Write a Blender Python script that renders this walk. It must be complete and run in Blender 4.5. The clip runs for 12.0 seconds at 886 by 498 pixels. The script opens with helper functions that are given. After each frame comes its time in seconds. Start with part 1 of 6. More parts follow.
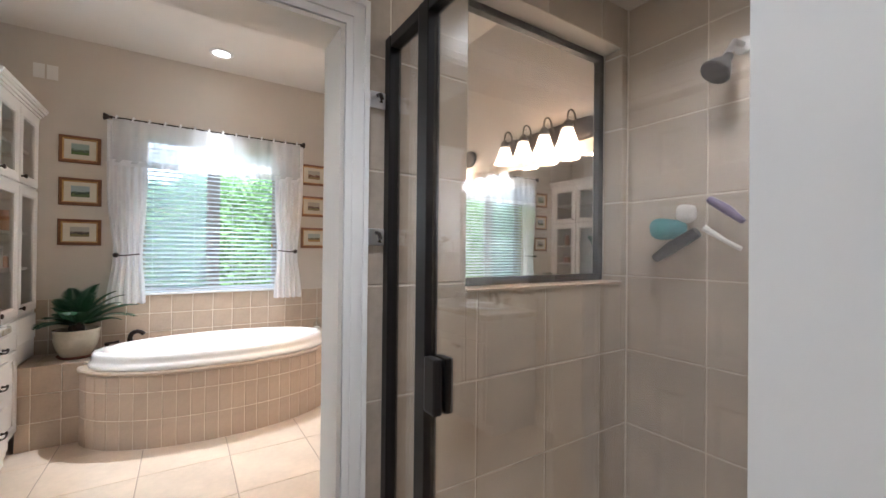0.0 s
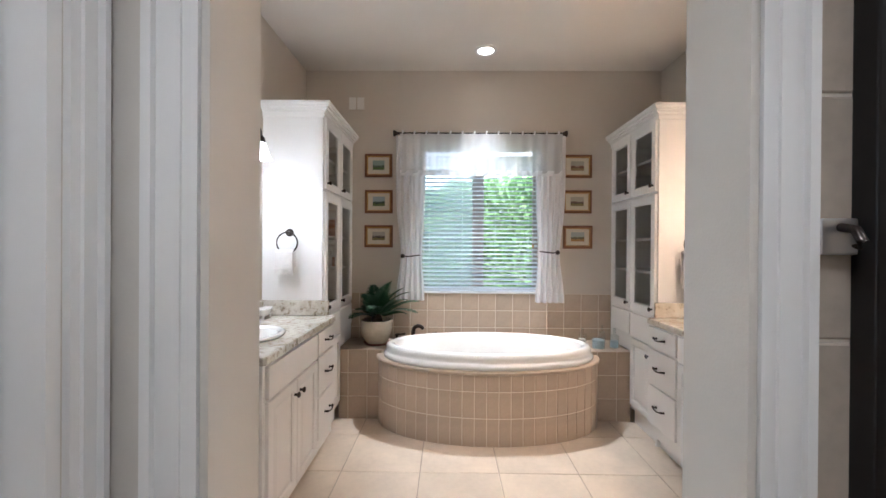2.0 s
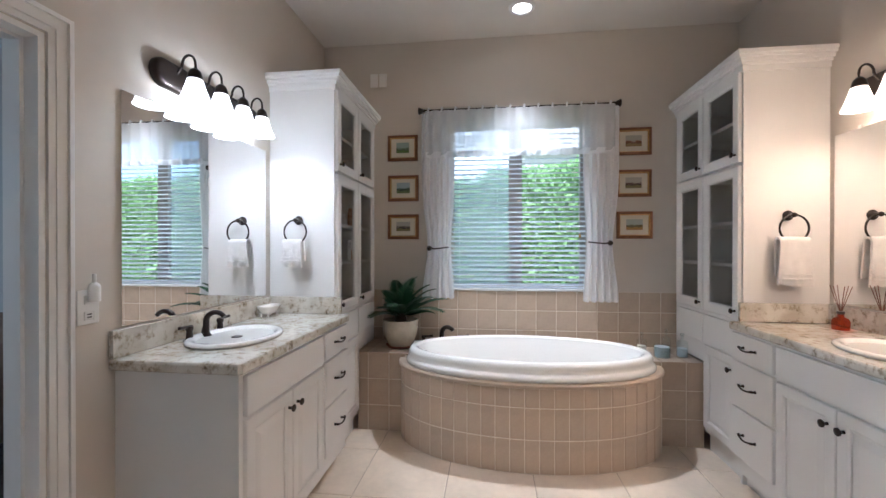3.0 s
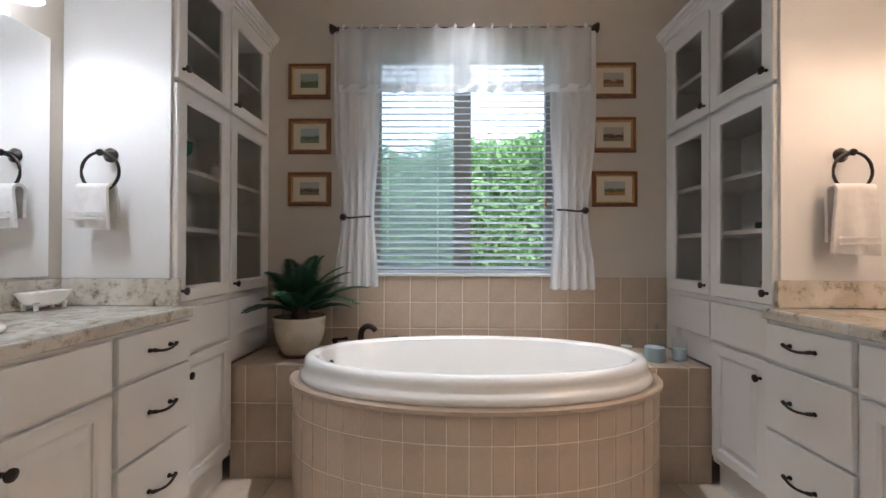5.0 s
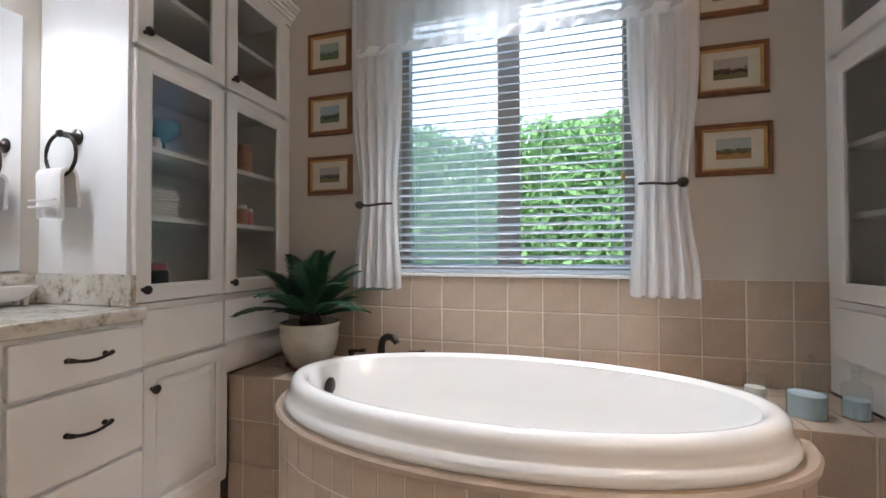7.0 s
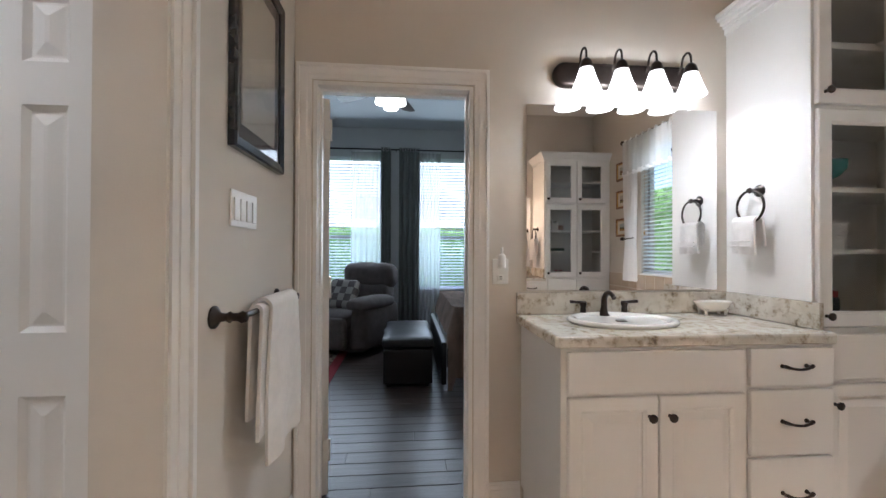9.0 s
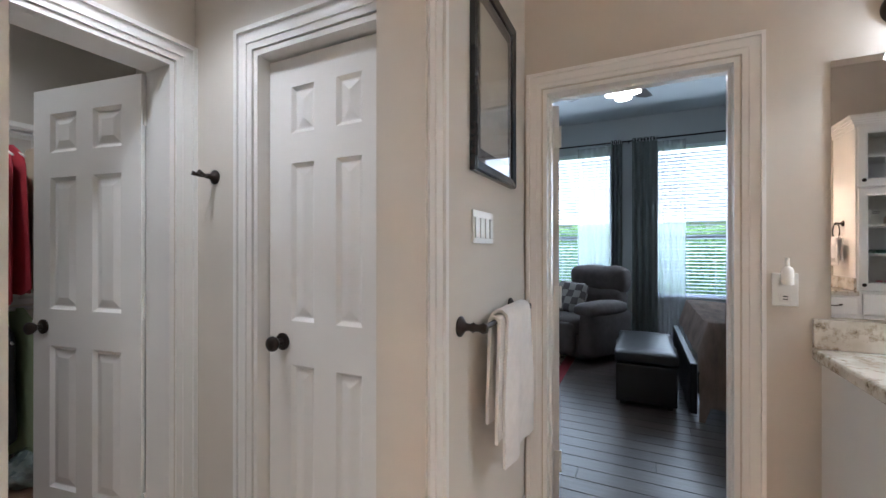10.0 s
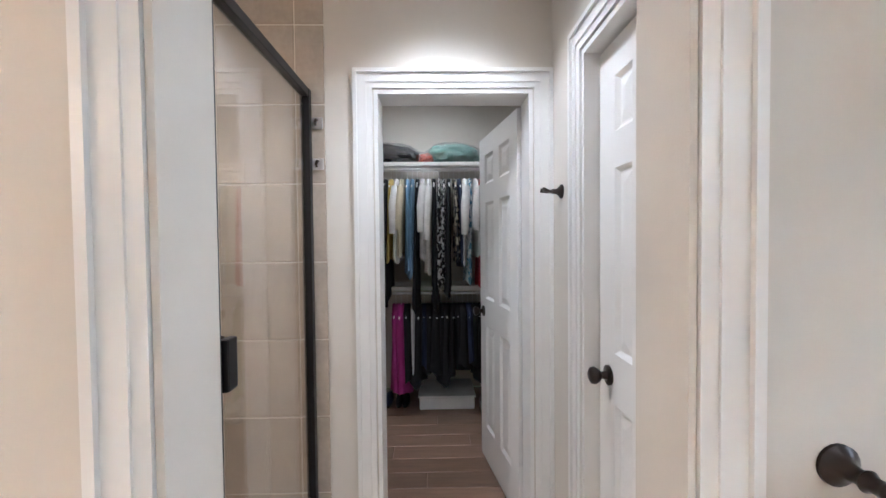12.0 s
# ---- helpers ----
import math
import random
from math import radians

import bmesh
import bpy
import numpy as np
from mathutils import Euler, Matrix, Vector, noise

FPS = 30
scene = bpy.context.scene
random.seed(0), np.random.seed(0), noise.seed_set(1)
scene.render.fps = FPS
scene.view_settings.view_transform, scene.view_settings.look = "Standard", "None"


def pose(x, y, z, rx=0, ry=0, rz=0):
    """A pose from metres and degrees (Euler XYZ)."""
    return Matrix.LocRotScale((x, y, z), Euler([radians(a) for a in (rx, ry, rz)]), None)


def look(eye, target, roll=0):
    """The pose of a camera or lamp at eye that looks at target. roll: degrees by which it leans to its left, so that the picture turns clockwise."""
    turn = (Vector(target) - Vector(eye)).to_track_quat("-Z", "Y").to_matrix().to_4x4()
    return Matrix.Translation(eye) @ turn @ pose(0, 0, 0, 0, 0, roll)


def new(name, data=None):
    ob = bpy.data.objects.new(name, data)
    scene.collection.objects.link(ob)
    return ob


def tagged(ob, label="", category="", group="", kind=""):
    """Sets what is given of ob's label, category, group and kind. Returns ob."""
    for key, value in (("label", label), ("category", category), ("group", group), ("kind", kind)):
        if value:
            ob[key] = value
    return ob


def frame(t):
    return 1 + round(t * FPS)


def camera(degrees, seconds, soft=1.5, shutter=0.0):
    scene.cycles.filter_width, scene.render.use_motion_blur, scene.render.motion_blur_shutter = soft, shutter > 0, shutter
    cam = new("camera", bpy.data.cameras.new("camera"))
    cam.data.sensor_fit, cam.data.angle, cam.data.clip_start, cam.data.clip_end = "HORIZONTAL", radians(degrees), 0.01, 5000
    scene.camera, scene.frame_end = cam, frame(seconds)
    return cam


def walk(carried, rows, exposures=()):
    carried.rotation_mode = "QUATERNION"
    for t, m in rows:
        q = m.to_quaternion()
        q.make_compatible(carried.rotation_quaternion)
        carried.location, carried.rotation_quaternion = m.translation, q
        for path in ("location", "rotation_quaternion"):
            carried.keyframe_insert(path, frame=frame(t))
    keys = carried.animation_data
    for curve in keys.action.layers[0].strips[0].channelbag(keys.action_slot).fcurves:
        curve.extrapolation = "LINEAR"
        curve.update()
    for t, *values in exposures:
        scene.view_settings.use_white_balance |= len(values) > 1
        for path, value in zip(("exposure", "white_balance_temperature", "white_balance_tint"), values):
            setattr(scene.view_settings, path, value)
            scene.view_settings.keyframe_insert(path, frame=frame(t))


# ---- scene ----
cam = camera(95.7, 12.0)
PATH = [
    (0, (0.687, 2.178, 1.371), (1.772, 3.858, 1.383), 0.6),
    (0.5, (0.682, 2.28, 1.364), (1.533, 4.09, 1.387), 0.3),
    (1, (0.653, 2.361, 1.381), (1.217, 4.279, 1.398), 0.5),
    (1.5, (0.659, 2.515, 1.392), (0.893, 4.501, 1.408), 0.4),
    (2, (0.634, 2.707, 1.392), (0.609, 4.707, 1.385), 0.4),
    (2.5, (0.62, 2.91, 1.401), (0.419, 4.899, 1.382), 0.2),
    (3, (0.719, 3.126, 1.321), (0.479, 5.112, 1.314), -0.0),
    (3.2, (0.747, 3.208, 1.289), (0.52, 5.195, 1.277), -0.0),
    (4.8, (0.81, 3.87, 1.136), (0.768, 5.87, 1.152), 0.1),
    (5, (0.834, 3.979, 1.121), (0.803, 5.978, 1.135), 0.2),
    (5.5, (0.902, 4.194, 1.092), (0.869, 6.194, 1.108), 0.1),
    (6, (0.938, 4.376, 1.072), (0.851, 6.374, 1.09), -0.0),
    (6.5, (1.017, 4.51, 1.081), (0.818, 6.5, 1.106), -0.1),
    (6.7, (1.065, 4.546, 1.072), (0.761, 6.523, 1.1), -0.1),
    (8.3, (1.239, 4.091, 1.149), (-0.505, 5.07, 1.178), -0.0),
    (8.5, (1.231, 4.041, 1.155), (-0.61, 4.821, 1.184), 0.1),
    (9, (1.206, 3.914, 1.206), (-0.786, 4.094, 1.222), 0.2),
    (9.5, (1.202, 3.867, 1.261), (-0.762, 3.491, 1.263), 0.1),
    (10, (1.185, 3.883, 1.26), (-0.611, 3.004, 1.263), 0.0),
    (10.5, (1.095, 3.861, 1.239), (-0.397, 2.529, 1.25), -0.0),
    (11, (0.91, 3.852, 1.283), (-0.144, 2.153, 1.311), 0.2),
    (11.5, (0.745, 3.934, 1.308), (0.257, 1.994, 1.332), 0.5),
    (12, (0.663, 3.962, 1.362), (0.623, 1.963, 1.312), -0.6),
]
walk(cam, [(t, look(eye, target, roll)) for t, eye, target, roll in PATH],
     [(0.0, 2.00, 5550, 10), (0.5, 1.78, 5500, 10), (1.5, 1.74, 5550, 10), (2.5, 1.56, 5450, 10), (3.2, 1.36, 5250, 10), (4.8, 1.12, 5600, 10), (6.7, 1.28, 5500, 10), (8.3, 1.28, 6000, 10),
      (9.0, 1.40, 5700, 10), (9.5, 1.48, 5600, 10), (10.5, 1.90, 5500, 10), (11.5, 2.22, 5400, 10), (12.0, 2.22, 5350, 10)])

# ---------------------------------------------------------------- world and light
world = bpy.data.worlds.new("sky")
scene.world = world
world.use_nodes = True
_wn = world.node_tree
_sky = _wn.nodes.new("ShaderNodeTexSky")
_sky.sky_type = "NISHITA"
_sky.sun_disc = False
_sky.sun_elevation = radians(51)
_sky.sun_rotation = radians(175)
_wn.links.new(_sky.outputs[0], _wn.nodes["Background"].inputs[0])
_wn.nodes["Background"].inputs[1].default_value = 0.15

CEIL = 3.0
W, E, N, S = -0.675, 2.55, 6.36, 3.40          # bathroom walls: west, east, north (window), south


def lamp(name, kind, m, energy, colour, size=0.1, size_y=None, spot=None):
    data = bpy.data.lights.new(name, kind)
    data.energy, data.color = energy, colour
    if kind == "AREA":
        data.size = size
        if size_y:
            data.shape, data.size_y = "RECTANGLE", size_y
    elif kind == "SUN":
        data.angle = size
    else:
        data.shadow_soft_size = size
        if spot:
            data.spot_size, data.spot_blend = radians(spot), 0.8
    ob = new(name, data)
    ob.matrix_world = m
    return ob


lamp("sun", "SUN", look((1.2, -6.0, 10), (0.5, 2, 0)), 5.0, (1, 0.95, 0.88), radians(0.5))
# daylight in the bedroom's window openings
lamp("bedroom_daylight", "AREA", look((-4.60, 3.04, 1.65), (-2, 3.0, 1.0)), 9, (0.86, 0.94, 1.0), 0.95, 1.9)
lamp("bedroom_daylight", "AREA", look((-4.60, 4.5, 1.65), (-2, 4.5, 1.0)), 9, (0.86, 0.94, 1.0), 0.95, 1.9)
# recessed ceiling lights
lamp("downlight", "SPOT", look((0.93, 5.98, CEIL - 0.03), (0.93, 5.98, 0)), 88, (1, 0.94, 0.87), 0.06, None, 60)
lamp("downlight", "SPOT", look((0.62, 2.62, 2.44), (0.62, 2.62, 0)), 10.5, (1, 0.96, 0.92), 0.06, None, 125)
# the next one, over the shower, is an unseen lamp added to brighten its tiles
lamp("downlight", "SPOT", look((1.85, 2.72, 2.44), (1.85, 2.72, 0)), 8, (1, 0.94, 0.87), 0.06, None, 140)
lamp("downlight", "SPOT", look((0.75, 1.2, CEIL - 0.03), (0.75, 1.2, 0)), 16, (1, 0.94, 0.86), 0.06, None, 140)
WHITE_BULB, WARM_BULB = (0.98, 0.96, 0.93), (1.0, 0.66, 0.43)
BULB_WATTS = 2.15


# ---------------------------------------------------------------- materials
def socket(node, *names):
    for n in names:
        if n in node.inputs:
            return node.inputs[n]


def material(name, colour, rough=0.5, metal=0.0, var=0.08, scale=6.0, bump=0.05, bscale=60.0, coat=0.0, per_object=0.0, emit=None, strength=0.0, stretch=None):
    """A principled material with stains at a large scale, grain at a small one, and a fine relief."""
    m = bpy.data.materials.new(name)
    m.use_nodes = True
    t = m.node_tree
    p = t.nodes["Principled BSDF"]
    co = t.nodes.new("ShaderNodeTexCoord")
    mp = t.nodes.new("ShaderNodeMapping")
    if stretch:
        mp.inputs["Scale"].default_value = stretch
    t.links.new(co.outputs["Object"], mp.inputs["Vector"])
    big = t.nodes.new("ShaderNodeTexNoise")
    big.inputs["Scale"].default_value, big.inputs["Detail"].default_value = scale, 5
    t.links.new(mp.outputs[0], big.inputs["Vector"])
    small = t.nodes.new("ShaderNodeTexNoise")
    small.inputs["Scale"].default_value, small.inputs["Detail"].default_value = bscale, 4
    t.links.new(mp.outputs[0], small.inputs["Vector"])
    mix = t.nodes.new("ShaderNodeMath")
    mix.operation = "MULTIPLY_ADD"
    mix.inputs[1].default_value = 0.35
    t.links.new(small.outputs["Fac"], mix.inputs[0])
    t.links.new(big.outputs["Fac"], mix.inputs[2])
    ramp = t.nodes.new("ShaderNodeMapRange")
    ramp.inputs["From Min"].default_value, ramp.inputs["From Max"].default_value = 0.35, 1.0
    ramp.inputs["To Min"].default_value, ramp.inputs["To Max"].default_value = 1 - var, 1 + var
    t.links.new(mix.outputs[0], ramp.inputs["Value"])
    last = ramp.outputs[0]
    if per_object:
        info = t.nodes.new("ShaderNodeObjectInfo")
        r2 = t.nodes.new("ShaderNodeMapRange")
        r2.inputs["To Min"].default_value, r2.inputs["To Max"].default_value = 1 - per_object, 1 + per_object
        t.links.new(info.outputs["Random"], r2.inputs["Value"])
        mu = t.nodes.new("ShaderNodeMath")
        mu.operation = "MULTIPLY"
        t.links.new(last, mu.inputs[0])
        t.links.new(r2.outputs[0], mu.inputs[1])
        last = mu.outputs[0]
    col = t.nodes.new("ShaderNodeVectorMath")
    col.operation = "SCALE"
    col.inputs[0].default_value = colour
    t.links.new(last, col.inputs["Scale"])
    t.links.new(col.outputs[0], p.inputs["Base Color"])
    p.inputs["Roughness"].default_value, p.inputs["Metallic"].default_value = rough, metal
    if coat:
        p.inputs["Coat Weight"].default_value, p.inputs["Coat Roughness"].default_value = coat, 0.05
    if bump:
        b = t.nodes.new("ShaderNodeBump")
        b.inputs["Strength"].default_value, b.inputs["Distance"].default_value = bump, 0.01
        t.links.new(mix.outputs[0], b.inputs["Height"])
        t.links.new(b.outputs[0], p.inputs["Normal"])
    if emit:
        p.inputs["Emission Color"].default_value = (*emit, 1)
        p.inputs["Emission Strength"].default_value = strength
    return m


def glass(name, tint=(1, 1, 1), rough=0.0, mirror=0.09):
    """A thin pane: clear, with a weak reflection that grows at a slant."""
    m = bpy.data.materials.new(name)
    m.use_nodes = True
    t = m.node_tree
    t.nodes.clear()
    out = t.nodes.new("ShaderNodeOutputMaterial")
    tr = t.nodes.new("ShaderNodeBsdfTransparent")
    tr.inputs[0].default_value = (*tint, 1)
    gl = t.nodes.new("ShaderNodeBsdfGlossy")
    gl.inputs["Roughness"].default_value = rough
    fr = t.nodes.new("ShaderNodeLayerWeight")
    fr.inputs[0].default_value = 0.5
    pw = t.nodes.new("ShaderNodeMath")
    pw.operation = "POWER"
    pw.inputs[1].default_value = 4.0
    t.links.new(fr.outputs["Facing"], pw.inputs[0])
    ad = t.nodes.new("ShaderNodeMath")
    ad.operation = "MULTIPLY_ADD"
    ad.inputs[1].default_value, ad.inputs[2].default_value = 0.45, mirror * 0.5
    t.links.new(pw.outputs[0], ad.inputs[0])
    mx = t.nodes.new("ShaderNodeMixShader")
    t.links.new(ad.outputs[0], mx.inputs[0])
    t.links.new(tr.outputs[0], mx.inputs[1])
    t.links.new(gl.outputs[0], mx.inputs[2])
    t.links.new(mx.outputs[0], out.inputs[0])
    return m


def sheer(name, colour, through_part, back=0.45):
    """Thin cloth that lets part of the light through."""
    m = bpy.data.materials.new(name)
    m.use_nodes = True
    t = m.node_tree
    t.nodes.clear()
    out = t.nodes.new("ShaderNodeOutputMaterial")
    df = t.nodes.new("ShaderNodeBsdfDiffuse")
    tl = t.nodes.new("ShaderNodeBsdfTranslucent")
    tr = t.nodes.new("ShaderNodeBsdfTransparent")
    df.inputs[0].default_value = tl.inputs[0].default_value = (*colour, 1)
    m1, m2 = t.nodes.new("ShaderNodeMixShader"), t.nodes.new("ShaderNodeMixShader")
    m1.inputs[0].default_value = back
    wv = t.nodes.new("ShaderNodeTexNoise")
    wv.inputs["Scale"].default_value = 40
    mr = t.nodes.new("ShaderNodeMapRange")
    mr.inputs["To Min"].default_value, mr.inputs["To Max"].default_value = through_part - 0.06, through_part + 0.06
    t.links.new(wv.outputs["Fac"], mr.inputs["Value"])
    t.links.new(mr.outputs[0], m2.inputs[0])
    t.links.new(df.outputs[0], m1.inputs[1])
    t.links.new(tl.outputs[0], m1.inputs[2])
    t.links.new(m1.outputs[0], m2.inputs[1])
    t.links.new(tr.outputs[0], m2.inputs[2])
    t.links.new(m2.outputs[0], out.inputs[0])
    return m


def lit_shade(name, colour, glow, strength, clear=0.42):
    """Frosted lamp glass: it glows, and lets part of its bulb's light through on all sides."""
    m = bpy.data.materials.new(name)
    m.use_nodes = True
    t = m.node_tree
    p = t.nodes["Principled BSDF"]
    p.inputs["Base Color"].default_value = (*colour, 1)
    p.inputs["Roughness"].default_value = 0.35
    p.inputs["Emission Color"].default_value = (*glow, 1)
    p.inputs["Emission Strength"].default_value = strength
    tr = t.nodes.new("ShaderNodeBsdfTransparent")
    mx = t.nodes.new("ShaderNodeMixShader")
    mx.inputs[0].default_value = clear
    t.links.new(p.outputs[0], mx.inputs[1])
    t.links.new(tr.outputs[0], mx.inputs[2])
    t.links.new(mx.outputs[0], t.nodes["Material Output"].inputs[0])
    return m


def granite(name):
    m = material(name, (0.62, 0.58, 0.50), 0.16, 0, 0.12, 8, 0.0, 90)
    t = m.node_tree
    p = t.nodes["Principled BSDF"]
    co = t.nodes.new("ShaderNodeTexCoord")
    n1 = t.nodes.new("ShaderNodeTexNoise")
    n1.inputs["Scale"].default_value, n1.inputs["Detail"].default_value, n1.inputs["Roughness"].default_value = 22, 8, 0.7
    n2 = t.nodes.new("ShaderNodeTexNoise")
    n2.inputs["Scale"].default_value, n2.inputs["Detail"].default_value = 6, 6
    n3 = t.nodes.new("ShaderNodeTexVoronoi")
    n3.inputs["Scale"].default_value = 130
    for n in (n1, n2, n3):
        t.links.new(co.outputs["Object"], n.inputs["Vector"])
    r1 = t.nodes.new("ShaderNodeValToRGB")
    e = r1.color_ramp.elements
    e[0].position, e[0].color = 0.33, (0.13, 0.10, 0.07, 1)
    e[1].position, e[1].color = 0.50, (0.72, 0.69, 0.62, 1)
    k = r1.color_ramp.elements.new(0.40)
    k.color = (0.46, 0.40, 0.31, 1)
    t.links.new(n1.outputs["Fac"], r1.inputs[0])
    r2 = t.nodes.new("ShaderNodeValToRGB")
    e = r2.color_ramp.elements
    e[0].position, e[0].color = 0.42, (0.55, 0.50, 0.42, 1)
    e[1].position, e[1].color = 0.58, (1, 1, 1, 1)
    t.links.new(n2.outputs["Fac"], r2.inputs[0])
    mx = t.nodes.new("ShaderNodeMix")
    mx.data_type, mx.blend_type = "RGBA", "MULTIPLY"
    mx.inputs["Factor"].default_value = 0.55
    t.links.new(r1.outputs[0], mx.inputs["A"])
    t.links.new(r2.outputs[0], mx.inputs["B"])
    t.links.new(mx.outputs["Result"], p.inputs["Base Color"])
    return m


def planks_material(name, grain, light):
    m = material(name, light, 0.32, 0, 0.3, 3, 0.12, 40, per_object=0.25, stretch=grain)
    return m


M = {}
M["wall"] = material("beige_wall_paint", (0.60, 0.55, 0.485), 0.85, 0, 0.03, 3, 0.10, 220)
M["hall"] = material("pale_hall_paint", (0.66, 0.62, 0.56), 0.85, 0, 0.03, 3, 0.10, 220)
M["ceil"] = material("ceiling_paint", (0.72, 0.68, 0.62), 0.9, 0, 0.03, 3, 0.12, 180)
M["white"] = material("white_satin_paint", (0.80, 0.79, 0.77), 0.38, 0, 0.02, 4, 0.02, 120)
M["trim"] = material("white_gloss_trim", (0.80, 0.79, 0.77), 0.28, 0, 0.02, 4, 0.02, 90)
M["inside"] = material("cabinet_inside_paint", (0.62, 0.58, 0.52), 0.6, 0, 0.04, 4, 0.03, 120)
M["tile"] = material("beige_ceramic_tile", (0.47, 0.375, 0.285), 0.30, 0, 0.14, 9, 0.04, 70, per_object=0.06)
M["showertile"] = material("taupe_shower_tile", (0.50, 0.43, 0.35), 0.24, 0, 0.2, 5, 0.03, 40, per_object=0.05)
M["grout"] = material("pale_grout", (0.74, 0.68, 0.58), 0.9, 0, 0.1, 20, 0.1, 200)
M["floortile"] = material("cream_floor_tile", (0.68, 0.575, 0.46), 0.28, 0, 0.16, 4, 0.03, 30, per_object=0.05)
M["floorgrout"] = material("floor_grout", (0.42, 0.34, 0.27), 0.9, 0, 0.1, 20, 0.1, 200)
M["acrylic"] = material("white_tub_acrylic", (0.84, 0.83, 0.80), 0.10, 0, 0.01, 3, 0.0, 50, coat=0.5)
M["china"] = material("white_china", (0.84, 0.83, 0.80), 0.08, 0, 0.01, 3, 0.0, 50, coat=0.5)
M["bronze"] = material("oil_rubbed_bronze", (0.045, 0.035, 0.03), 0.30, 0.75, 0.2, 20, 0.03, 90)
M["blackmetal"] = material("black_shower_frame", (0.012, 0.011, 0.011), 0.35, 0.4, 0.1, 20, 0.02, 90)
M["granite"] = granite("speckled_granite")
M["glass"] = glass("clear_glass", mirror=0.06)
M["showerglass"] = glass("shower_glass", (0.94, 0.93, 0.91), 0.0, 0.22)
M["cabglass"] = glass("cabinet_glass", (0.93, 0.93, 0.92), 0.0, 0.07)
M["mirror"] = material("silvered_mirror", (0.92, 0.92, 0.92), 0.004, 1.0, 0.0, 3, 0.0, 50)
M["gilt"] = material("gilt_wood_frame", (0.20, 0.085, 0.035), 0.34, 0.2, 0.3, 30, 0.1, 120)
M["giltlip"] = material("gold_fillet", (0.50, 0.30, 0.11), 0.3, 0.5, 0.2, 30, 0.05, 120)
M["mat"] = material("ivory_mat_board", (0.66, 0.61, 0.50), 0.8, 0, 0.05, 20, 0.02, 200)
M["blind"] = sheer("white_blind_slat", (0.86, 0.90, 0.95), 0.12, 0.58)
M["vinyl"] = material("window_frame_grey", (0.46, 0.43, 0.39), 0.5, 0, 0.05, 6, 0.02, 60)
M["sheer"] = sheer("white_sheer_cloth", (0.90, 0.91, 0.92), 0.36, 0.55)
M["curtain"] = sheer("white_curtain_cloth", (0.92, 0.92, 0.93), 0.10, 0.50)
M["screen"] = sheer("pale_insect_screen", (0.85, 0.90, 0.96), 0.70, 0.7)
M["towel"] = material("white_terry_towel", (0.78, 0.76, 0.74), 0.95, 0, 0.06, 30, 0.6, 420)
M["pot"] = material("glazed_cream_pot", (0.46, 0.42, 0.33), 0.25, 0, 0.2, 8, 0.05, 40, coat=0.3)
M["terracotta"] = material("terracotta_saucer", (0.17, 0.06, 0.035), 0.6, 0, 0.15, 14, 0.1, 90)
M["leaf"] = material("dark_palm_leaf", (0.016, 0.062, 0.027), 0.38, 0, 0.35, 18, 0.1, 90)
M["soil"] = material("dark_soil", (0.03, 0.022, 0.016), 0.95, 0, 0.4, 40, 0.5, 150)
M["plastic"] = material("white_plastic", (0.78, 0.77, 0.74), 0.35, 0, 0.02, 5, 0.0, 60)
M["chrome"] = material("brushed_chrome", (0.75, 0.75, 0.76), 0.34, 1.0, 0.03, 8, 0.0, 60)
M["wood"] = planks_material("dark_plank_floor", (14, 1.2, 14), (0.072, 0.055, 0.047))
M["closetwood"] = planks_material("brown_plank_floor", (1.2, 14, 14), (0.20, 0.125, 0.085))
M["bedwall"] = material("grey_bedroom_paint", (0.50, 0.53, 0.54), 0.85, 0, 0.03, 3, 0.08, 200)
M["black"] = material("black_leather", (0.006, 0.006, 0.007), 0.38, 0, 0.2, 14, 0.12, 70)
M["black"].node_tree.nodes["Principled BSDF"].inputs["Specular IOR Level"].default_value = 0.3
M["suede"] = material("grey_brown_suede", (0.085, 0.070, 0.066), 0.9, 0, 0.25, 12, 0.3, 200)
M["curtaindark"] = material("grey_green_drape", (0.16, 0.18, 0.172), 0.75, 0, 0.12, 10, 0.2, 200)
M["shade"] = lit_shade("frosted_glass_shade", (0.85, 0.85, 0.85), (1.0, 0.96, 0.91), 0.95)
M["shadewarm"] = lit_shade("frosted_amber_shade", (0.85, 0.80, 0.72), (1.0, 0.80, 0.56), 0.9)
M["lens"] = material("lit_lamp_lens", (0.9, 0.9, 0.9), 0.4, 0, 0.02, 8, 0.0, 60, emit=(1.0, 0.93, 0.84), strength=4.0)
M["grass"] = material("lawn_grass", (0.06, 0.11, 0.03), 0.95, 0, 0.4, 3, 0.4, 60)
M["hedge"] = sheer("hedge_leaves", (0.30, 0.47, 0.20), 0.06, 0.42)
M["stucco"] = material("pale_stucco", (0.60, 0.57, 0.52), 0.9, 0, 0.08, 3, 0.2, 120)
M["roof"] = material("grey_roof_shingle", (0.50, 0.49, 0.48), 0.9, 0, 0.2, 8, 0.3, 60)


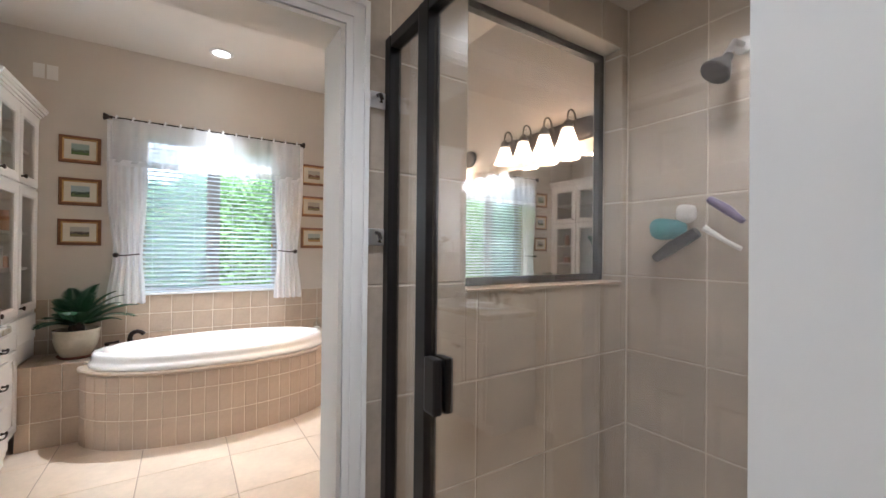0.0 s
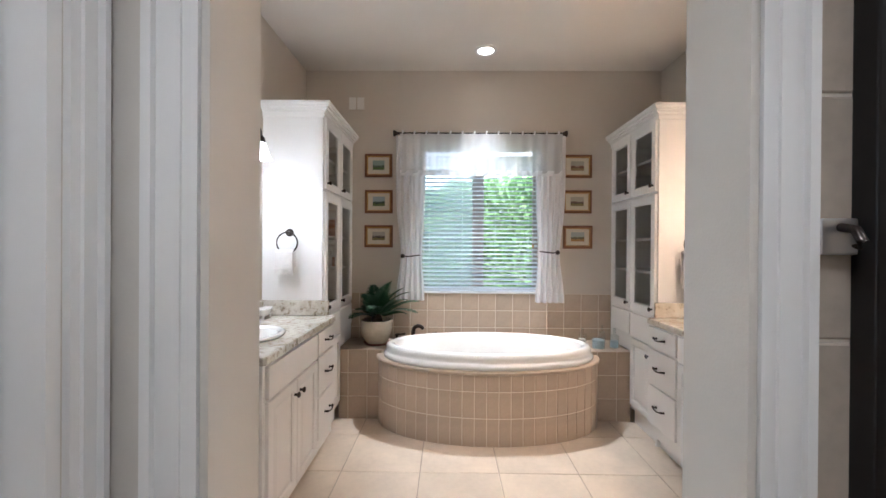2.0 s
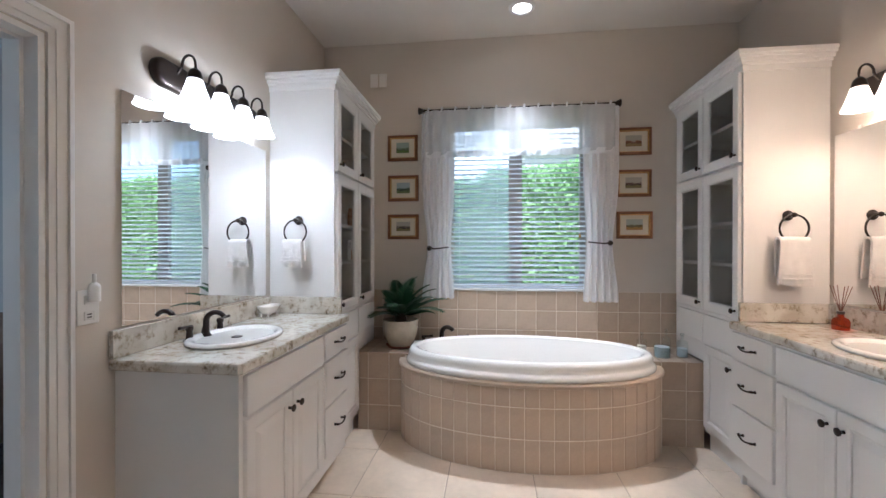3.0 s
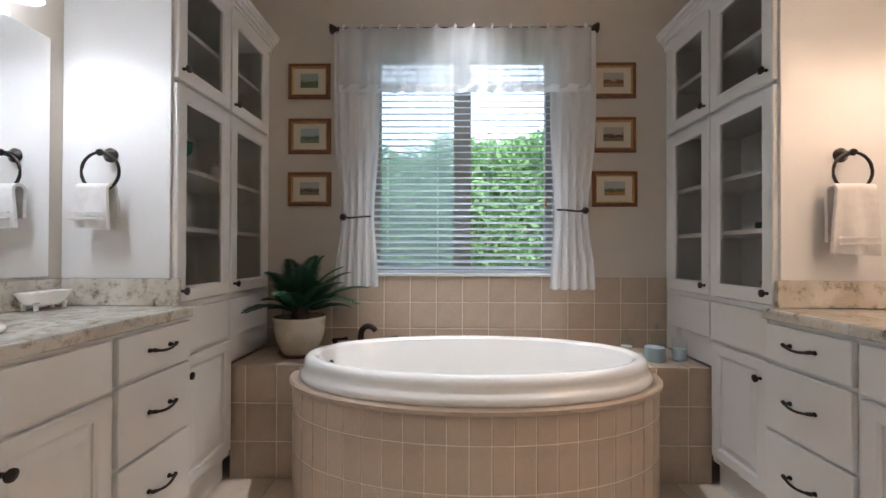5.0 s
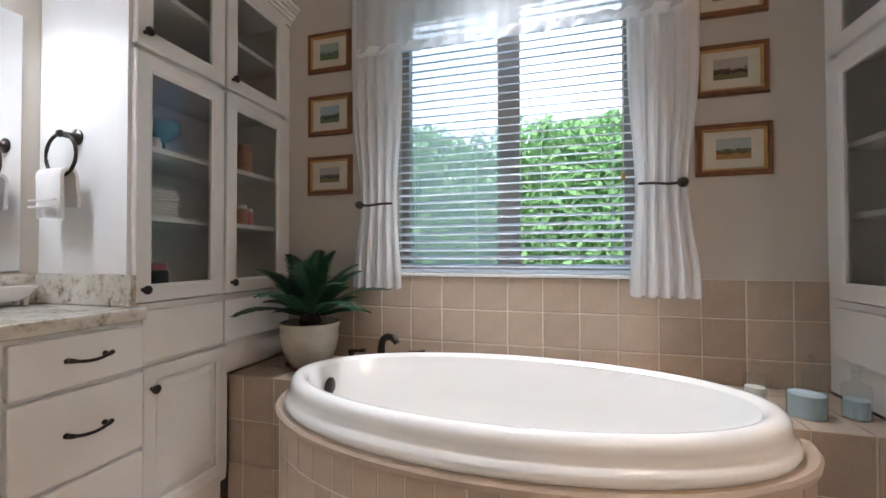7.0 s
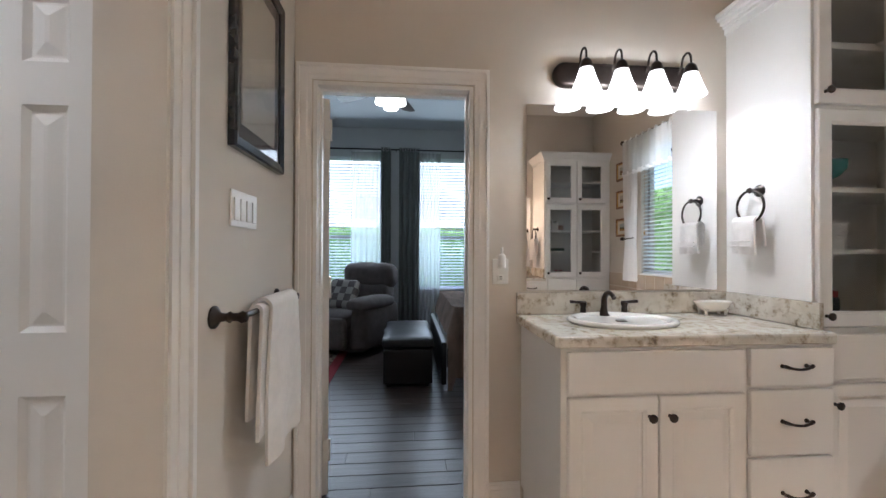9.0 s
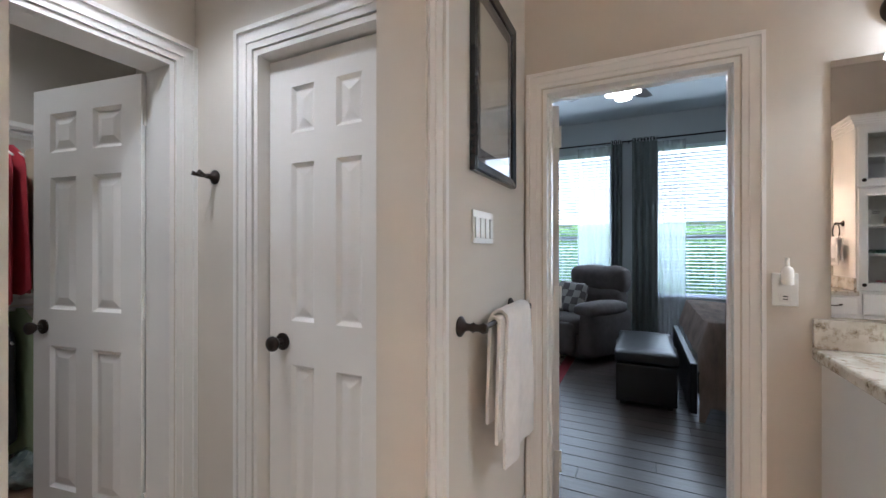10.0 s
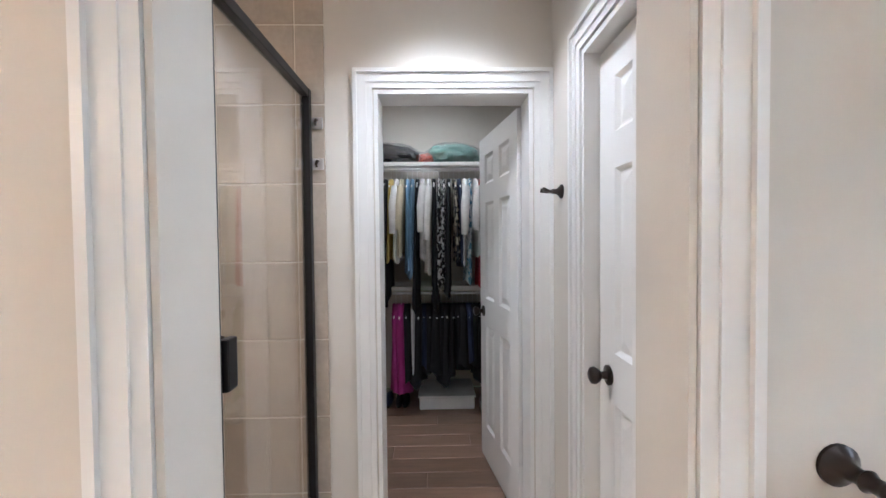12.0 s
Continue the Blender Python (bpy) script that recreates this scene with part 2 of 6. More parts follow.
# ---------------------------------------------------------------- mesh helpers
def box(bm, x0, y0, z0, x1, y1, z1, bevel=0.0):
    x0, x1 = min(x0, x1), max(x0, x1)
    y0, y1 = min(y0, y1), max(y0, y1)
    z0, z1 = min(z0, z1), max(z0, z1)
    v = [bm.verts.new((x, y, z)) for x in (x0, x1) for y in (y0, y1) for z in (z0, z1)]
    fs = [bm.faces.new([v[i] for i in f]) for f in ((0, 1, 3, 2), (4, 6, 7, 5), (0, 4, 5, 1), (2, 3, 7, 6), (0, 2, 6, 4), (1, 5, 7, 3))]
    if bevel:
        es = {e for f in fs for e in f.edges}
        bmesh.ops.bevel(bm, geom=list(es), offset=bevel, segments=2, affect="EDGES", profile=0.6)
    return bm


def B(*args, bevel=0.0):
    return box(bmesh.new(), *args, bevel=bevel)


def loft(bm, rings, closed=True, cap=True):
    """Skin a list of rings of points, all of one length."""
    vs = [[bm.verts.new(p) for p in r] for r in rings]
    n = len(rings[0])
    for a, b in zip(vs, vs[1:]):
        for i in range(n if closed else n - 1):
            j = (i + 1) % n
            bm.faces.new((a[i], a[j], b[j], b[i]))
    if cap and closed:
        bm.faces.new(list(reversed(vs[0])))
        bm.faces.new(vs[-1])
    return bm


def lathe(bm, profile, centre=(0, 0, 0), axis="z", n=20, sx=1.0, sy=1.0, cap=True):
    """Turn (radius, height) pairs about an axis."""
    cx, cy, cz = centre
    rings = []
    for r, h in profile:
        ring = []
        for i in range(n):
            a = 2 * math.pi * i / n
            u, w = max(r, 0.0004) * math.cos(a) * sx, max(r, 0.0004) * math.sin(a) * sy
            ring.append({"z": (cx + u, cy + w, cz + h), "x": (cx + h, cy + u, cz + w), "y": (cx + u, cy + h, cz + w)}[axis])
        rings.append(ring)
    return loft(bm, rings, True, cap)


def tube(bm, points, radius, n=10, radii=None):
    """A round bar along a line of points."""
    pts = [Vector(p) for p in points]
    rings = []
    up = Vector((0, 0, 1))
    for i, p in enumerate(pts):
        d = (pts[min(i + 1, len(pts) - 1)] - pts[max(i - 1, 0)]).normalized()
        side = d.cross(up)
        if side.length < 0.05:
            side = d.cross(Vector((0, 1, 0.01)))
        side.normalize()
        u2 = side.cross(d).normalized()
        r = radii[i] if radii else radius
        rings.append([p + side * (r * math.cos(2 * math.pi * k / n)) + u2 * (r * math.sin(2 * math.pi * k / n)) for k in range(n)])
    return loft(bm, rings)


def frustum(bm, axis, u0, u1, v0, v1, base, top, inset):
    """A raised field on a panel: a rectangle at base that narrows to one at top. axis: the way it faces."""
    def pt(u, v, h):
        return {"x": (h, u, v), "y": (u, h, v)}[axis]
    a = [pt(u0, v0, base), pt(u1, v0, base), pt(u1, v1, base), pt(u0, v1, base)]
    b = [pt(u0 + inset, v0 + inset, top), pt(u1 - inset, v0 + inset, top), pt(u1 - inset, v1 - inset, top), pt(u0 + inset, v1 - inset, top)]
    return loft(bm, [a, b])


def arc(centre, radius, a0, a1, n, plane="xz"):
    out = []
    for i in range(n + 1):
        a = radians(a0 + (a1 - a0) * i / n)
        u, w = radius * math.cos(a), radius * math.sin(a)
        c = centre
        out.append({"xz": (c[0] + u, c[1], c[2] + w), "yz": (c[0], c[1] + u, c[2] + w), "xy": (c[0] + u, c[1] + w, c[2])}[plane])
    return out


def soft(bm, x0, y0, z0, x1, y1, z1, r=0.05, bulge=0.0):
    """A cushion: a box with broad round edges that swells a little."""
    b0 = bmesh.new()
    bmesh.ops.create_cube(b0, size=1)
    bmesh.ops.subdivide_edges(b0, edges=b0.edges[:], cuts=7, use_grid_fill=True)
    cx, cy, cz = (x0 + x1) / 2, (y0 + y1) / 2, (z0 + z1) / 2
    hx, hy, hz = abs(x1 - x0) / 2, abs(y1 - y0) / 2, abs(z1 - z0) / 2
    for v in b0.verts:
        p = Vector((v.co.x * 2 * hx, v.co.y * 2 * hy, v.co.z * 2 * hz))
        q = Vector((max(-hx + r, min(hx - r, p.x)), max(-hy + r, min(hy - r, p.y)), max(-hz + r, min(hz - r, p.z))))
        d = p - q
        if d.length > 1e-6:
            p = q + d.normalized() * r
        p += p.normalized() * 0.02 * noise.noise(p * 7 + Vector((cx, cy, cz)))
        if bulge:
            p.z += bulge * (1 - (p.x / hx) ** 2) * (1 - (p.y / hy) ** 2) * (1 if p.z > 0 else 0)
        v.co = p + Vector((cx, cy, cz))
    me = bpy.data.meshes.new("tmp")
    b0.to_mesh(me)
    b0.free()
    bm.from_mesh(me)
    bpy.data.meshes.remove(me)
    return bm


def mesh_of(name, bm, mat, smooth=None):
    bmesh.ops.recalc_face_normals(bm, faces=bm.faces)
    me = bpy.data.meshes.new(name)
    bm.to_mesh(me)
    bm.free()
    me.materials.append(mat)
    if smooth:
        me.polygons.foreach_set("use_smooth", [True] * len(me.polygons))
        me.set_sharp_from_angle(angle=radians(smooth))
    return me


def structure(name, bm, mat, label="", category="", smooth=None, kind="structure"):
    return tagged(new(name, mesh_of(name, bm, mat, smooth)), label, category, kind=kind)


def thing(name, base, label, category, group=""):
    ob = new(name)
    ob.empty_display_size = 0.05
    ob.location = base
    return tagged(ob, label, category, group)


def part(name, bm, mat, parent, label="", smooth=None):
    """Link a bmesh, in world coordinates, as one mesh under a thing or under a part."""
    ob = new(name, mesh_of(name, bm, mat, smooth))
    ob.parent = parent
    if parent.type == "EMPTY":
        ob.location = -Vector(parent.location)
    if label:
        ob["label"] = label
    return ob


def piece(name, me, parent, at):
    ob = new(name, me)
    ob.parent = parent
    ob.location = at
    return ob


# ---------------------------------------------------------------- large structure
def wall_with_openings(bm, axis, a0, a1, t0, t1, z0, z1, openings):
    """A wall along an axis from a0 to a1, between t0 and t1 across, with (b0, b1, low, high) openings."""
    def put(p, q, lo, hi):
        if q - p > 1e-4 and hi - lo > 1e-4:
            box(bm, *((p, t0, lo, q, t1, hi) if axis == "x" else (t0, p, lo, t1, q, hi)))
    at = a0
    for b0, b1, lo, hi in sorted(openings):
        put(at, b0, z0, z1)
        put(b0, b1, z0, lo)
        put(b0, b1, hi, z1)
        at = b1
    put(at, a1, z0, z1)
    return bm


OPEN = (0.297, 1.05)            # opening from the hall to the bathroom, in x
CLOSET = (0.242, 0.914)          # closet doorway, in x
TOILET = (2.605, 3.19)           # closed door in the hall, in y
BED = (3.485, 4.225)             # bedroom doorway, in y
WIN = (0.37, 1.46, 0.985, 2.33) # bathroom window
SHWIN = (1.47, 2.325, 1.235, 2.29)
HALL_W, HALL_S = 0.158, 2.25    # hall walls
SH_X, SH_N, SH_E = 1.19, 3.252, 2.365  # shower: glass plane, north tile face, east tile face
HEAD = 1.992
BW, BS, BN = -4.65, 1.60, 6.50  # bedroom: window wall, south and north walls
BWIN = ((2.52, 3.57), (4.06, 5.10))
CL_W, CL_E, CL_S = -0.6, 1.9, 0.30

structure("wall_north", wall_with_openings(bmesh.new(), "x", W - 0.12, E + 0.12, N, N + 0.14, 0, CEIL, [WIN]), M["wall"], "beige painted bathroom wall round the window", "wall")
structure("wall_west", wall_with_openings(bmesh.new(), "y", 3.26, N, W - 0.12, W, 0, CEIL, [(BED[0], BED[1], 0, HEAD)]), M["wall"], "beige painted wall with the bedroom doorway", "wall")
structure("wall_east", B(E, 2.1, 0, E + 0.12, N, CEIL), M["wall"], "beige painted wall behind the warm-lit vanity", "wall")
structure("wall_south", wall_with_openings(bmesh.new(), "x", W, E, 3.26, S, 0, CEIL, [(*OPEN, 0, HEAD), SHWIN]), M["hall"], "pale painted wall with the opening to the hall", "wall")
structure("wall_hall_west", wall_with_openings(bmesh.new(), "y", HALL_S, 3.26, HALL_W - 0.12, HALL_W, 0, CEIL, [(*TOILET, 0, HEAD)]), M["hall"], "pale painted hall wall with a closed door", "wall")
structure("wall_closet", wall_with_openings(bmesh.new(), "x", CL_W, E, HALL_S - 0.12, HALL_S, 0, CEIL, [(*CLOSET, 0, HEAD)]), M["hall"], "pale painted hall wall with the closet doorway", "wall")
structure("wall_toilet_back", B(-0.75, 2.22, 0, -0.70, 3.26, CEIL), M["hall"], "plain wall behind the closed door", "wall")
structure("ceiling_hall", B(HALL_W, HALL_S, 2.47, E, 3.26, 2.55), M["ceil"], "lower painted hall ceiling", "ceiling")
structure("ceiling", B(W - 0.12, 2.10, CEIL, E + 0.12, N + 0.14, CEIL + 0.1), M["ceil"], "pale beige painted ceiling", "ceiling")
# closet shell
structure("wall_closet_back", B(CL_W - 0.1, CL_S - 0.1, 0, CL_E + 0.1, CL_S, CEIL), M["hall"], "pale closet back wall", "wall")
structure("wall_closet_west", B(CL_W - 0.1, CL_S, 0, CL_W, 2.10, CEIL), M["hall"], "pale closet side wall", "wall")
structure("wall_closet_east", B(CL_E, CL_S, 0, CL_E + 0.1, 2.10, CEIL), M["hall"], "pale closet side wall", "wall")
structure("ceiling_closet", B(CL_W - 0.1, CL_S - 0.1, CEIL, CL_E + 0.1, 2.10, CEIL + 0.1), M["ceil"], "plain closet ceiling", "ceiling")
# bedroom shell
structure("wall_bedroom_west", wall_with_openings(bmesh.new(), "y", BS, BN, BW - 0.15, BW, 0, 3.0, [(a, b, 0.66, 2.58) for a, b in BWIN]), M["bedwall"], "pale grey bedroom wall with two windows", "wall")
structure("wall_bedroom_south", B(BW, BS - 0.1, 0, W - 0.12, BS, 3.0), M["bedwall"], "grey bedroom wall", "wall")
structure("wall_bedroom_north", B(BW, BN, 0, W - 0.12, BN + 0.1, 3.0), M["bedwall"], "grey bedroom wall", "wall")
structure("wall_bedroom_east", B(W - 0.125, BS, 0, W - 0.121, 3.46, 3.0), M["bedwall"], "grey bedroom wall", "wall")
structure("ceiling_bedroom", B(BW - 0.15, BS - 0.1, 3.0, W - 0.12, BN + 0.1, 3.1), M["bedwall"], "blue-grey bedroom ceiling", "ceiling")
# subfloors: tiles and planks lie on them
FLOOR_TILES = structure("floor", B(W, 2.16, -0.1, E + 0.1, N, -0.004), M["floorgrout"], "cream stone-look floor tiles with thin joints", "floor")
FLOOR_BED = structure("floor_bedroom", B(BW, BS, -0.1, W, BN, -0.004), M["wood"], "dark hardwood plank floor", "floor")
FLOOR_CLOSET = structure("floor_closet", B(CL_W, CL_S, -0.1, CL_E, 2.16, -0.004), M["closetwood"], "brown wood plank closet floor", "floor")


def casing(bm, axis, a0, a1, head, face, out, width=0.085, wl=None, wr=None):
    """Moulded trim round a doorway, on the wall face at face, standing out to the side out (+1 or -1)."""
    wl, wr = wl or width, wr or width
    steps = ((0.0, 0.30, 0.010), (0.30, 0.62, 0.015), (0.62, 0.80, 0.012), (0.80, 1.0, 0.022))
    for s0, s1, th in steps:
        for side, w in ((-1, wl), (1, wr)):
            e = a0 - 0.006 if side < 0 else a1 + 0.006
            p, q = e + side * w * s0, e + side * w * s1
            top = head + 0.006 + width * s1
            args = (p, face, 0, q, face + out * th, top) if axis == "x" else (face, p, 0, face + out * th, q, top)
            box(bm, *args)
        z0, z1 = head + 0.006 + width * s0, head + 0.006 + width * s1
        p, q = a0 - 0.006 - wl * s0, a1 + 0.006 + wr * s0
        box(bm, *((p, face, z0, q, face + out * th, z1) if axis == "x" else (face, p, z0, face + out * th, q, z1)))
    return bm


def jamb(bm, axis, a0, a1, head, t0, t1, th=0.018, stop=None):
    """The lining of a doorway, with a stop in its middle."""
    for p, q in ((a0, a0 + th), (a1 - th, a1)):
        box(bm, *((p, t0, 0, q, t1, head - th) if axis == "x" else (t0, p, 0, t1, q, head - th)))
    box(bm, *((a0, t0, head - th, a1, t1, head) if axis == "x" else (t0, a0, head - th, t1, a1, head)))
    if stop:
        m0, m1 = stop
        for p, q in ((a0 + th, a0 + th + 0.011), (a1 - th - 0.011, a1 - th)):
            box(bm, *((p, m0, 0, q, m1, head - th - 0.011) if axis == "x" else (m0, p, 0, m1, q, head - th - 0.011)))
        p, q = a0 + th, a1 - th
        box(bm, *((p, m0, head - th - 0.011, q, m1, head - th) if axis == "x" else (m0, p, head - th - 0.011, m1, q, head - th)))
    return bm


structure("trim_opening_bath", casing(bmesh.new(), "x", *OPEN, HEAD, S, 1), M["trim"], "white moulded casing round the opening", "trim")
structure("trim_opening_hall", casing(bmesh.new(), "x", *OPEN, HEAD, 3.26, -1, 0.075, wl=0.07, wr=0.065), M["trim"], "white moulded casing round the opening", "trim")
structure("trim_opening_jamb", jamb(bmesh.new(), "x", OPEN[0] - 0.004, OPEN[1] + 0.004, HEAD + 0.004, 3.255, S + 0.004, 0.012), M["hall"], "pale painted jamb lining of the opening", "trim")
structure("trim_closet_hall", casing(bmesh.new(), "x", *CLOSET, HEAD, HALL_S, 1, 0.080, wl=0.077), M["trim"], "white moulded closet door casing", "trim")
structure("trim_closet_jamb", jamb(bmesh.new(), "x", *CLOSET, HEAD, 2.095, 2.254, 0.016), M["trim"], "white closet door jamb", "trim")
structure("trim_toilet", casing(bmesh.new(), "y", *TOILET, HEAD, HALL_W, 1, 0.085, wr=0.045), M["trim"], "white moulded door casing in the hall", "trim")
structure("trim_toilet_jamb", jamb(bmesh.new(), "y", *TOILET, HEAD, HALL_W - 0.125, HALL_W + 0.004), M["trim"], "white door jamb in the hall", "trim")
structure("trim_bedroom", casing(bmesh.new(), "y", *BED, HEAD, W, 1, 0.070, wl=0.066), M["trim"], "white moulded bedroom door casing", "trim")
structure("trim_bedroom_jamb", jamb(bmesh.new(), "y", *BED, HEAD, W - 0.125, W + 0.004, stop=(W - 0.085, W - 0.048)), M["trim"], "white bedroom door jamb", "trim")


def baseboard(bm, axis, a0, a1, face, out):
    for z0, z1, th in ((0, 0.085, 0.014), (0.085, 0.105, 0.010), (0.105, 0.118, 0.006)):
        box(bm, *((a0, face, z0, a1, face + out * th, z1) if axis == "x" else (face, a0, z0, face + out * th, a1, z1)))
    return bm


bm = baseboard(bmesh.new(), "y", 4.305, 4.455, W, 1)
baseboard(bm, "x", W + 0.015, 0.20, S, 1)
baseboard(bm, "x", 1.15, 2.06, S, 1)
baseboard(bm, "y", HALL_S + 0.02, 2.485, HALL_W, 1)
structure("baseboard", bm, M["trim"], "white moulded baseboard", "baseboard")


# ---------------------------------------------------------------- doors
def six_panel_door(name, label, width, height=2.0, thick=0.036, knob_side=1):
    """A moulded six-panel door in the plane y = 0, its hinge edge at x = 0, its foot at z = 0."""
    d = thing(name, (0, 0, 0), label, "door")
    st, mid = 0.11, 0.10
    rails = ((0.0, 0.21), (0.83, 0.99), (1.565, 1.675), (height - 0.11, height))
    core = bmesh.new()
    rec = 0.0125
    box(core, 0, rec, 0, width, thick - rec, height)
    for x0, x1 in ((0, st), (width / 2 - mid / 2, width / 2 + mid / 2), (width - st, width)):
        box(core, x0, 0, 0, x1, thick, height)
    for z0, z1 in rails:
        for x0, x1 in ((st, width / 2 - mid / 2), (width / 2 + mid / 2, width - st)):
            box(core, x0, 0, z0, x1, thick, z1)
    part("leaf", core, M["white"], d)
    for (_, z0), (z1, _) in zip(rails, rails[1:]):
        for x0, x1 in ((st, width / 2 - mid / 2), (width / 2 + mid / 2, width - st)):
            p = bmesh.new()
            for face, s in ((0, 1), (thick, -1)):
                rings = [[(x0 + i, face + s * o, z0 + i), (x1 - i, face + s * o, z0 + i), (x1 - i, face + s * o, z1 - i), (x0 + i, face + s * o, z1 - i)] for i, o in ((0.0, 0.0005), (0.014, 0.0115), (0.020, 0.0115), (0.050, 0.003))]
                loft(p, rings, cap=False)
                p.faces.new([p.verts.new(v) for v in rings[-1]])
            part("panel", p, M["white"], d)
    kx = width - 0.07
    k = bmesh.new()
    for s, y in ((-1, 0), (1, thick)):
        lathe(k, [(0.0, 0), (0.032, 0), (0.032, s * 0.006), (0.014, s * 0.010), (0.011, s * 0.026), (0.022, s * 0.036), (0.028, s * 0.048), (0.026, s * 0.058), (0.016, s * 0.064), (0, s * 0.065)], (kx, y, 0.91), "y", 18)
    part("knob", k, M["bronze"], d, "dark bronze round knob", 50)
    for z in (0.22, 1.02, 1.80):
        h = bmesh.new()
        box(h, -0.007, -0.002, z - 0.05, 0.002, thick * 0.8, z + 0.05)
        lathe(h, [(0.006, -0.052), (0.006, 0.052)], (-0.006, -0.004, z), "z", 10)
        part("hinge", h, M["plastic"], d, "painted steel hinge")
    return d


toilet_door = six_panel_door("door_1", "closed white six-panel door with a bronze knob", TOILET[1] - TOILET[0] - 0.044, 1.955)
toilet_door.matrix_world = pose(HALL_W - 0.085, TOILET[1] - 0.022, 0.01, 0, 0, -90)
closet_door = six_panel_door("door_2", "white six-panel closet door standing open", 0.655, 1.955)
closet_door.matrix_world = pose(0.240, 2.088, 0.01, 0, 0, -81.0)
bed_door = six_panel_door("door_3", "white six-panel bedroom door standing wide open", 0.700, 1.955)
bed_door.matrix_world = pose(W - 0.152, BED[0] + 0.046, 0.01, 0, 0, 203)


# ---------------------------------------------------------------- cabinets
def knob(bm, x, y, z, s):
    """A small round knob that stands out along x to the side s."""
    return lathe(bm, [(0, 0), (0.007, 0), (0.006, s * 0.012), (0.010, s * 0.017), (0.0155, s * 0.021), (0.0155, s * 0.026), (0.009, s * 0.030), (0, s * 0.031)], (x, y, z), "x", 14)


def bar_pull(bm, x, y, z, s):
    """A bowed drawer pull with round feet, along y."""
    for dy in (-0.048, 0.048):
        lathe(bm, [(0.008, 0), (0.008, s * 0.004), (0.005, s * 0.008), (0.005, s * 0.018)], (x, y + dy, z), "x", 10)
    pts, rr = [], []
    for i in range(13):
        u = -1 + 2 * i / 12
        pts.append((x + s * (0.020 + 0.010 * (1 - u * u)), y + u * 0.056, z - 0.010 * (1 - u * u) + 0.004))
        rr.append(0.0048 + 0.0022 * (abs(u) > 0.8))
    return tube(bm, pts, 0.005, 8, rr)


def frame_ring(bm, x, s, y0, y1, z0, z1, f, t=0.020):
    """A mitred frame f wide and t thick on the plane x, standing out to s."""
    def ring(i, d):
        return [(x + s * d, y0 + i, z0 + i), (x + s * d, y1 - i, z0 + i), (x + s * d, y1 - i, z1 - i), (x + s * d, y0 + i, z1 - i)]
    return loft(bm, [ring(f, 0), ring(0, 0), ring(0, t - 0.004), ring(0.004, t), ring(f - 0.010, t), ring(f - 0.006, t - 0.003), ring(f, t - 0.006), ring(f, 0)], cap=False)


def panel_front(x, s, y0, y1, z0, z1, name, parent, raised=True):
    """A door or drawer front on the plane x, standing out to s: a frame with a raised field."""
    t = 0.020
    if not raised:
        return part(name, B(x, y0, z0, x + s * t, y1, z1, bevel=0.005), M["white"], parent)
    f = 0.055
    d = part(name, frame_ring(bmesh.new(), x, s, y0, y1, z0, z1, f), M["white"], parent)
    bm = bmesh.new()
    a, b, lo_, hi_ = y0 + f, y1 - f, z0 + f, z1 - f
    loft(bm, [[(x + s * h, a + i, lo_ + i), (x + s * h, b - i, lo_ + i), (x + s * h, b - i, hi_ - i), (x + s * h, a + i, hi_ - i)] for i, h in ((0.0005, 0.001), (0.0005, 0.008), (0.010, 0.009), (0.034, 0.018), (0.036, 0.018))])
    part("field", bm, M["white"], d)
    return d


def vanity(s, wall, front, y0, y1, label):
    """A white vanity between y0 and y1 against a side wall; s: the way it faces."""
    v = thing("vanity_cabinet", (wall + s * 0.25, (y0 + y1) / 2, 0), label, "cabinet", "vanities")
    body = bmesh.new()
    box(body, wall + s * 0.003, y0, 0.10, front, y1, 0.868)
    box(body, wall + s * 0.003, y0 + 0.012, 0.0, front - s * 0.07, y1, 0.10)
    part("body", body, M["white"], v)
    yd = y0 + 0.694
    panel_front(front, s, y0 + 0.022, yd - 0.004, 0.705, 0.855, "false_front", v, False)
    ym = (y0 + 0.022 + yd) / 2
    for a, b, ky in ((y0 + 0.022, ym - 0.003, ym - 0.038), (ym + 0.003, yd - 0.004, ym + 0.038)):
        d = panel_front(front, s, a, b, 0.125, 0.692, "door", v)
        part("knob", knob(bmesh.new(), front + s * 0.020, ky, 0.622, s), M["bronze"], d, "dark bronze knob", 50)
    for z0, z1 in ((0.715, 0.855), (0.462, 0.702), (0.190, 0.450)):
        d = panel_front(front, s, yd + 0.018, y1 - 0.006, z0, z1, "drawer", v, False)
        part("pull", bar_pull(bmesh.new(), front + s * 0.020, (yd + y1) / 2 + 0.01, (z0 + z1) / 2 + 0.005, s), M["bronze"], d, "dark bronze bowed pull", 50)
    return v


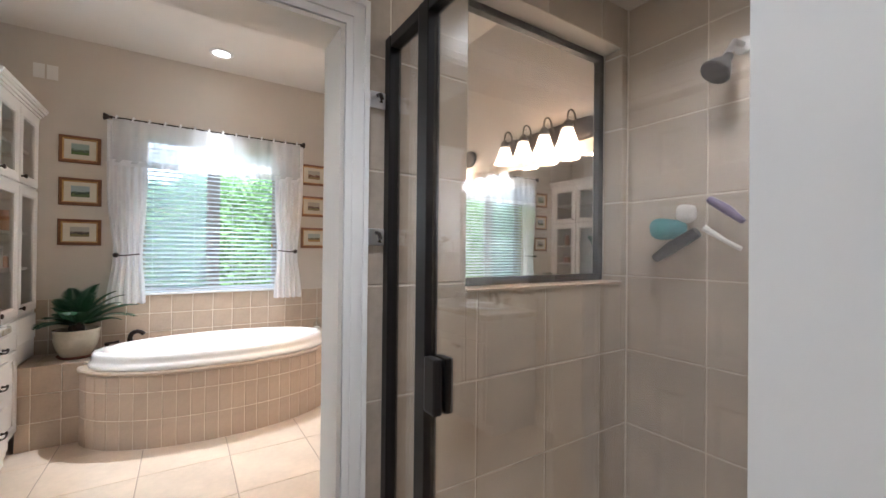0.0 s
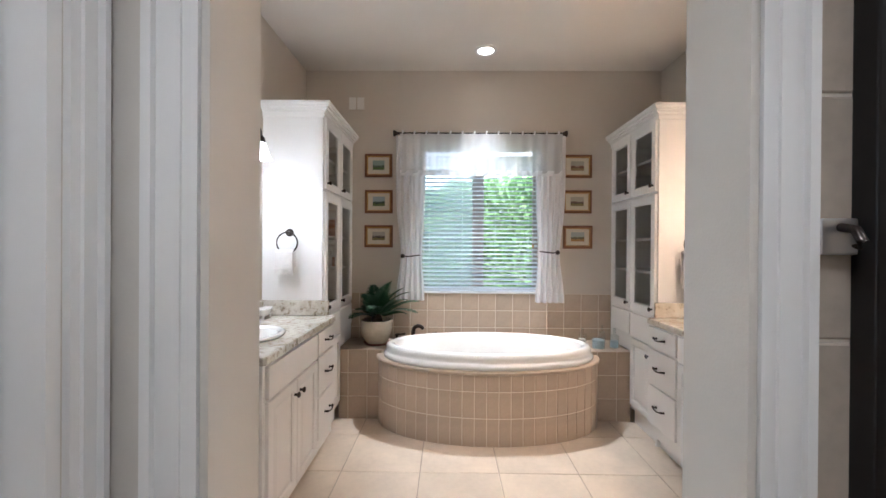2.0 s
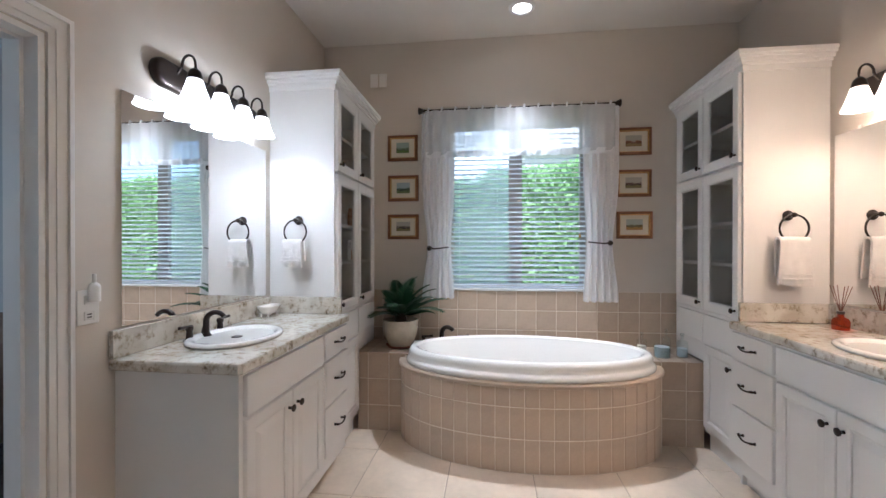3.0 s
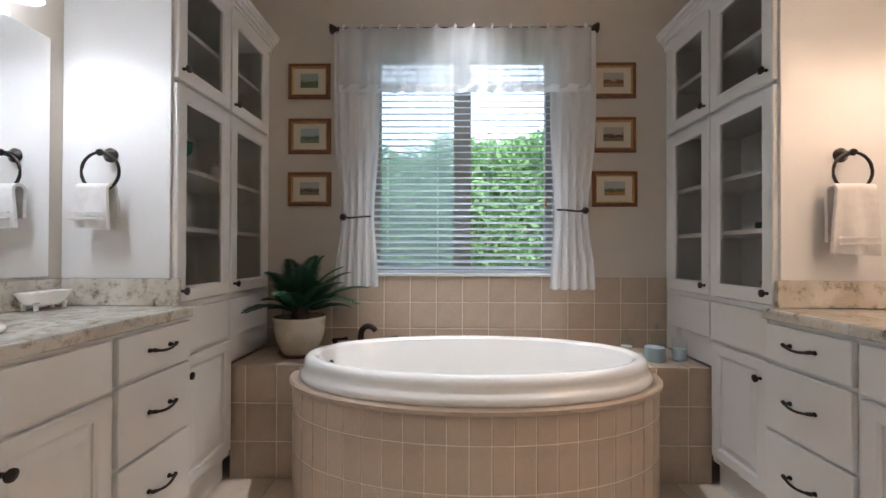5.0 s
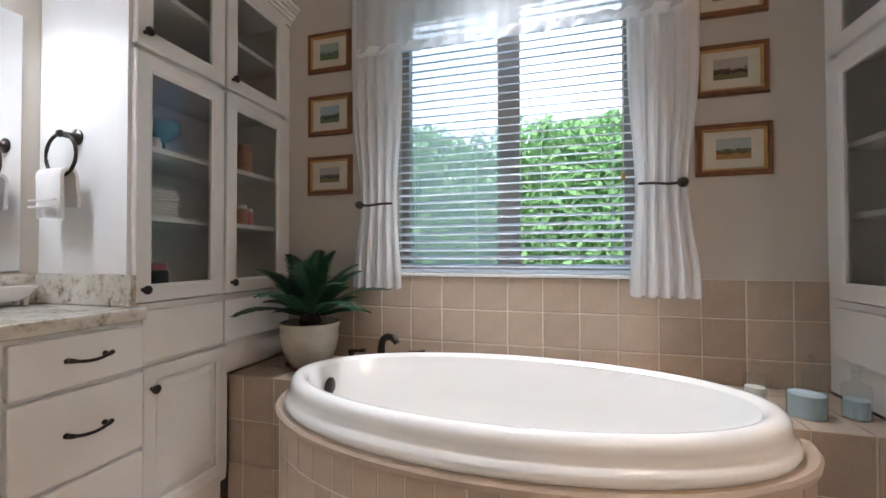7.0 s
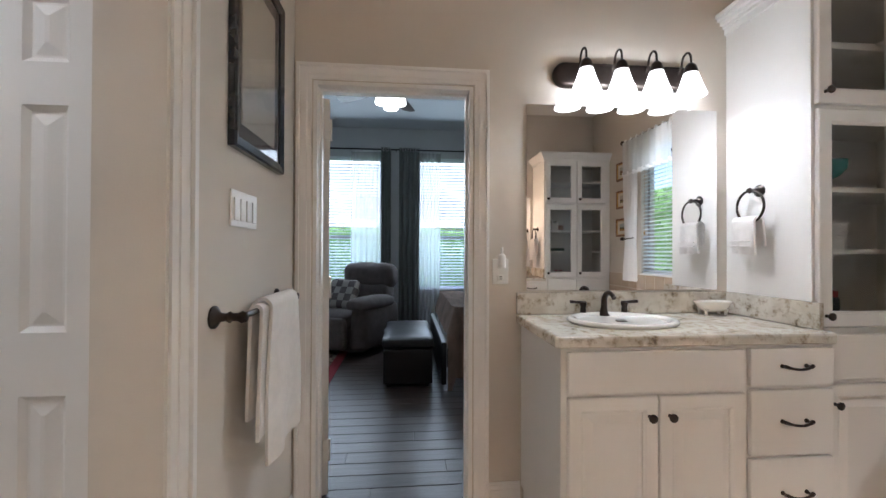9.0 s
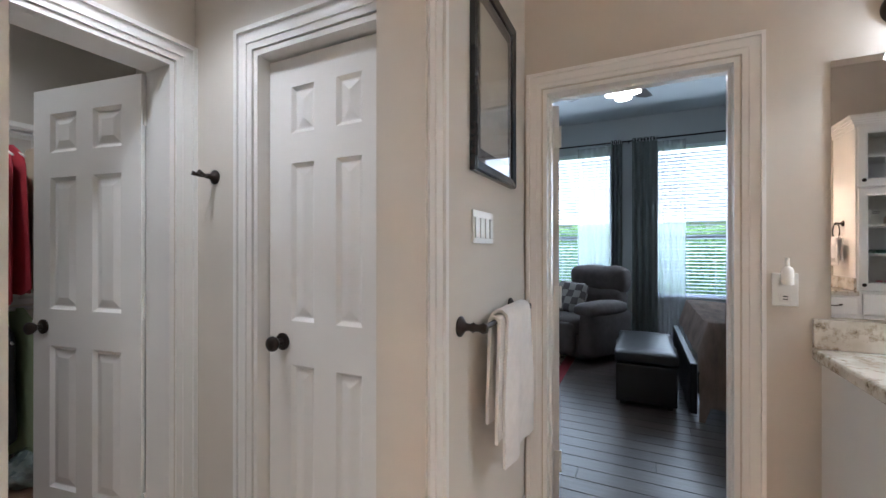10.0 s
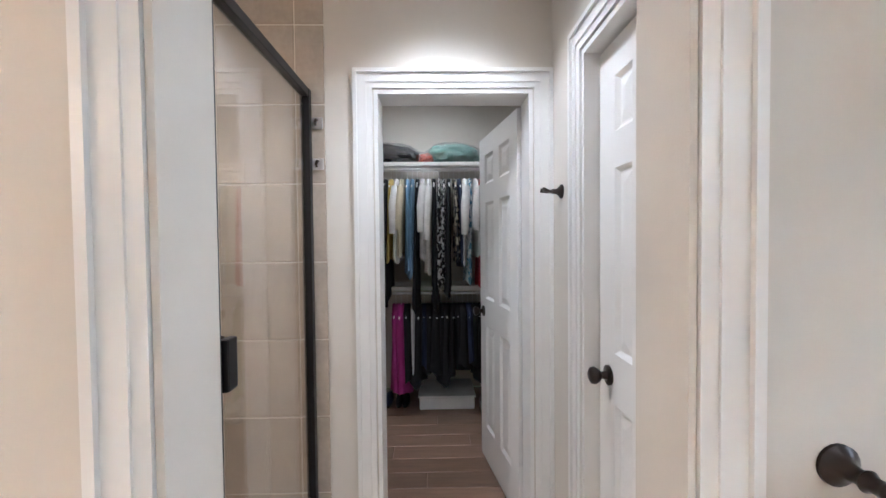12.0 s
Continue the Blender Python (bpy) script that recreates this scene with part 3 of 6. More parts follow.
def counter_top(s, wall, front, y0, y1, label):
    """A stone slab with an eased edge and a cut corner, with its upstand."""
    c = thing("countertop", (wall + s * 0.3, (y0 + y1) / 2, 0.87), label, "countertop", "countertops")
    xa, xb = wall + s * 0.003, front + s * 0.025
    outline = [(xa, y0), (xb - s * 0.012, y0), (xb, y0 + 0.012), (xb, y1), (xa, y1)]
    rings = []
    for z, e in ((0.870, 0.004), (0.874, 0), (0.900, 0), (0.907, 0.003), (0.910, 0.008)):
        rings.append([(x + (-s * e if abs(x - xa) > 0.1 else 0), y + (e if y < y0 + 0.06 else 0), z) for x, y in outline])
    part("slab", loft(bmesh.new(), rings), M["granite"], c)
    up = bmesh.new()
    box(up, wall + s * 0.003, y0, 0.912, wall + s * 0.022, y1, 1.015, 0.002)
    box(up, wall + s * 0.024, y1 - 0.020, 0.912, front - s * 0.02, y1 - 0.001, 1.015, 0.002)
    part("upstand", up, M["granite"], c)
    return c


def basin(s, x, y):
    b = thing("sink", (x, y, 0.91), "oval white drop-in china sink in the countertop", "sink", "sinks")
    prof = [(0.225, 0.0), (0.232, 0.006), (0.230, 0.014), (0.218, 0.019), (0.200, 0.018), (0.188, 0.008), (0.182, 0.002)]
    part("rim", lathe(bmesh.new(), prof, (x, y, 0.911), "z", 40, 0.80, 1.0, False), M["china"], b, "", 60)
    bowl = lathe(bmesh.new(), [(0.183, 0.004), (0.170, 0.0035), (0.10, 0.003), (0.025, 0.0025)], (x, y, 0.911), "z", 40, 0.80, 1.0, False)
    part("bowl", bowl, M["china"], b, "", 60)
    part("drain", lathe(bmesh.new(), [(0, 0.003), (0.024, 0.003), (0.022, 0.006), (0, 0.005)], (x, y, 0.911)), M["bronze"], b)
    return b


def faucet(s, x, y, z, label, lever=0.05):
    """A widespread tap: a bowed spout along x to s, and a lever each side."""
    f = thing("faucet", (x, y, z), label, "faucet", "faucets")
    sp = lathe(bmesh.new(), [(0, 0), (0.026, 0), (0.026, 0.006), (0.019, 0.016), (0.015, 0.04)], (x, y, z), "z", 16)
    pts = [(x, y, z + 0.03), (x + s * 0.003, y, z + 0.055)]
    for i in range(9):
        a = radians(170 - i * 17)
        pts.append((x + s * (0.052 + 0.050 * math.cos(a)), y, z + 0.068 + 0.045 * math.sin(a)))
    tube(sp, pts, 0.012, 12, [0.015, 0.014] + [0.0135 - 0.0004 * i for i in range(9)])
    part("spout", sp, M["bronze"], f, "", 50)
    for dy in (-0.10, 0.10):
        h = lathe(bmesh.new(), [(0, 0), (0.024, 0), (0.024, 0.006), (0.015, 0.014), (0.012, 0.045), (0.016, 0.055), (0.016, 0.066), (0, 0.070)], (x, y + dy, z), "z", 14)
        sg = 1 if dy > 0 else -1
        tube(h, [(x, y + dy - sg * 0.012, z + 0.063), (x, y + dy + sg * 0.03, z + 0.066), (x + s * 0.004, y + dy + sg * 0.062, z + 0.069)], 0.006, 8, [0.008, 0.0065, 0.0075])
        part("lever", h, M["bronze"], f, "", 50)
    return f


def tall_cabinet(s, wall, front, y0, y1, label):
    """A tall linen cabinet with four glazed doors above, its crown, and a lower door."""
    c = thing("linen_cabinet", (wall + s * 0.23, (y0 + y1) / 2, 0), label, "cabinet", "linen cabinets")
    t = 0.02
    fr = front - s * 0.0
    xa = wall + s * 0.003
    part("side_panel", B(xa, y0, 0.0, fr, y0 + t, 2.315), M["white"], c)
    part("side_panel", B(xa, y1 - t, 0.57, fr, y1 - 0.001, 2.315), M["white"], c)
    part("back_panel", B(xa, y0 + t, 0.57, xa + s * 0.012, y1 - t, 2.315), M["white"], c)
    part("top_board", B(xa + s * 0.012, y0 + t, 2.297, fr, y1 - t, 2.315), M["white"], c)
    part("floor_board", B(xa + s * 0.012, y0 + t, 0.890, fr, y1 - t, 0.910), M["white"], c)
    part("divider", B(xa + s * 0.012, y0 + t, 1.785, fr, y1 - t, 1.803), M["white"], c)
    ym = y0 + 0.394
    fs = fr - s * 0.018
    part("apron", B(fs, y0 + t, 0.57, fr, y1 - t, 0.890), M["white"], c)
    part("stile", B(fs, y0 + t, 0.910, fr, y0 + 0.035, 2.297), M["white"], c)
    part("stile", B(fs, ym - 0.02, 0.910, fr, ym + 0.02, 2.297), M["white"], c)
    part("stile", B(fs, y1 - 0.066, 0.910, fr, y1 - t, 2.297), M["white"], c)
    part("base_front", B(fs, y0 + t, 0.12, fr, 5.94, 0.57), M["white"], c)
    part("kick_board", B(fs - s * 0.03, y0 + t, 0.0, fr - s * 0.03, 5.94, 0.12), M["white"], c)
    for z in (1.215, 1.468, 2.06):
        part("shelf", B(xa + s * 0.013, y0 + t, z - 0.010, fs - s * 0.02, y1 - t, z + 0.010), M["white"], c)
    crown = bmesh.new()
    for k, (z0, z1, o) in enumerate(((2.300, 2.332, 0.010), (2.332, 2.347, 0.020), (2.347, 2.364, 0.034), (2.364, 2.380, 0.050), (2.380, 2.402, 0.058))):
        box(crown, xa, y0 - o, z0, fr + s * (o + 0.001), y1 - 0.001, z1)
    part("crown", crown, M["white"], c)
    for a, b, kn in ((y0 + 0.012, ym - 0.006, 0.03), (ym + 0.006, y1 - 0.058, 0.03)):
        for z0, z1 in ((0.916, 1.780), (1.800, 2.305)):
            f = 0.062
            x1 = fr + s * 0.021
            d = frame_ring(bmesh.new(), fr + s * 0.001, s, a, b, z0, z1, f)
            door = part("door", d, M["white"], c)
            part("pane", B(fr + s * 0.006, a + f - 0.004, z0 + f - 0.004, fr + s * 0.009, b - f + 0.004, z1 - f + 0.004), M["cabglass"], door, "clear glass pane")
            part("knob", knob(bmesh.new(), x1, a + 0.028, z0 + 0.045, s), M["bronze"], door, "dark bronze knob", 50)
    panel_front(fr + s * 0.001, s, y0 + 0.04, ym - 0.008, 0.708, 0.888, "apron_panel", c, False)
    panel_front(fr + s * 0.001, s, ym + 0.0, y1 - 0.06, 0.708, 0.888, "apron_panel", c, False)
    low = panel_front(fr + s * 0.001, s, y0 + 0.045, 5.925, 0.155, 0.690, "lower_door", c)
    part("knob", knob(bmesh.new(), fr + s * 0.021, y0 + 0.075, 0.615, s), M["bronze"], low, "dark bronze knob", 50)
    return c


LC, RC, LV, RV = -0.248, 2.112, -0.178, 2.064      # cabinet and vanity fronts
VY0, VY1 = 4.460, 5.512
vanity(1, W, LV, VY0, VY1, "white painted vanity with raised-panel doors and three drawers")
vanity(-1, E, RV, 4.492, 5.542, "white painted vanity with raised-panel doors under warm light")
vanity(-1, E, RV, 3.43, 4.488, "white painted vanity unit beside the shower wall")
counter_top(1, W, LV, VY0 - 0.025, VY1, "polished pale speckled granite countertop")
counter_top(-1, E, RV, 3.42, 5.542, "polished granite countertop under warm light")
basin(1, -0.435, 4.83)
basin(-1, E - 0.26, 4.86)
faucet(1, W + 0.085, 4.83, 0.911, "dark bronze widespread sink faucet")
faucet(-1, E - 0.085, 4.86, 0.911, "dark bronze widespread sink faucet")
tall_cabinet(1, W, LC, 5.514, N, "tall white linen cabinet with glazed doors, half full")
tall_cabinet(-1, E, RC, 5.544, N, "tall white linen cabinet with glazed doors, half empty")


def wall_mirror(s, wall, y0, y1, label):
    m = thing("vanity_mirror", (wall, (y0 + y1) / 2, 1.03), label, "mirror", "vanity mirrors")
    part("mirror_glass", B(wall + s * 0.002, y0, 1.024, wall + s * 0.008, y1, 1.918, bevel=0.0), M["mirror"], m)
    for y in (y0 + 0.15, y1 - 0.15):
        part("clip", B(wall + s * 0.002, y - 0.008, 1.915, wall + s * 0.012, y + 0.008, 1.931), M["plastic"], m)
    return m


wall_mirror(1, W, 4.484, 5.458, "large frameless mirror above the vanity")
wall_mirror(-1, E, 3.47, 5.51, "large frameless mirror above the warm-lit vanity")


def vanity_light(s, wall, yc, zc, shade, colour, label):
    """A bronze bar with four bell shades that point down."""
    v = thing("vanity_light", (wall, yc, zc), label, "light", "vanity lights")
    L = 0.375
    rings = []
    for d, e in ((0.002, 0.0), (0.022, 0.0), (0.030, 0.006), (0.034, 0.016), (0.034, 0.022)):
        r = 0.060 - e
        ring = [(wall + s * d, yc + L - 0.06 + r * math.cos(radians(a)), zc + r * math.sin(radians(a))) for a in range(-90, 91, 15)]
        ring += [(wall + s * d, yc - L + 0.06 + r * math.cos(radians(a)), zc + r * math.sin(radians(a))) for a in range(90, 271, 15)]
        rings.append(ring)
    part("backplate", loft(bmesh.new(), rings), M["bronze"], v, "", 40)
    for k in range(4):
        y = yc + (k - 1.5) * 0.170
        x = wall + s * 0.115
        a = tube(bmesh.new(), [(wall + s * 0.03, y, zc + 0.02), (wall + s * 0.05, y, zc + 0.045)] + [(wall + s * (0.085 - 0.032 * math.cos(radians(q))), y, zc + 0.055 + 0.042 * math.sin(radians(q))) for q in range(0, 181, 20)] + [(x + s * 0.002, y, zc + 0.035)], 0.0055, 8)
        lathe(a, [(0, 0.038), (0.012, 0.036), (0.024, 0.022), (0.030, 0.0), (0.032, -0.012), (0, -0.012)], (x, y, zc), "z", 16)
        part("arm", a, M["bronze"], v, "", 50)
        sh = lathe(bmesh.new(), [(0.030, -0.008), (0.036, -0.03), (0.046, -0.062), (0.057, -0.092), (0.067, -0.116), (0.064, -0.116), (0.054, -0.092), (0.043, -0.062), (0.032, -0.03)], (x, y, zc), "z", 24, 1, 1, False)
        part("shade", sh, shade, v, "lit frosted bell glass shade", 60)
        lamp("bulb", "POINT", pose(x, y, zc - 0.078), BULB_WATTS, colour, 0.022)
    return v


vanity_light(1, W, 4.985, 2.062, M["shade"], WHITE_BULB, "dark bronze vanity light with four lit white shades")
vanity_light(-1, E, 4.98, 2.085, M["shadewarm"], WARM_BULB, "dark bronze vanity light with four lit amber shades")
vanity_light(-1, E, 3.90, 2.06, M["shadewarm"], WARM_BULB, "dark bronze vanity light with four lit amber shades")


# ---------------------------------------------------------------- tub and its tiled surround
TX, TY, TA, TB = 0.955, 5.955, 0.878, 0.462        # surround: centre and half axes
PLAT_Y, PLAT_Z = 5.945, 0.562


def ellipse(a, b, z, n=72, p=2.0, cy=None):
    out = []
    for i in range(n):
        t = 2 * math.pi * i / n
        c, w = math.cos(t), math.sin(t)
        out.append((TX + a * math.copysign(abs(c) ** (2 / p), c), (TY if cy is None else cy) + b * math.copysign(abs(w) ** (2 / p), w), z))
    return out


surround = structure("tub_surround", loft(bmesh.new(), [ellipse(TA - 0.006, TB - 0.006, 0), ellipse(TA - 0.006, TB - 0.006, 0.515), ellipse(TA - 0.11, TB - 0.10, 0.515)], cap=False), M["grout"], "curved beige tiled tub surround", "tub surround")
cap = [ellipse(TA + 0.001, TB + 0.001, 0.500), ellipse(TA + 0.010, TB + 0.010, 0.505), ellipse(TA + 0.013, TB + 0.013, 0.522), ellipse(TA + 0.006, TB + 0.006, 0.532), ellipse(TA - 0.010, TB - 0.010, 0.535), ellipse(TA - 0.10, TB - 0.10, 0.536)]
structure("trim_tub_cap", loft(bmesh.new(), cap, cap=False), M["tile"], "rounded beige tile edge of the tub surround", "trim", 40)
RY = 5.908
tub = thing("bathtub", (TX, RY, 0.56), "oval white drop-in soaking tub with a rolled rim", "bathtub")
rim = [ellipse(a_, b_, z_, cy=RY) for a_, b_, z_ in ((0.815, 0.405, 0.530), (0.826, 0.416, 0.540), (0.829, 0.419, 0.553), (0.826, 0.416, 0.566), (0.816, 0.406, 0.578), (0.810, 0.400, 0.586), (0.808, 0.399, 0.604), (0.806, 0.397, 0.620), (0.798, 0.390, 0.634), (0.786, 0.380, 0.642), (0.770, 0.367, 0.644), (0.754, 0.353, 0.640), (0.744, 0.344, 0.630))]
part("rim", loft(bmesh.new(), rim, cap=False), M["acrylic"], tub, "", 60)
bowl = [ellipse(a_, b_, z_, cy=RY) for a_, b_, z_ in ((0.744, 0.344, 0.630), (0.733, 0.334, 0.60), (0.715, 0.318, 0.565), (0.69, 0.298, 0.48), (0.63, 0.262, 0.30), (0.58, 0.225, 0.19), (0.50, 0.19, 0.145), (0.30, 0.10, 0.135), (0.05, 0.02, 0.132))]
part("bowl", loft(bmesh.new(), bowl, cap=False), M["acrylic"], tub, "", 60)
part("overflow", lathe(bmesh.new(), [(0, 0), (0.036, 0), (0.036, 0.006), (0.028, 0.012), (0, 0.013)], (TX - 0.700, RY + 0.03, 0.555), "x", 20), M["bronze"], tub, "dark bronze overflow cover", 50)

platform = structure("tub_platform", bmesh.new(), M["grout"], "beige tiled ledge behind the tub", "ledge")


def bowl_back(x):
    """How far back the tub reaches at x."""
    u = (x - TX) / 0.818
    return RY + 0.408 * math.sqrt(1 - u * u) if abs(u) < 1 else 0.0


bm = bmesh.new()
rows = []
for i in range(61):
    x = LC + 0.002 + (RC - LC - 0.004) * i / 60
    yf = max(PLAT_Y + 0.006, bowl_back(x))
    rows.append([(x, yf, 0), (x, yf, PLAT_Z - 0.006), (x, N - 0.002, PLAT_Z - 0.006), (x, N - 0.002, 0)])
loft(bm, rows)
bm.to_mesh(platform.data)
bm.free()


# ---------------------------------------------------------------- shower
structure("shower_wall_east", B(SH_E + 0.008, HALL_S, 0, E, 3.26, 2.47), M["grout"], "grout behind the shower tiles", "wall")
structure("shower_curb", B(SH_X - 0.06, HALL_S + 0.012, 0, SH_X + 0.06, SH_N, 0.09, bevel=0.006), M["showertile"], "taupe tiled shower curb", "curb")
enclosure = thing("shower_enclosure", (SH_X, 2.8, 0.09), "black-framed clear glass shower enclosure, door closed", "shower")
FT, FB, SHS = 1.985, 0.09, HALL_S + 0.012
POSTS = ((SH_N - 0.036, SH_N - 0.001), (3.005, 3.055), (SHS + 0.001, SHS + 0.036))
for a, b in POSTS:
    part("post", B(SH_X - 0.018, a, FB, SH_X + 0.018, b, FT, bevel=0.003), M["blackmetal"], enclosure)
for z in (FT - 0.034, FB + 0.001):
    part("rail", B(SH_X - 0.017, SHS + 0.036, z, SH_X + 0.017, SH_N - 0.036, z + 0.033, bevel=0.003), M["blackmetal"], enclosure)
part("fixed_panel", B(SH_X - 0.003, 3.055, FB + 0.03, SH_X + 0.003, SH_N - 0.036, FT - 0.03), M["showerglass"], enclosure, "clear glass side panel").visible_shadow = False
sdoor = part("door", B(SH_X - 0.003, SHS + 0.036, FB + 0.035, SH_X + 0.003, 3.000, FT - 0.034), M["showerglass"], enclosure, "clear glass shower door")
sdoor.visible_shadow = False
hb = bmesh.new()
for sx in (-1, 1):
    box(hb, SH_X + sx * 0.004, 2.945, 0.995, SH_X + sx * 0.027, 2.996, 1.125, 0.007)
part("handle", hb, M["blackmetal"], sdoor, "black block pull handle")

inner = thing("shower_window", (1.94, 3.33, SHWIN[2]), "black-framed fixed glass pane in the shower wall", "window")
a, b, lo, hi = SHWIN
wy = 3.345
for nm, args in (("frame_side", (a, wy, lo + 0.012, a + 0.032, wy + 0.03, hi)), ("frame_side", (b - 0.032, wy, lo + 0.012, b, wy + 0.03, hi)), ("frame_rail", (a + 0.032, wy, lo + 0.012, b - 0.032, wy + 0.03, lo + 0.042)), ("frame_rail", (a + 0.032, wy, hi - 0.03, b - 0.032, wy + 0.03, hi))):
    part(nm, B(*args, bevel=0.002), M["blackmetal"], inner)
part("pane", B(a + 0.03, wy + 0.012, lo + 0.04, b - 0.03, wy + 0.017, hi - 0.028), M["glass"], inner).visible_shadow = False
bm = bmesh.new()
box(bm, a + 0.001, SH_N - 0.012, lo + 0.001, b - 0.001, S - 0.002, lo + 0.011, 0.003)
structure("shower_window_sill", bm, M["tile"], "pale stone sill of the shower window", "sill")


def square_hook(x, y, z, s):
    """A small square chrome robe hook on a wall facing s along y."""
    h = thing("robe_hook", (x, y, z), "small square chrome robe hook on tile", "hook", "shower hooks")
    part("plate", B(x - 0.024, y, z - 0.024, x + 0.024, y + s * 0.006, z + 0.024, bevel=0.003), M["chrome"], h)
    part("prong", tube(bmesh.new(), [(x, y + s * 0.006, z + 0.012), (x, y + s * 0.026, z + 0.008), (x, y + s * 0.034, z - 0.006), (x, y + s * 0.028, z - 0.014)], 0.006, 8), M["bronze"], h, "", 50)


square_hook(1.145, SH_N - 0.010, 1.80, -1)
square_hook(1.145, SH_N - 0.010, 1.41, -1)
square_hook(1.150, HALL_S + 0.012, 1.85, 1)
square_hook(1.148, HALL_S + 0.012, 1.68, 1)

# sponge and brush in a clear holder on the shower wall
cad = thing("shower_caddy", (SH_E - 0.03, 2.93, 1.35), "clear wall holder with a teal sponge and dark brush", "caddy")
part("holder", B(SH_E - 0.075, 2.80, 1.333, SH_E - 0.003, 3.10, 1.339, bevel=0.002), M["glass"], cad, "clear plastic shelf")
part("sponge", soft(bmesh.new(), SH_E - 0.085, 2.96, 1.43, SH_E - 0.012, 3.10, 1.51, 0.034), material("teal_sponge", (0.08, 0.31, 0.34), 0.9, 0, 0.2, 20, 0.5, 150), cad, "teal bath sponge", 60)
part("net", soft(bmesh.new(), SH_E - 0.07, 2.93, 1.49, SH_E - 0.012, 3.005, 1.565, 0.028), M["towel"], cad, "white bath puff", 60)
part("brush", tube(bmesh.new(), [(SH_E - 0.05, 3.09, 1.35), (SH_E - 0.05, 3.025, 1.395), (SH_E - 0.048, 2.93, 1.455)], 0.02, 12, [0.018, 0.026, 0.022]), M["blackmetal"], cad, "dark handled brush", 50)
part("comb", tube(bmesh.new(), [(SH_E - 0.05, 2.89, 1.575), (SH_E - 0.05, 2.83, 1.53), (SH_E - 0.05, 2.78, 1.485)], 0.013, 10, [0.014, 0.018, 0.010]), material("violet_plastic", (0.12, 0.08, 0.20), 0.3, 0, 0.1, 9, 0.0, 60), cad, "violet brush", 50)
part("razor", tube(bmesh.new(), [(SH_E - 0.04, 2.91, 1.47), (SH_E - 0.04, 2.84, 1.42), (SH_E - 0.04, 2.79, 1.39)], 0.008, 8, [0.012, 0.008, 0.008]), M["plastic"], cad, "white plastic razor", 50)
head = thing("wall_shower", (SH_E, 2.80, 2.06), "dark bronze shower fixture on a bent chrome arm", "shower fixture")
part("arm", tube(bmesh.new(), [(SH_E - 0.001, 2.80, 2.12), (SH_E - 0.05, 2.81, 2.125), (SH_E - 0.09, 2.82, 2.07)], 0.011, 10), M["chrome"], head, "", 50)
part("flange", lathe(bmesh.new(), [(0, -0.001), (0.032, -0.001), (0.030, -0.010), (0, -0.012)], (SH_E, 2.80, 2.12), "x", 20), M["chrome"], head, "", 50)
hd = lathe(bmesh.new(), [(0, 0.05), (0.016, 0.048), (0.022, 0.02), (0.045, -0.01), (0.052, -0.03), (0.048, -0.036), (0, -0.036)], (0, 0, 0), "z", 24)
bmesh.ops.transform(hd, matrix=pose(SH_E - 0.11, 2.83, 2.03, 20, 35, 0), verts=hd.verts)
part("head", hd, M["bronze"], head, "", 50)


# ---------------------------------------------------------------- bathroom window, blind and curtains
a, b, lo, hi = WIN
win = thing("window_1", ((a + b) / 2, N + 0.08, lo), "grey-framed sliding window behind a white blind", "window")
win["kind"] = "structure"
for nm, args in (("window_frame", (a, N + 0.075, lo, a + 0.04, N + 0.125, hi)), ("window_frame", (b - 0.04, N + 0.075, lo, b, N + 0.125, hi)), ("window_frame", (a + 0.04, N + 0.075, lo, b - 0.04, N + 0.125, lo + 0.04)), ("window_frame", (a + 0.04, N + 0.075, hi - 0.04, b - 0.04, N + 0.125, hi)), ("mullion", (0.86, N + 0.08, lo + 0.04, 0.965, N + 0.12, hi - 0.04))):
    part(nm, B(*args, bevel=0.002), M["vinyl"], win)
for p, q in ((a + 0.04, 0.86), (0.965, b - 0.04)):
    part("pane", B(p, N + 0.098, lo + 0.04, q, N + 0.102, hi - 0.04), M["glass"], win).visible_shadow = False
part("insect_screen", B(a + 0.04, N + 0.116, lo + 0.04, 0.86, N + 0.118, hi - 0.04), M["screen"], win, "pale mesh insect screen")
part("window_sill", B(a + 0.001, N - 0.012, lo - 0.008, b - 0.001, N + 0.074, lo + 0.006, bevel=0.003), M["trim"], win, "white sill board")


def slat_mesh(name, length, width=0.044, axis="x"):
    bm = bmesh.new()
    rows = []
    for i in range(5):
        u = -0.5 + i / 4
        zc = 0.004 * (1 - 4 * u * u)
        rows.append((u * width, zc))
    ring = [(u, z + 0.0013) for u, z in rows] + [(u, z - 0.0013) for u, z in reversed(rows)]
    if axis == "x":
        loft(bm, [[(e, u, z) for u, z in ring] for e in (-length / 2, length / 2)])
    else:
        loft(bm, [[(u, e, z) for u, z in ring] for e in (-length / 2, length / 2)])
    return mesh_of(name, bm, M["blind"])


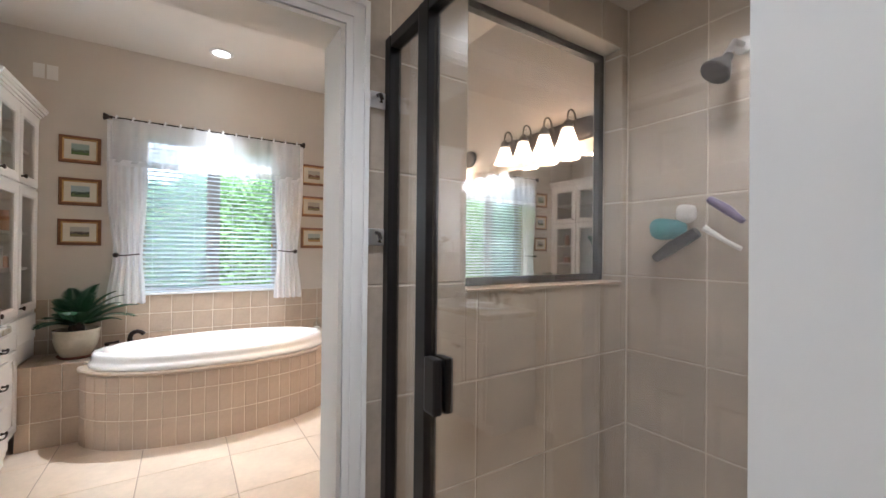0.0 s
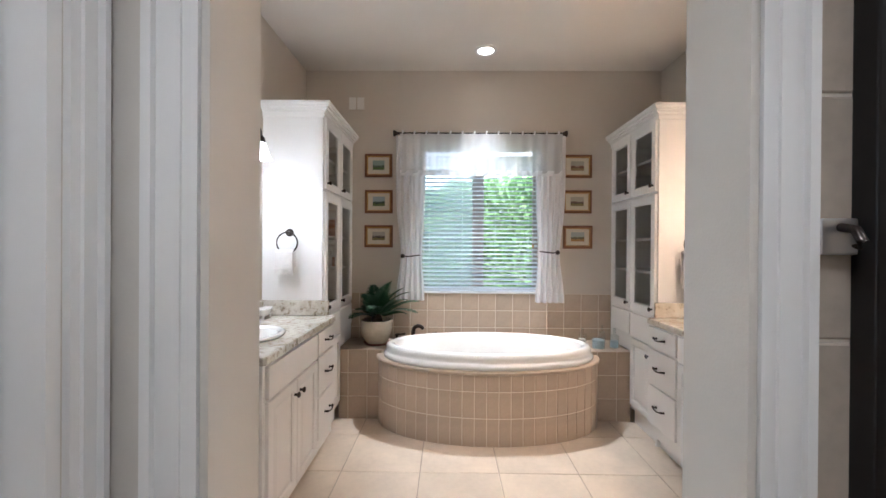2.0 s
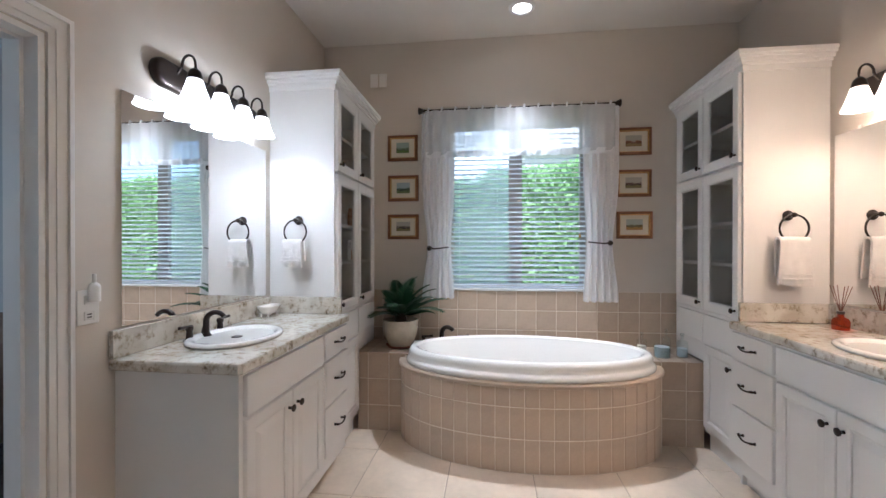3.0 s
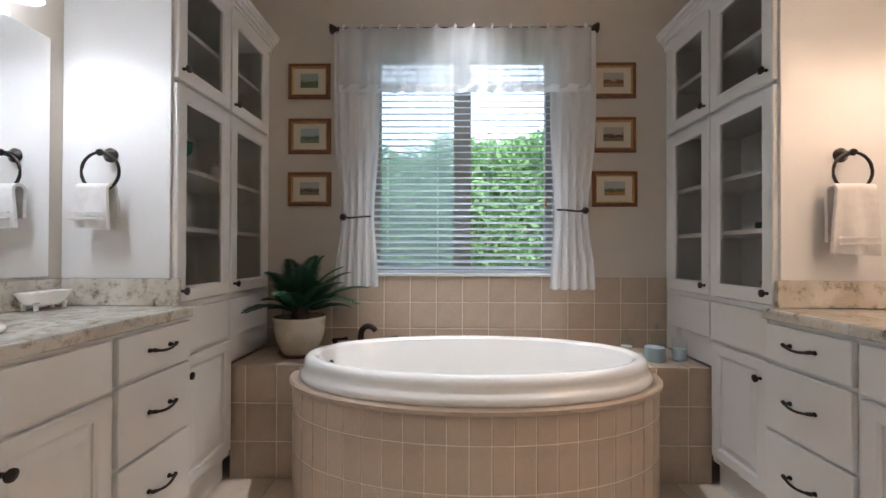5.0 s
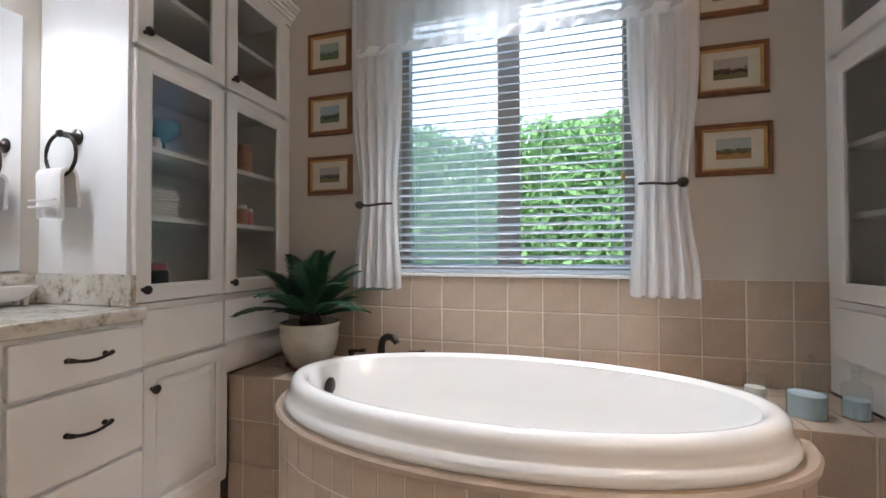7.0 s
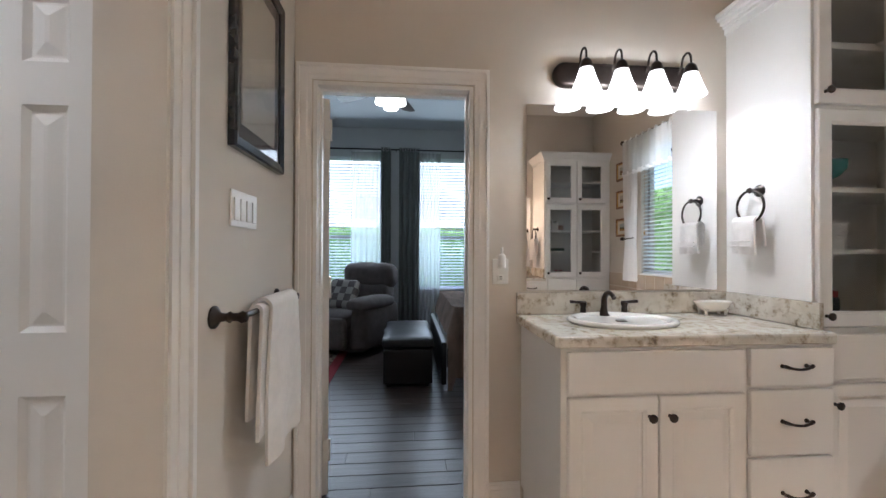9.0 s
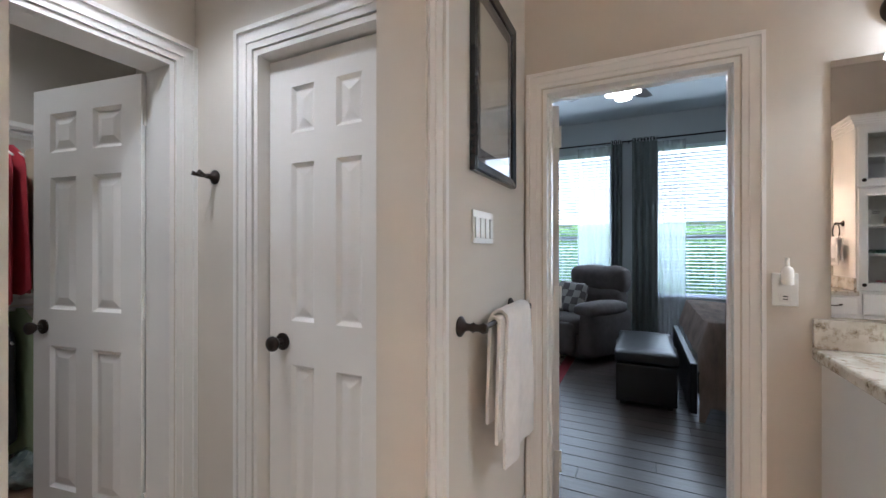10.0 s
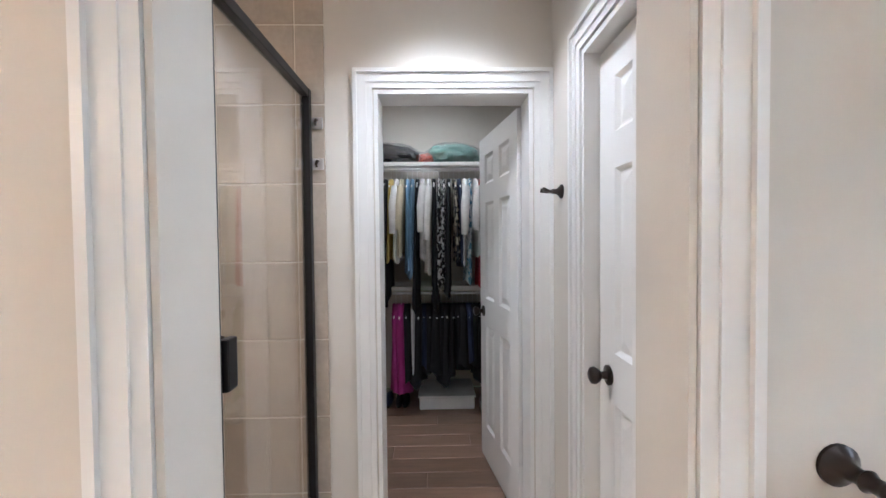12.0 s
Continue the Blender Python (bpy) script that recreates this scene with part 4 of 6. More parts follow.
def venetian_blind(axis, c, c0, c1, z0, z1, label, tilt, pitch=0.0415):
    """A blind of separate slats across c0 to c1 at the depth c."""
    mid = (c0 + c1) / 2
    base = (mid, c, z0) if axis == "x" else (c, mid, z0)
    bl = thing("venetian_blind", base, label, "blind", "blinds")
    me = slat_mesh("slat", c1 - c0, 0.044, axis)
    n = int((z1 - z0 - 0.09) / pitch)
    for i in range(n):
        o = new("slat", me)
        o.parent = bl
        o.location = (0, 0, 0.035 + i * pitch)
        o.rotation_euler = (radians(tilt + 1.5 * math.sin(i * 1.7)), 0, 0) if axis == "x" else (0, radians(tilt + 1.5 * math.sin(i * 1.7)), 0)
    def bx(p, q, lo_, hi_, w):
        return B(p, c - w, lo_, q, c + w, hi_, bevel=0.003) if axis == "x" else B(c - w, p, lo_, c + w, q, hi_, bevel=0.003)
    part("bottom_rail", bx(c0, c1, z0 + 0.002, z0 + 0.018, 0.020), M["blind"], bl)
    part("head_rail", bx(c0, c1, z1 - 0.045, z1 - 0.003, 0.024), M["blind"], bl)
    for k in range(4):
        u = c0 + (c1 - c0) * (0.08 + 0.28 * k)
        cd = bmesh.new()
        for w in (-0.021, 0.021):
            p = (u, c + w) if axis == "x" else (c + w, u)
            tube(cd, [(*p, z0 + 0.01), (*p, z1 - 0.04)], 0.0009, 5)
        part("ladder_cord", cd, M["blind"], bl)
    return bl


blind = venetian_blind("x", N + 0.035, a + 0.006, b - 0.006, lo + 0.007, hi, "white slatted blind, slats open", 20, 0.0385)
tas = tube(bmesh.new(), [(1.405, N + 0.004, 2.2), (1.405, N + 0.004, 1.42)], 0.0012, 5)
lathe(tas, [(0, 0.03), (0.006, 0.025), (0.010, 0.0), (0, -0.005)], (1.405, N + 0.004, 1.40), "z", 10)
part("pull_cord", tas, M["giltlip"], blind, "cord with a gold tassel")


def cloth(name, x0, x1, z0, z1, y, folds, depth, narrow=None, seed=1, nx=None, hem=0.0):
    """A hanging cloth in folds. narrow: (height, centre, part of the width) where a tie draws it in."""
    rnd = random.Random(seed)
    nx = nx or folds * 8
    nz = 26
    ph = [rnd.uniform(-0.5, 0.5) for _ in range(folds + 2)]
    bm = bmesh.new()
    grid = []
    for j in range(nz + 1):
        w = j / nz
        z = z1 + (z0 - z1) * w
        row = []
        for i in range(nx + 1):
            u = i / nx
            x = x0 + (x1 - x0) * u
            d = depth * (0.55 + 0.45 * w)
            if narrow:
                hz, cx, k = narrow
                f = math.exp(-((z - hz) / 0.30) ** 2) if z > hz else math.exp(-((z - hz) / 0.26) ** 2)
                x = x + (cx + (x - cx) * k - x) * f
                d *= 1 + 0.3 * f
            q = u * folds
            yy = y + d * math.sin(2 * math.pi * q + ph[int(q)] + 0.5 * w) + 0.3 * d * math.sin(5.3 * q + 3 * w)
            zz = z - (hem * abs(math.sin(math.pi * q)) if j == nz else 0)
            row.append(bm.verts.new((x, yy, zz)))
        grid.append(row)
    for r0, r1 in zip(grid, grid[1:]):
        for i in range(nx):
            bm.faces.new((r0[i], r0[i + 1], r1[i + 1], r1[i]))
    return bm


CY = N - 0.075
rod = thing("curtain_rod", (0.915, CY, 2.41), "dark bronze curtain rod with flared finials", "curtain rod")
part("rod", tube(bmesh.new(), [(0.20, CY, 2.41), (1.625, CY, 2.41)], 0.008, 12), M["bronze"], rod, "", 50)
for s, x in ((-1, 0.20), (1, 1.625)):
    part("finial", lathe(bmesh.new(), [(0.009, 0), (0.013, s * 0.01), (0.010, s * 0.02), (0.017, s * 0.03), (0.030, s * 0.055), (0.026, s * 0.06), (0, s * 0.062)], (x, CY, 2.41), "x", 16), M["bronze"], rod, "", 50)
    part("bracket", tube(bmesh.new(), [(x + s * -0.03, CY, 2.405), (x + s * -0.03, N - 0.001, 2.395)], 0.006, 8), M["bronze"], rod)
cur = thing("curtain", (0.27, CY, 2.0), "white cotton curtain tied back to the wall", "curtain", "bath curtains")
part("panel", cloth("panel", 0.165, 0.43, 0.925, 2.39, CY, 5, 0.016, (1.33, 0.33, 0.72), 3, hem=0.01), M["curtain"], cur, "", 60)
cur = thing("curtain", (1.56, CY, 2.0), "white cotton curtain tied back to the wall", "curtain", "bath curtains")
part("panel", cloth("panel", 1.41, 1.675, 0.915, 2.39, CY, 5, 0.016, (1.34, 1.51, 0.72), 4, hem=0.01), M["curtain"], cur, "", 60)
val = thing("valance", (0.915, CY - 0.02, 2.05), "sheer white tab-top valance with a pale hem", "valance")
part("cloth", cloth("cloth", 0.20, 1.635, 2.055, 2.40, CY - 0.028, 15, 0.010, None, 7, hem=0.004), M["sheer"], val, "", 60)
part("hem", cloth("hem", 0.20, 1.635, 2.030, 2.075, CY - 0.030, 15, 0.012, None, 7, hem=0.004), M["curtain"], val, "", 60)
for k in range(14):
    x = 0.225 + k * 0.1065
    part("tab", tube(bmesh.new(), [(x - 0.006, CY - 0.026, 2.39), (x, CY - 0.012, 2.425), (x + 0.004, CY + 0.010, 2.422), (x, CY + 0.014, 2.39)], 0.008, 6), M["curtain"], val)
for s, x, z in ((-1, 0.235, 1.315), (1, 1.595, 1.355)):
    hb = thing("curtain_holdback", (x, N, z), "dark bronze ball-ended curtain holdback", "holdback", "holdbacks")
    part("stem", tube(bmesh.new(), [(x, N - 0.001, z), (x, CY - 0.04, z)], 0.006, 8), M["bronze"], hb)
    part("knob", lathe(bmesh.new(), [(0, -0.022), (0.014, -0.018), (0.021, 0), (0.014, 0.018), (0, 0.022)], (x, CY - 0.055, z), "y", 16), M["bronze"], hb, "", 50)
    part("arm", tube(bmesh.new(), [(x, CY - 0.045, z), (x - s * 0.05, CY - 0.052, z - 0.004), (x - s * 0.11, CY - 0.045, z + 0.004), (x - s * 0.145, CY - 0.01, z + 0.008)], 0.0055, 8), M["bronze"], hb, "", 50)


# ---------------------------------------------------------------- pictures on the window wall
def scenery(name, sky, hill, field, dark, seed):
    """A small painted landscape: soft bands of sky, hill and field with brush marks."""
    m = bpy.data.materials.new(name)
    m.use_nodes = True
    t = m.node_tree
    p = t.nodes["Principled BSDF"]
    p.inputs["Roughness"].default_value = 0.6
    co = t.nodes.new("ShaderNodeTexCoord")
    sp = t.nodes.new("ShaderNodeSeparateXYZ")
    t.links.new(co.outputs["Generated"], sp.inputs[0])
    mp = t.nodes.new("ShaderNodeMapping")
    mp.inputs["Location"].default_value = (seed * 3.1, seed, seed * 1.7)
    mp.inputs["Scale"].default_value = (3, 1, 5)
    t.links.new(co.outputs["Generated"], mp.inputs[0])
    ns = t.nodes.new("ShaderNodeTexNoise")
    ns.inputs["Scale"].default_value, ns.inputs["Detail"].default_value = 1.6, 6
    t.links.new(mp.outputs[0], ns.inputs["Vector"])
    ad = t.nodes.new("ShaderNodeMath")
    ad.operation = "MULTIPLY_ADD"
    ad.inputs[1].default_value = 0.55
    t.links.new(ns.outputs["Fac"], ad.inputs[0])
    t.links.new(sp.outputs["Z"], ad.inputs[2])
    rp = t.nodes.new("ShaderNodeValToRGB")
    e = rp.color_ramp.elements
    e[0].position, e[0].color = 0.30, (*field, 1)
    e[1].position, e[1].color = 0.98, (*sky, 1)
    for pos, c in ((0.50, field), (0.58, dark), (0.72, hill), (0.80, sky)):
        k = e.new(pos)
        k.color = (*c, 1)
    t.links.new(ad.outputs[0], rp.inputs[0])
    t.links.new(rp.outputs[0], p.inputs["Base Color"])
    return m


ART = [scenery("green_meadow_painting", (0.30, 0.38, 0.34), (0.16, 0.22, 0.16), (0.10, 0.16, 0.05), (0.08, 0.11, 0.06), 1),
       scenery("tree_lane_painting", (0.34, 0.42, 0.46), (0.10, 0.16, 0.12), (0.12, 0.16, 0.07), (0.02, 0.04, 0.03), 2),
       scenery("dark_hill_painting", (0.42, 0.40, 0.36), (0.12, 0.10, 0.08), (0.20, 0.17, 0.08), (0.03, 0.03, 0.03), 3),
       scenery("red_cottage_painting", (0.40, 0.38, 0.32), (0.22, 0.10, 0.05), (0.26, 0.18, 0.08), (0.10, 0.04, 0.02), 4),
       scenery("village_painting", (0.44, 0.40, 0.34), (0.14, 0.08, 0.06), (0.20, 0.16, 0.07), (0.04, 0.03, 0.02), 5),
       scenery("autumn_field_painting", (0.38, 0.42, 0.40), (0.16, 0.16, 0.08), (0.36, 0.20, 0.06), (0.10, 0.08, 0.03), 6)]
ART_NAMES = ("green meadow", "tree-lined lane", "dark hills", "red cottage", "small village", "autumn field")


def framed(x0, z0, x1, z1, art, what):
    y = N
    f = thing("framed_picture", ((x0 + x1) / 2, y, (z0 + z1) / 2), "small gilt-framed " + what + " painting on the wall", "picture", "window wall pictures")
    fr = bmesh.new()
    rings = []
    for inset, d in ((0, 0.001), (0, 0.014), (0.005, 0.020), (0.012, 0.016), (0.020, 0.018), (0.026, 0.010), (0.028, 0.006)):
        rings.append([(x0 + inset, y - d, z0 + inset), (x1 - inset, y - d, z0 + inset), (x1 - inset, y - d, z1 - inset), (x0 + inset, y - d, z1 - inset)])
    part("frame", loft(fr, rings, cap=False), M["gilt"], f)
    fl = bmesh.new()
    loft(fl, [[(x0 + i, y - d, z0 + i), (x1 - i, y - d, z0 + i), (x1 - i, y - d, z1 - i), (x0 + i, y - d, z1 - i)] for i, d in ((0.021, 0.0185), (0.024, 0.0185), (0.030, 0.009))], cap=False)
    part("fillet", fl, M["giltlip"], f, "gold inner edge")
    part("mat", B(x0 + 0.028, y - 0.008, z0 + 0.028, x1 - 0.028, y - 0.003, z1 - 0.028), M["mat"], f)
    part("painting", B(x0 + 0.072, y - 0.0105, z0 + 0.066, x1 - 0.072, y - 0.0085, z1 - 0.060), art, f)
    return f


for k, (x0, z0, x1, z1) in enumerate(((-0.128, 2.03, 0.122, 2.24), (-0.126, 1.70, 0.128, 1.912), (-0.128, 1.39, 0.130, 1.592), (1.668, 2.03, 1.930, 2.24), (1.668, 1.71, 1.930, 1.918), (1.674, 1.39, 1.938, 1.598))):
    framed(x0, z0, x1, z1, ART[k], ART_NAMES[k])


# ---------------------------------------------------------------- things on the tub ledge
def cycad(x, y, z):
    p = thing("potted_cycad", (x, y, z), "dark green cycad palm in a glazed cream pot", "plant")
    part("saucer", lathe(bmesh.new(), [(0, 0), (0.095, 0), (0.112, 0.018), (0.108, 0.020), (0.09, 0.006), (0, 0.006)], (x, y, z), "z", 28), M["terracotta"], p, "terracotta saucer", 50)
    part("pot", lathe(bmesh.new(), [(0, 0.008), (0.080, 0.008), (0.098, 0.03), (0.122, 0.09), (0.132, 0.15), (0.130, 0.185), (0.136, 0.192), (0.136, 0.208), (0.124, 0.209), (0.118, 0.190), (0.117, 0.17), (0, 0.17)], (x, y, z), "z", 36), M["pot"], p, "glazed cream pot", 50)
    part("soil", lathe(bmesh.new(), [(0, 0.182), (0.05, 0.186), (0.116, 0.178)], (x, y, z), "z", 20, cap=False), M["soil"], p)
    part("trunk", lathe(bmesh.new(), [(0, 0.17), (0.045, 0.172), (0.050, 0.215), (0.030, 0.255), (0, 0.265)], (x, y, z), "z", 14), M["soil"], p, "short scaly trunk")
    rnd = random.Random(11)
    for k in range(30):
        az = k * 137.5 + rnd.uniform(-12, 12)
        rise = 86 - 2.1 * k + rnd.uniform(-5, 5)
        L = 0.335 + 0.004 * k + rnd.uniform(-0.02, 0.02)
        # keep fronds off the wall and the cabinet
        d = Vector((math.cos(radians(az)), math.sin(radians(az)), 0))
        if y + d.y * L * 0.9 > N - 0.03:
            L *= 0.62
        while x + d.x * L < LC + 0.10:
            L *= 0.92
        side = Vector((-d.y, d.x, 0))
        bm = bmesh.new()
        pts = []
        for i in range(11):
            t = i / 10
            a = radians(rise) - 0.85 * t * t
            prev = pts[-1] if pts else Vector((x, y, z + 0.225))
            pts.append(prev + (d * math.cos(a) + Vector((0, 0, math.sin(a)))) * (L / 10 if pts else 0.0))
        tube(bm, pts, 0.003, 5, [0.0035 - 0.0002 * i for i in range(11)])
        for i in range(44):
            t = 0.14 + 0.86 * (i // 2) / 22
            sgn = 1 if i % 2 else -1
            f = t * 10
            j = min(int(f), 9)
            c = pts[j].lerp(pts[j + 1], f - j)
            ax = (pts[j + 1] - pts[j]).normalized()
            up = ax.cross(side).normalized()
            ln = 0.088 * math.sin(math.pi * min(1, 0.22 + 0.78 * t)) + 0.018
            tip = c + (side * sgn * 0.80 + ax * 0.62 - up * 0.10) * ln
            midp = c.lerp(tip, 0.45) - up * 0.004
            hw = ax * 0.0085
            v = [bm.verts.new(q) for q in (c - hw * 0.5, c + hw * 0.5, midp + hw, tip, midp - hw)]
            bm.faces.new(v)
        part("frond", bm, M["leaf"], p)
    return p


cycad(0.025, 6.150, PLAT_Z)

tf = thing("tub_faucet", (0.34, 6.27, PLAT_Z), "dark bronze arched tub filler on the tiled ledge", "faucet")
sp = lathe(bmesh.new(), [(0, 0), (0.032, 0), (0.032, 0.008), (0.022, 0.02), (0.019, 0.05)], (0.33, 6.27, PLAT_Z), "z", 18)
pts = [(0.33, 6.27, PLAT_Z + 0.04)] + [(0.33 + (0.055 - 0.055 * math.cos(radians(q))) * 0.9, 6.27 - 0.3 * (0.055 - 0.055 * math.cos(radians(q))), PLAT_Z + 0.085 + 0.05 * math.sin(radians(q))) for q in range(0, 151, 15)]
tube(sp, pts, 0.017, 12, [0.019] + [0.0185 - 0.0003 * i for i in range(11)])
part("spout", sp, M["bronze"], tf, "", 50)
for hx, hy in ((0.19, 6.24), (0.47, 6.285)):
    h = lathe(bmesh.new(), [(0, 0), (0.028, 0), (0.028, 0.007), (0.016, 0.016), (0.013, 0.045), (0.018, 0.055), (0.016, 0.066), (0, 0.07)], (hx, hy, PLAT_Z), "z", 14)
    tube(h, [(hx - 0.01, hy, PLAT_Z + 0.062), (hx + 0.04, hy - 0.01, PLAT_Z + 0.066), (hx + 0.075, hy - 0.015, PLAT_Z + 0.072)], 0.006, 8, [0.008, 0.007, 0.010])
    part("handle", h, M["bronze"], tf, "", 50)

CLEAR = glass("pale_bottle_glass", (0.92, 0.95, 0.95), 0.0, 0.10)
WAX = material("white_candle_wax", (0.78, 0.74, 0.68), 0.6, 0, 0.05, 9, 0.02, 60)
BLUE = material("pale_blue_wax", (0.50, 0.60, 0.66), 0.45, 0, 0.08, 9, 0.02, 60)


def ledge_bottle(x, y, r, h, label, fill=None, neck=True):
    b = thing("glass_bottle", (x, y, PLAT_Z), label, "bottle", "ledge bottles")
    prof = [(0, 0.001), (r, 0.001), (r, h * 0.55), (r * 0.9, h * 0.64), (r * 0.3, h * 0.70), (r * 0.26, h * 0.86), (r * 0.36, h * 0.88), (0, h * 0.885)]
    part("body", lathe(bmesh.new(), prof, (x, y, PLAT_Z), "z", 20), CLEAR, b, "", 50)
    if fill:
        part("filling", lathe(bmesh.new(), [(0, 0.004), (r * 0.88, 0.004), (r * 0.88, h * 0.36), (0, h * 0.36)], (x, y, PLAT_Z), "z", 18), fill, b)
    part("stopper", lathe(bmesh.new(), [(0, h * 0.886), (r * 0.3, h * 0.89), (r * 0.42, h * 0.95), (r * 0.2, h), (0, h)], (x, y, PLAT_Z), "z", 14), CLEAR, b, "glass stopper", 50)


ledge_bottle(1.795, 6.17, 0.034, 0.15, "small clear bottle half full of white salts", WAX)
ledge_bottle(1.975, 6.20, 0.028, 0.17, "clear glass bottle with a stopper")
ledge_bottle(2.035, 6.09, 0.036, 0.165, "squat pale glass bottle with blue contents", BLUE)
can = thing("candle", (1.895, 6.07, PLAT_Z), "wide pale blue pillar candle in a glass cup", "candle")
part("wax", lathe(bmesh.new(), [(0, 0.003), (0.047, 0.003), (0.047, 0.072), (0.04, 0.068), (0, 0.067)], (1.895, 6.07, PLAT_Z), "z", 28), BLUE, can, "", 40)
part("cup", lathe(bmesh.new(), [(0, 0.0005), (0.051, 0.0005), (0.052, 0.082), (0.049, 0.082), (0.0485, 0.003), (0, 0.002)], (1.895, 6.07, PLAT_Z), "z", 28), CLEAR, can, "", 40)


# ---------------------------------------------------------------- towel rings, towel bar, hooks, plates
def draped(bm, y0, y1, x0, x1, ztop, zfront, zback, wob, seed):
    """A folded towel over a bar along x: front fall at y0, back fall at y1."""
    rnd = random.Random(seed)
    nx, ph = 18, rnd.uniform(0, 6)
    prof = [(y0, zfront + (ztop - zfront) * i / 9) for i in range(9)]
    for i in range(7):
        a = math.pi - math.pi * i / 6
        prof.append(((y0 + y1) / 2 + (y1 - y0) / 2 * math.cos(a), ztop + abs(y1 - y0) * 0.5 * math.sin(a)))
    prof += [(y1, ztop + (zback - ztop) * (i + 1) / 8) for i in range(8)]
    grid = []
    for k, (yy, zz) in enumerate(prof):
        f = min(1, abs(zz - ztop) / 0.25)
        row = []
        for i in range(nx + 1):
            u = i / nx
            xx = x0 + (x1 - x0) * u
            xx += (u - 0.5) * 0.02 * f
            row.append(bm.verts.new((xx, yy + wob * f * math.sin(u * 9 + ph + k * 0.06) * (1 if k < 12 else -1), zz - 0.012 * f * u)))
        grid.append(row)
    for r0, r1 in zip(grid, grid[1:]):
        for i in range(nx):
            bm.faces.new((r0[i], r0[i + 1], r1[i + 1], r1[i]))
    bmesh.ops.recalc_face_normals(bm, faces=bm.faces)
    bmesh.ops.solidify(bm, geom=bm.faces[:], thickness=0.010)
    return bm


def towel_ring(x, y, z, label, dx, half, drop):
    """A ring on a side panel that faces south, with a hand towel through it."""
    r = thing("towel_ring", (x, y, z), label, "towel ring", "towel rings")
    part("mount", lathe(bmesh.new(), [(0, -0.001), (0.028, -0.001), (0.028, -0.006), (0.018, -0.012), (0.011, -0.02), (0.010, -0.045), (0.014, -0.052), (0.010, -0.060), (0, -0.062)], (x, y, z), "y", 18), M["bronze"], r, "", 50)
    ring = tube(bmesh.new(), arc((x, y - 0.05, z - 0.072), 0.072, 90, 450, 36), 0.0055, 8)
    part("ring", ring, M["bronze"], r, "", 60)
    t = thing("hand_towel", (x, y - 0.05, z - 0.2), "small white terry hand towel through a ring", "towel", "hand towels")
    part("cloth", draped(bmesh.new(), y - 0.078, y - 0.026, x + dx - half, x + dx + half, z - 0.142, z - drop, z - drop + 0.04, 0.014, int(x * 10) + 5), M["towel"], t, "", 60)
    for zz in (0.030, 0.052):
        part("hem_band", B(x + dx - half - 0.004, y - 0.097, z - drop + zz, x + dx + half - 0.002, y - 0.085, z - drop + zz + 0.007, bevel=0.003), M["towel"], t, "woven hem band")


towel_ring(-0.478, 5.513, 1.49, "dark bronze towel ring on the linen cabinet side", -0.012, 0.060, 0.285)
towel_ring(2.335, 5.543, 1.497, "dark bronze towel ring under warm light", -0.01, 0.072, 0.375)

tb = thing("towel_bar", (-0.25, S, 1.03), "dark bronze towel bar on turned posts", "towel bar")
for x in (0.085, -0.43):
    part("post", lathe(bmesh.new(), [(0, 0.001), (0.031, 0.001), (0.031, 0.006), (0.022, 0.013), (0.013, 0.020), (0.011, 0.034), (0.016, 0.044), (0.011, 0.052), (0.012, 0.066), (0.017, 0.076), (0.012, 0.088), (0, 0.09)], (x, S, 1.03), "y", 20), M["bronze"], tb, "", 50)
part("bar", tube(bmesh.new(), [(0.085, S + 0.072, 1.03), (-0.43, S + 0.072, 1.03)], 0.009, 12), M["bronze"], tb, "", 50)
tw = thing("bath_towel", (-0.25, S + 0.07, 0.75), "white terry bath towel hung over a bar", "towel")
part("cloth", draped(bmesh.new(), S + 0.092, S + 0.050, -0.345, -0.025, 1.030, 0.66, 0.72, 0.008, 9), M["towel"], tw, "", 60)
part("fold", draped(bmesh.new(), S + 0.106, S + 0.040, -0.352, -0.070, 1.034, 0.565, 0.72, 0.010, 4), M["towel"], tw, "", 60)

hk = thing("robe_hook", (HALL_W, 2.38, 1.545), "dark bronze double robe hook on the hall wall", "hook")
part("plate", lathe(bmesh.new(), [(0, 0.001), (0.028, 0.001), (0.028, 0.006), (0.018, 0.014), (0.011, 0.022), (0.010, 0.04), (0, 0.042)], (HALL_W, 2.38, 1.545), "x", 18), M["bronze"], hk, "", 50)
for dy in (-0.022, 0.022):
    part("prong", tube(bmesh.new(), [(HALL_W + 0.034, 2.38, 1.545), (HALL_W + 0.055, 2.38 + dy * 0.6, 1.545), (HALL_W + 0.080, 2.38 + dy, 1.552)], 0.006, 8, [0.007, 0.006, 0.009]), M["bronze"], hk, "", 50)

sw = thing("light_switch", (-0.105, S, 1.335), "white plate with four rocker switches", "switch")
part("plate", B(-0.205, S + 0.001, 1.280, -0.006, S + 0.007, 1.390, bevel=0.003), M["plastic"], sw)
for k in range(4):
    x = -0.175 + k * 0.0465
    part("rocker", B(x - 0.016, S + 0.007, 1.298, x + 0.016, S + 0.012, 1.366, bevel=0.003), M["plastic"], sw)

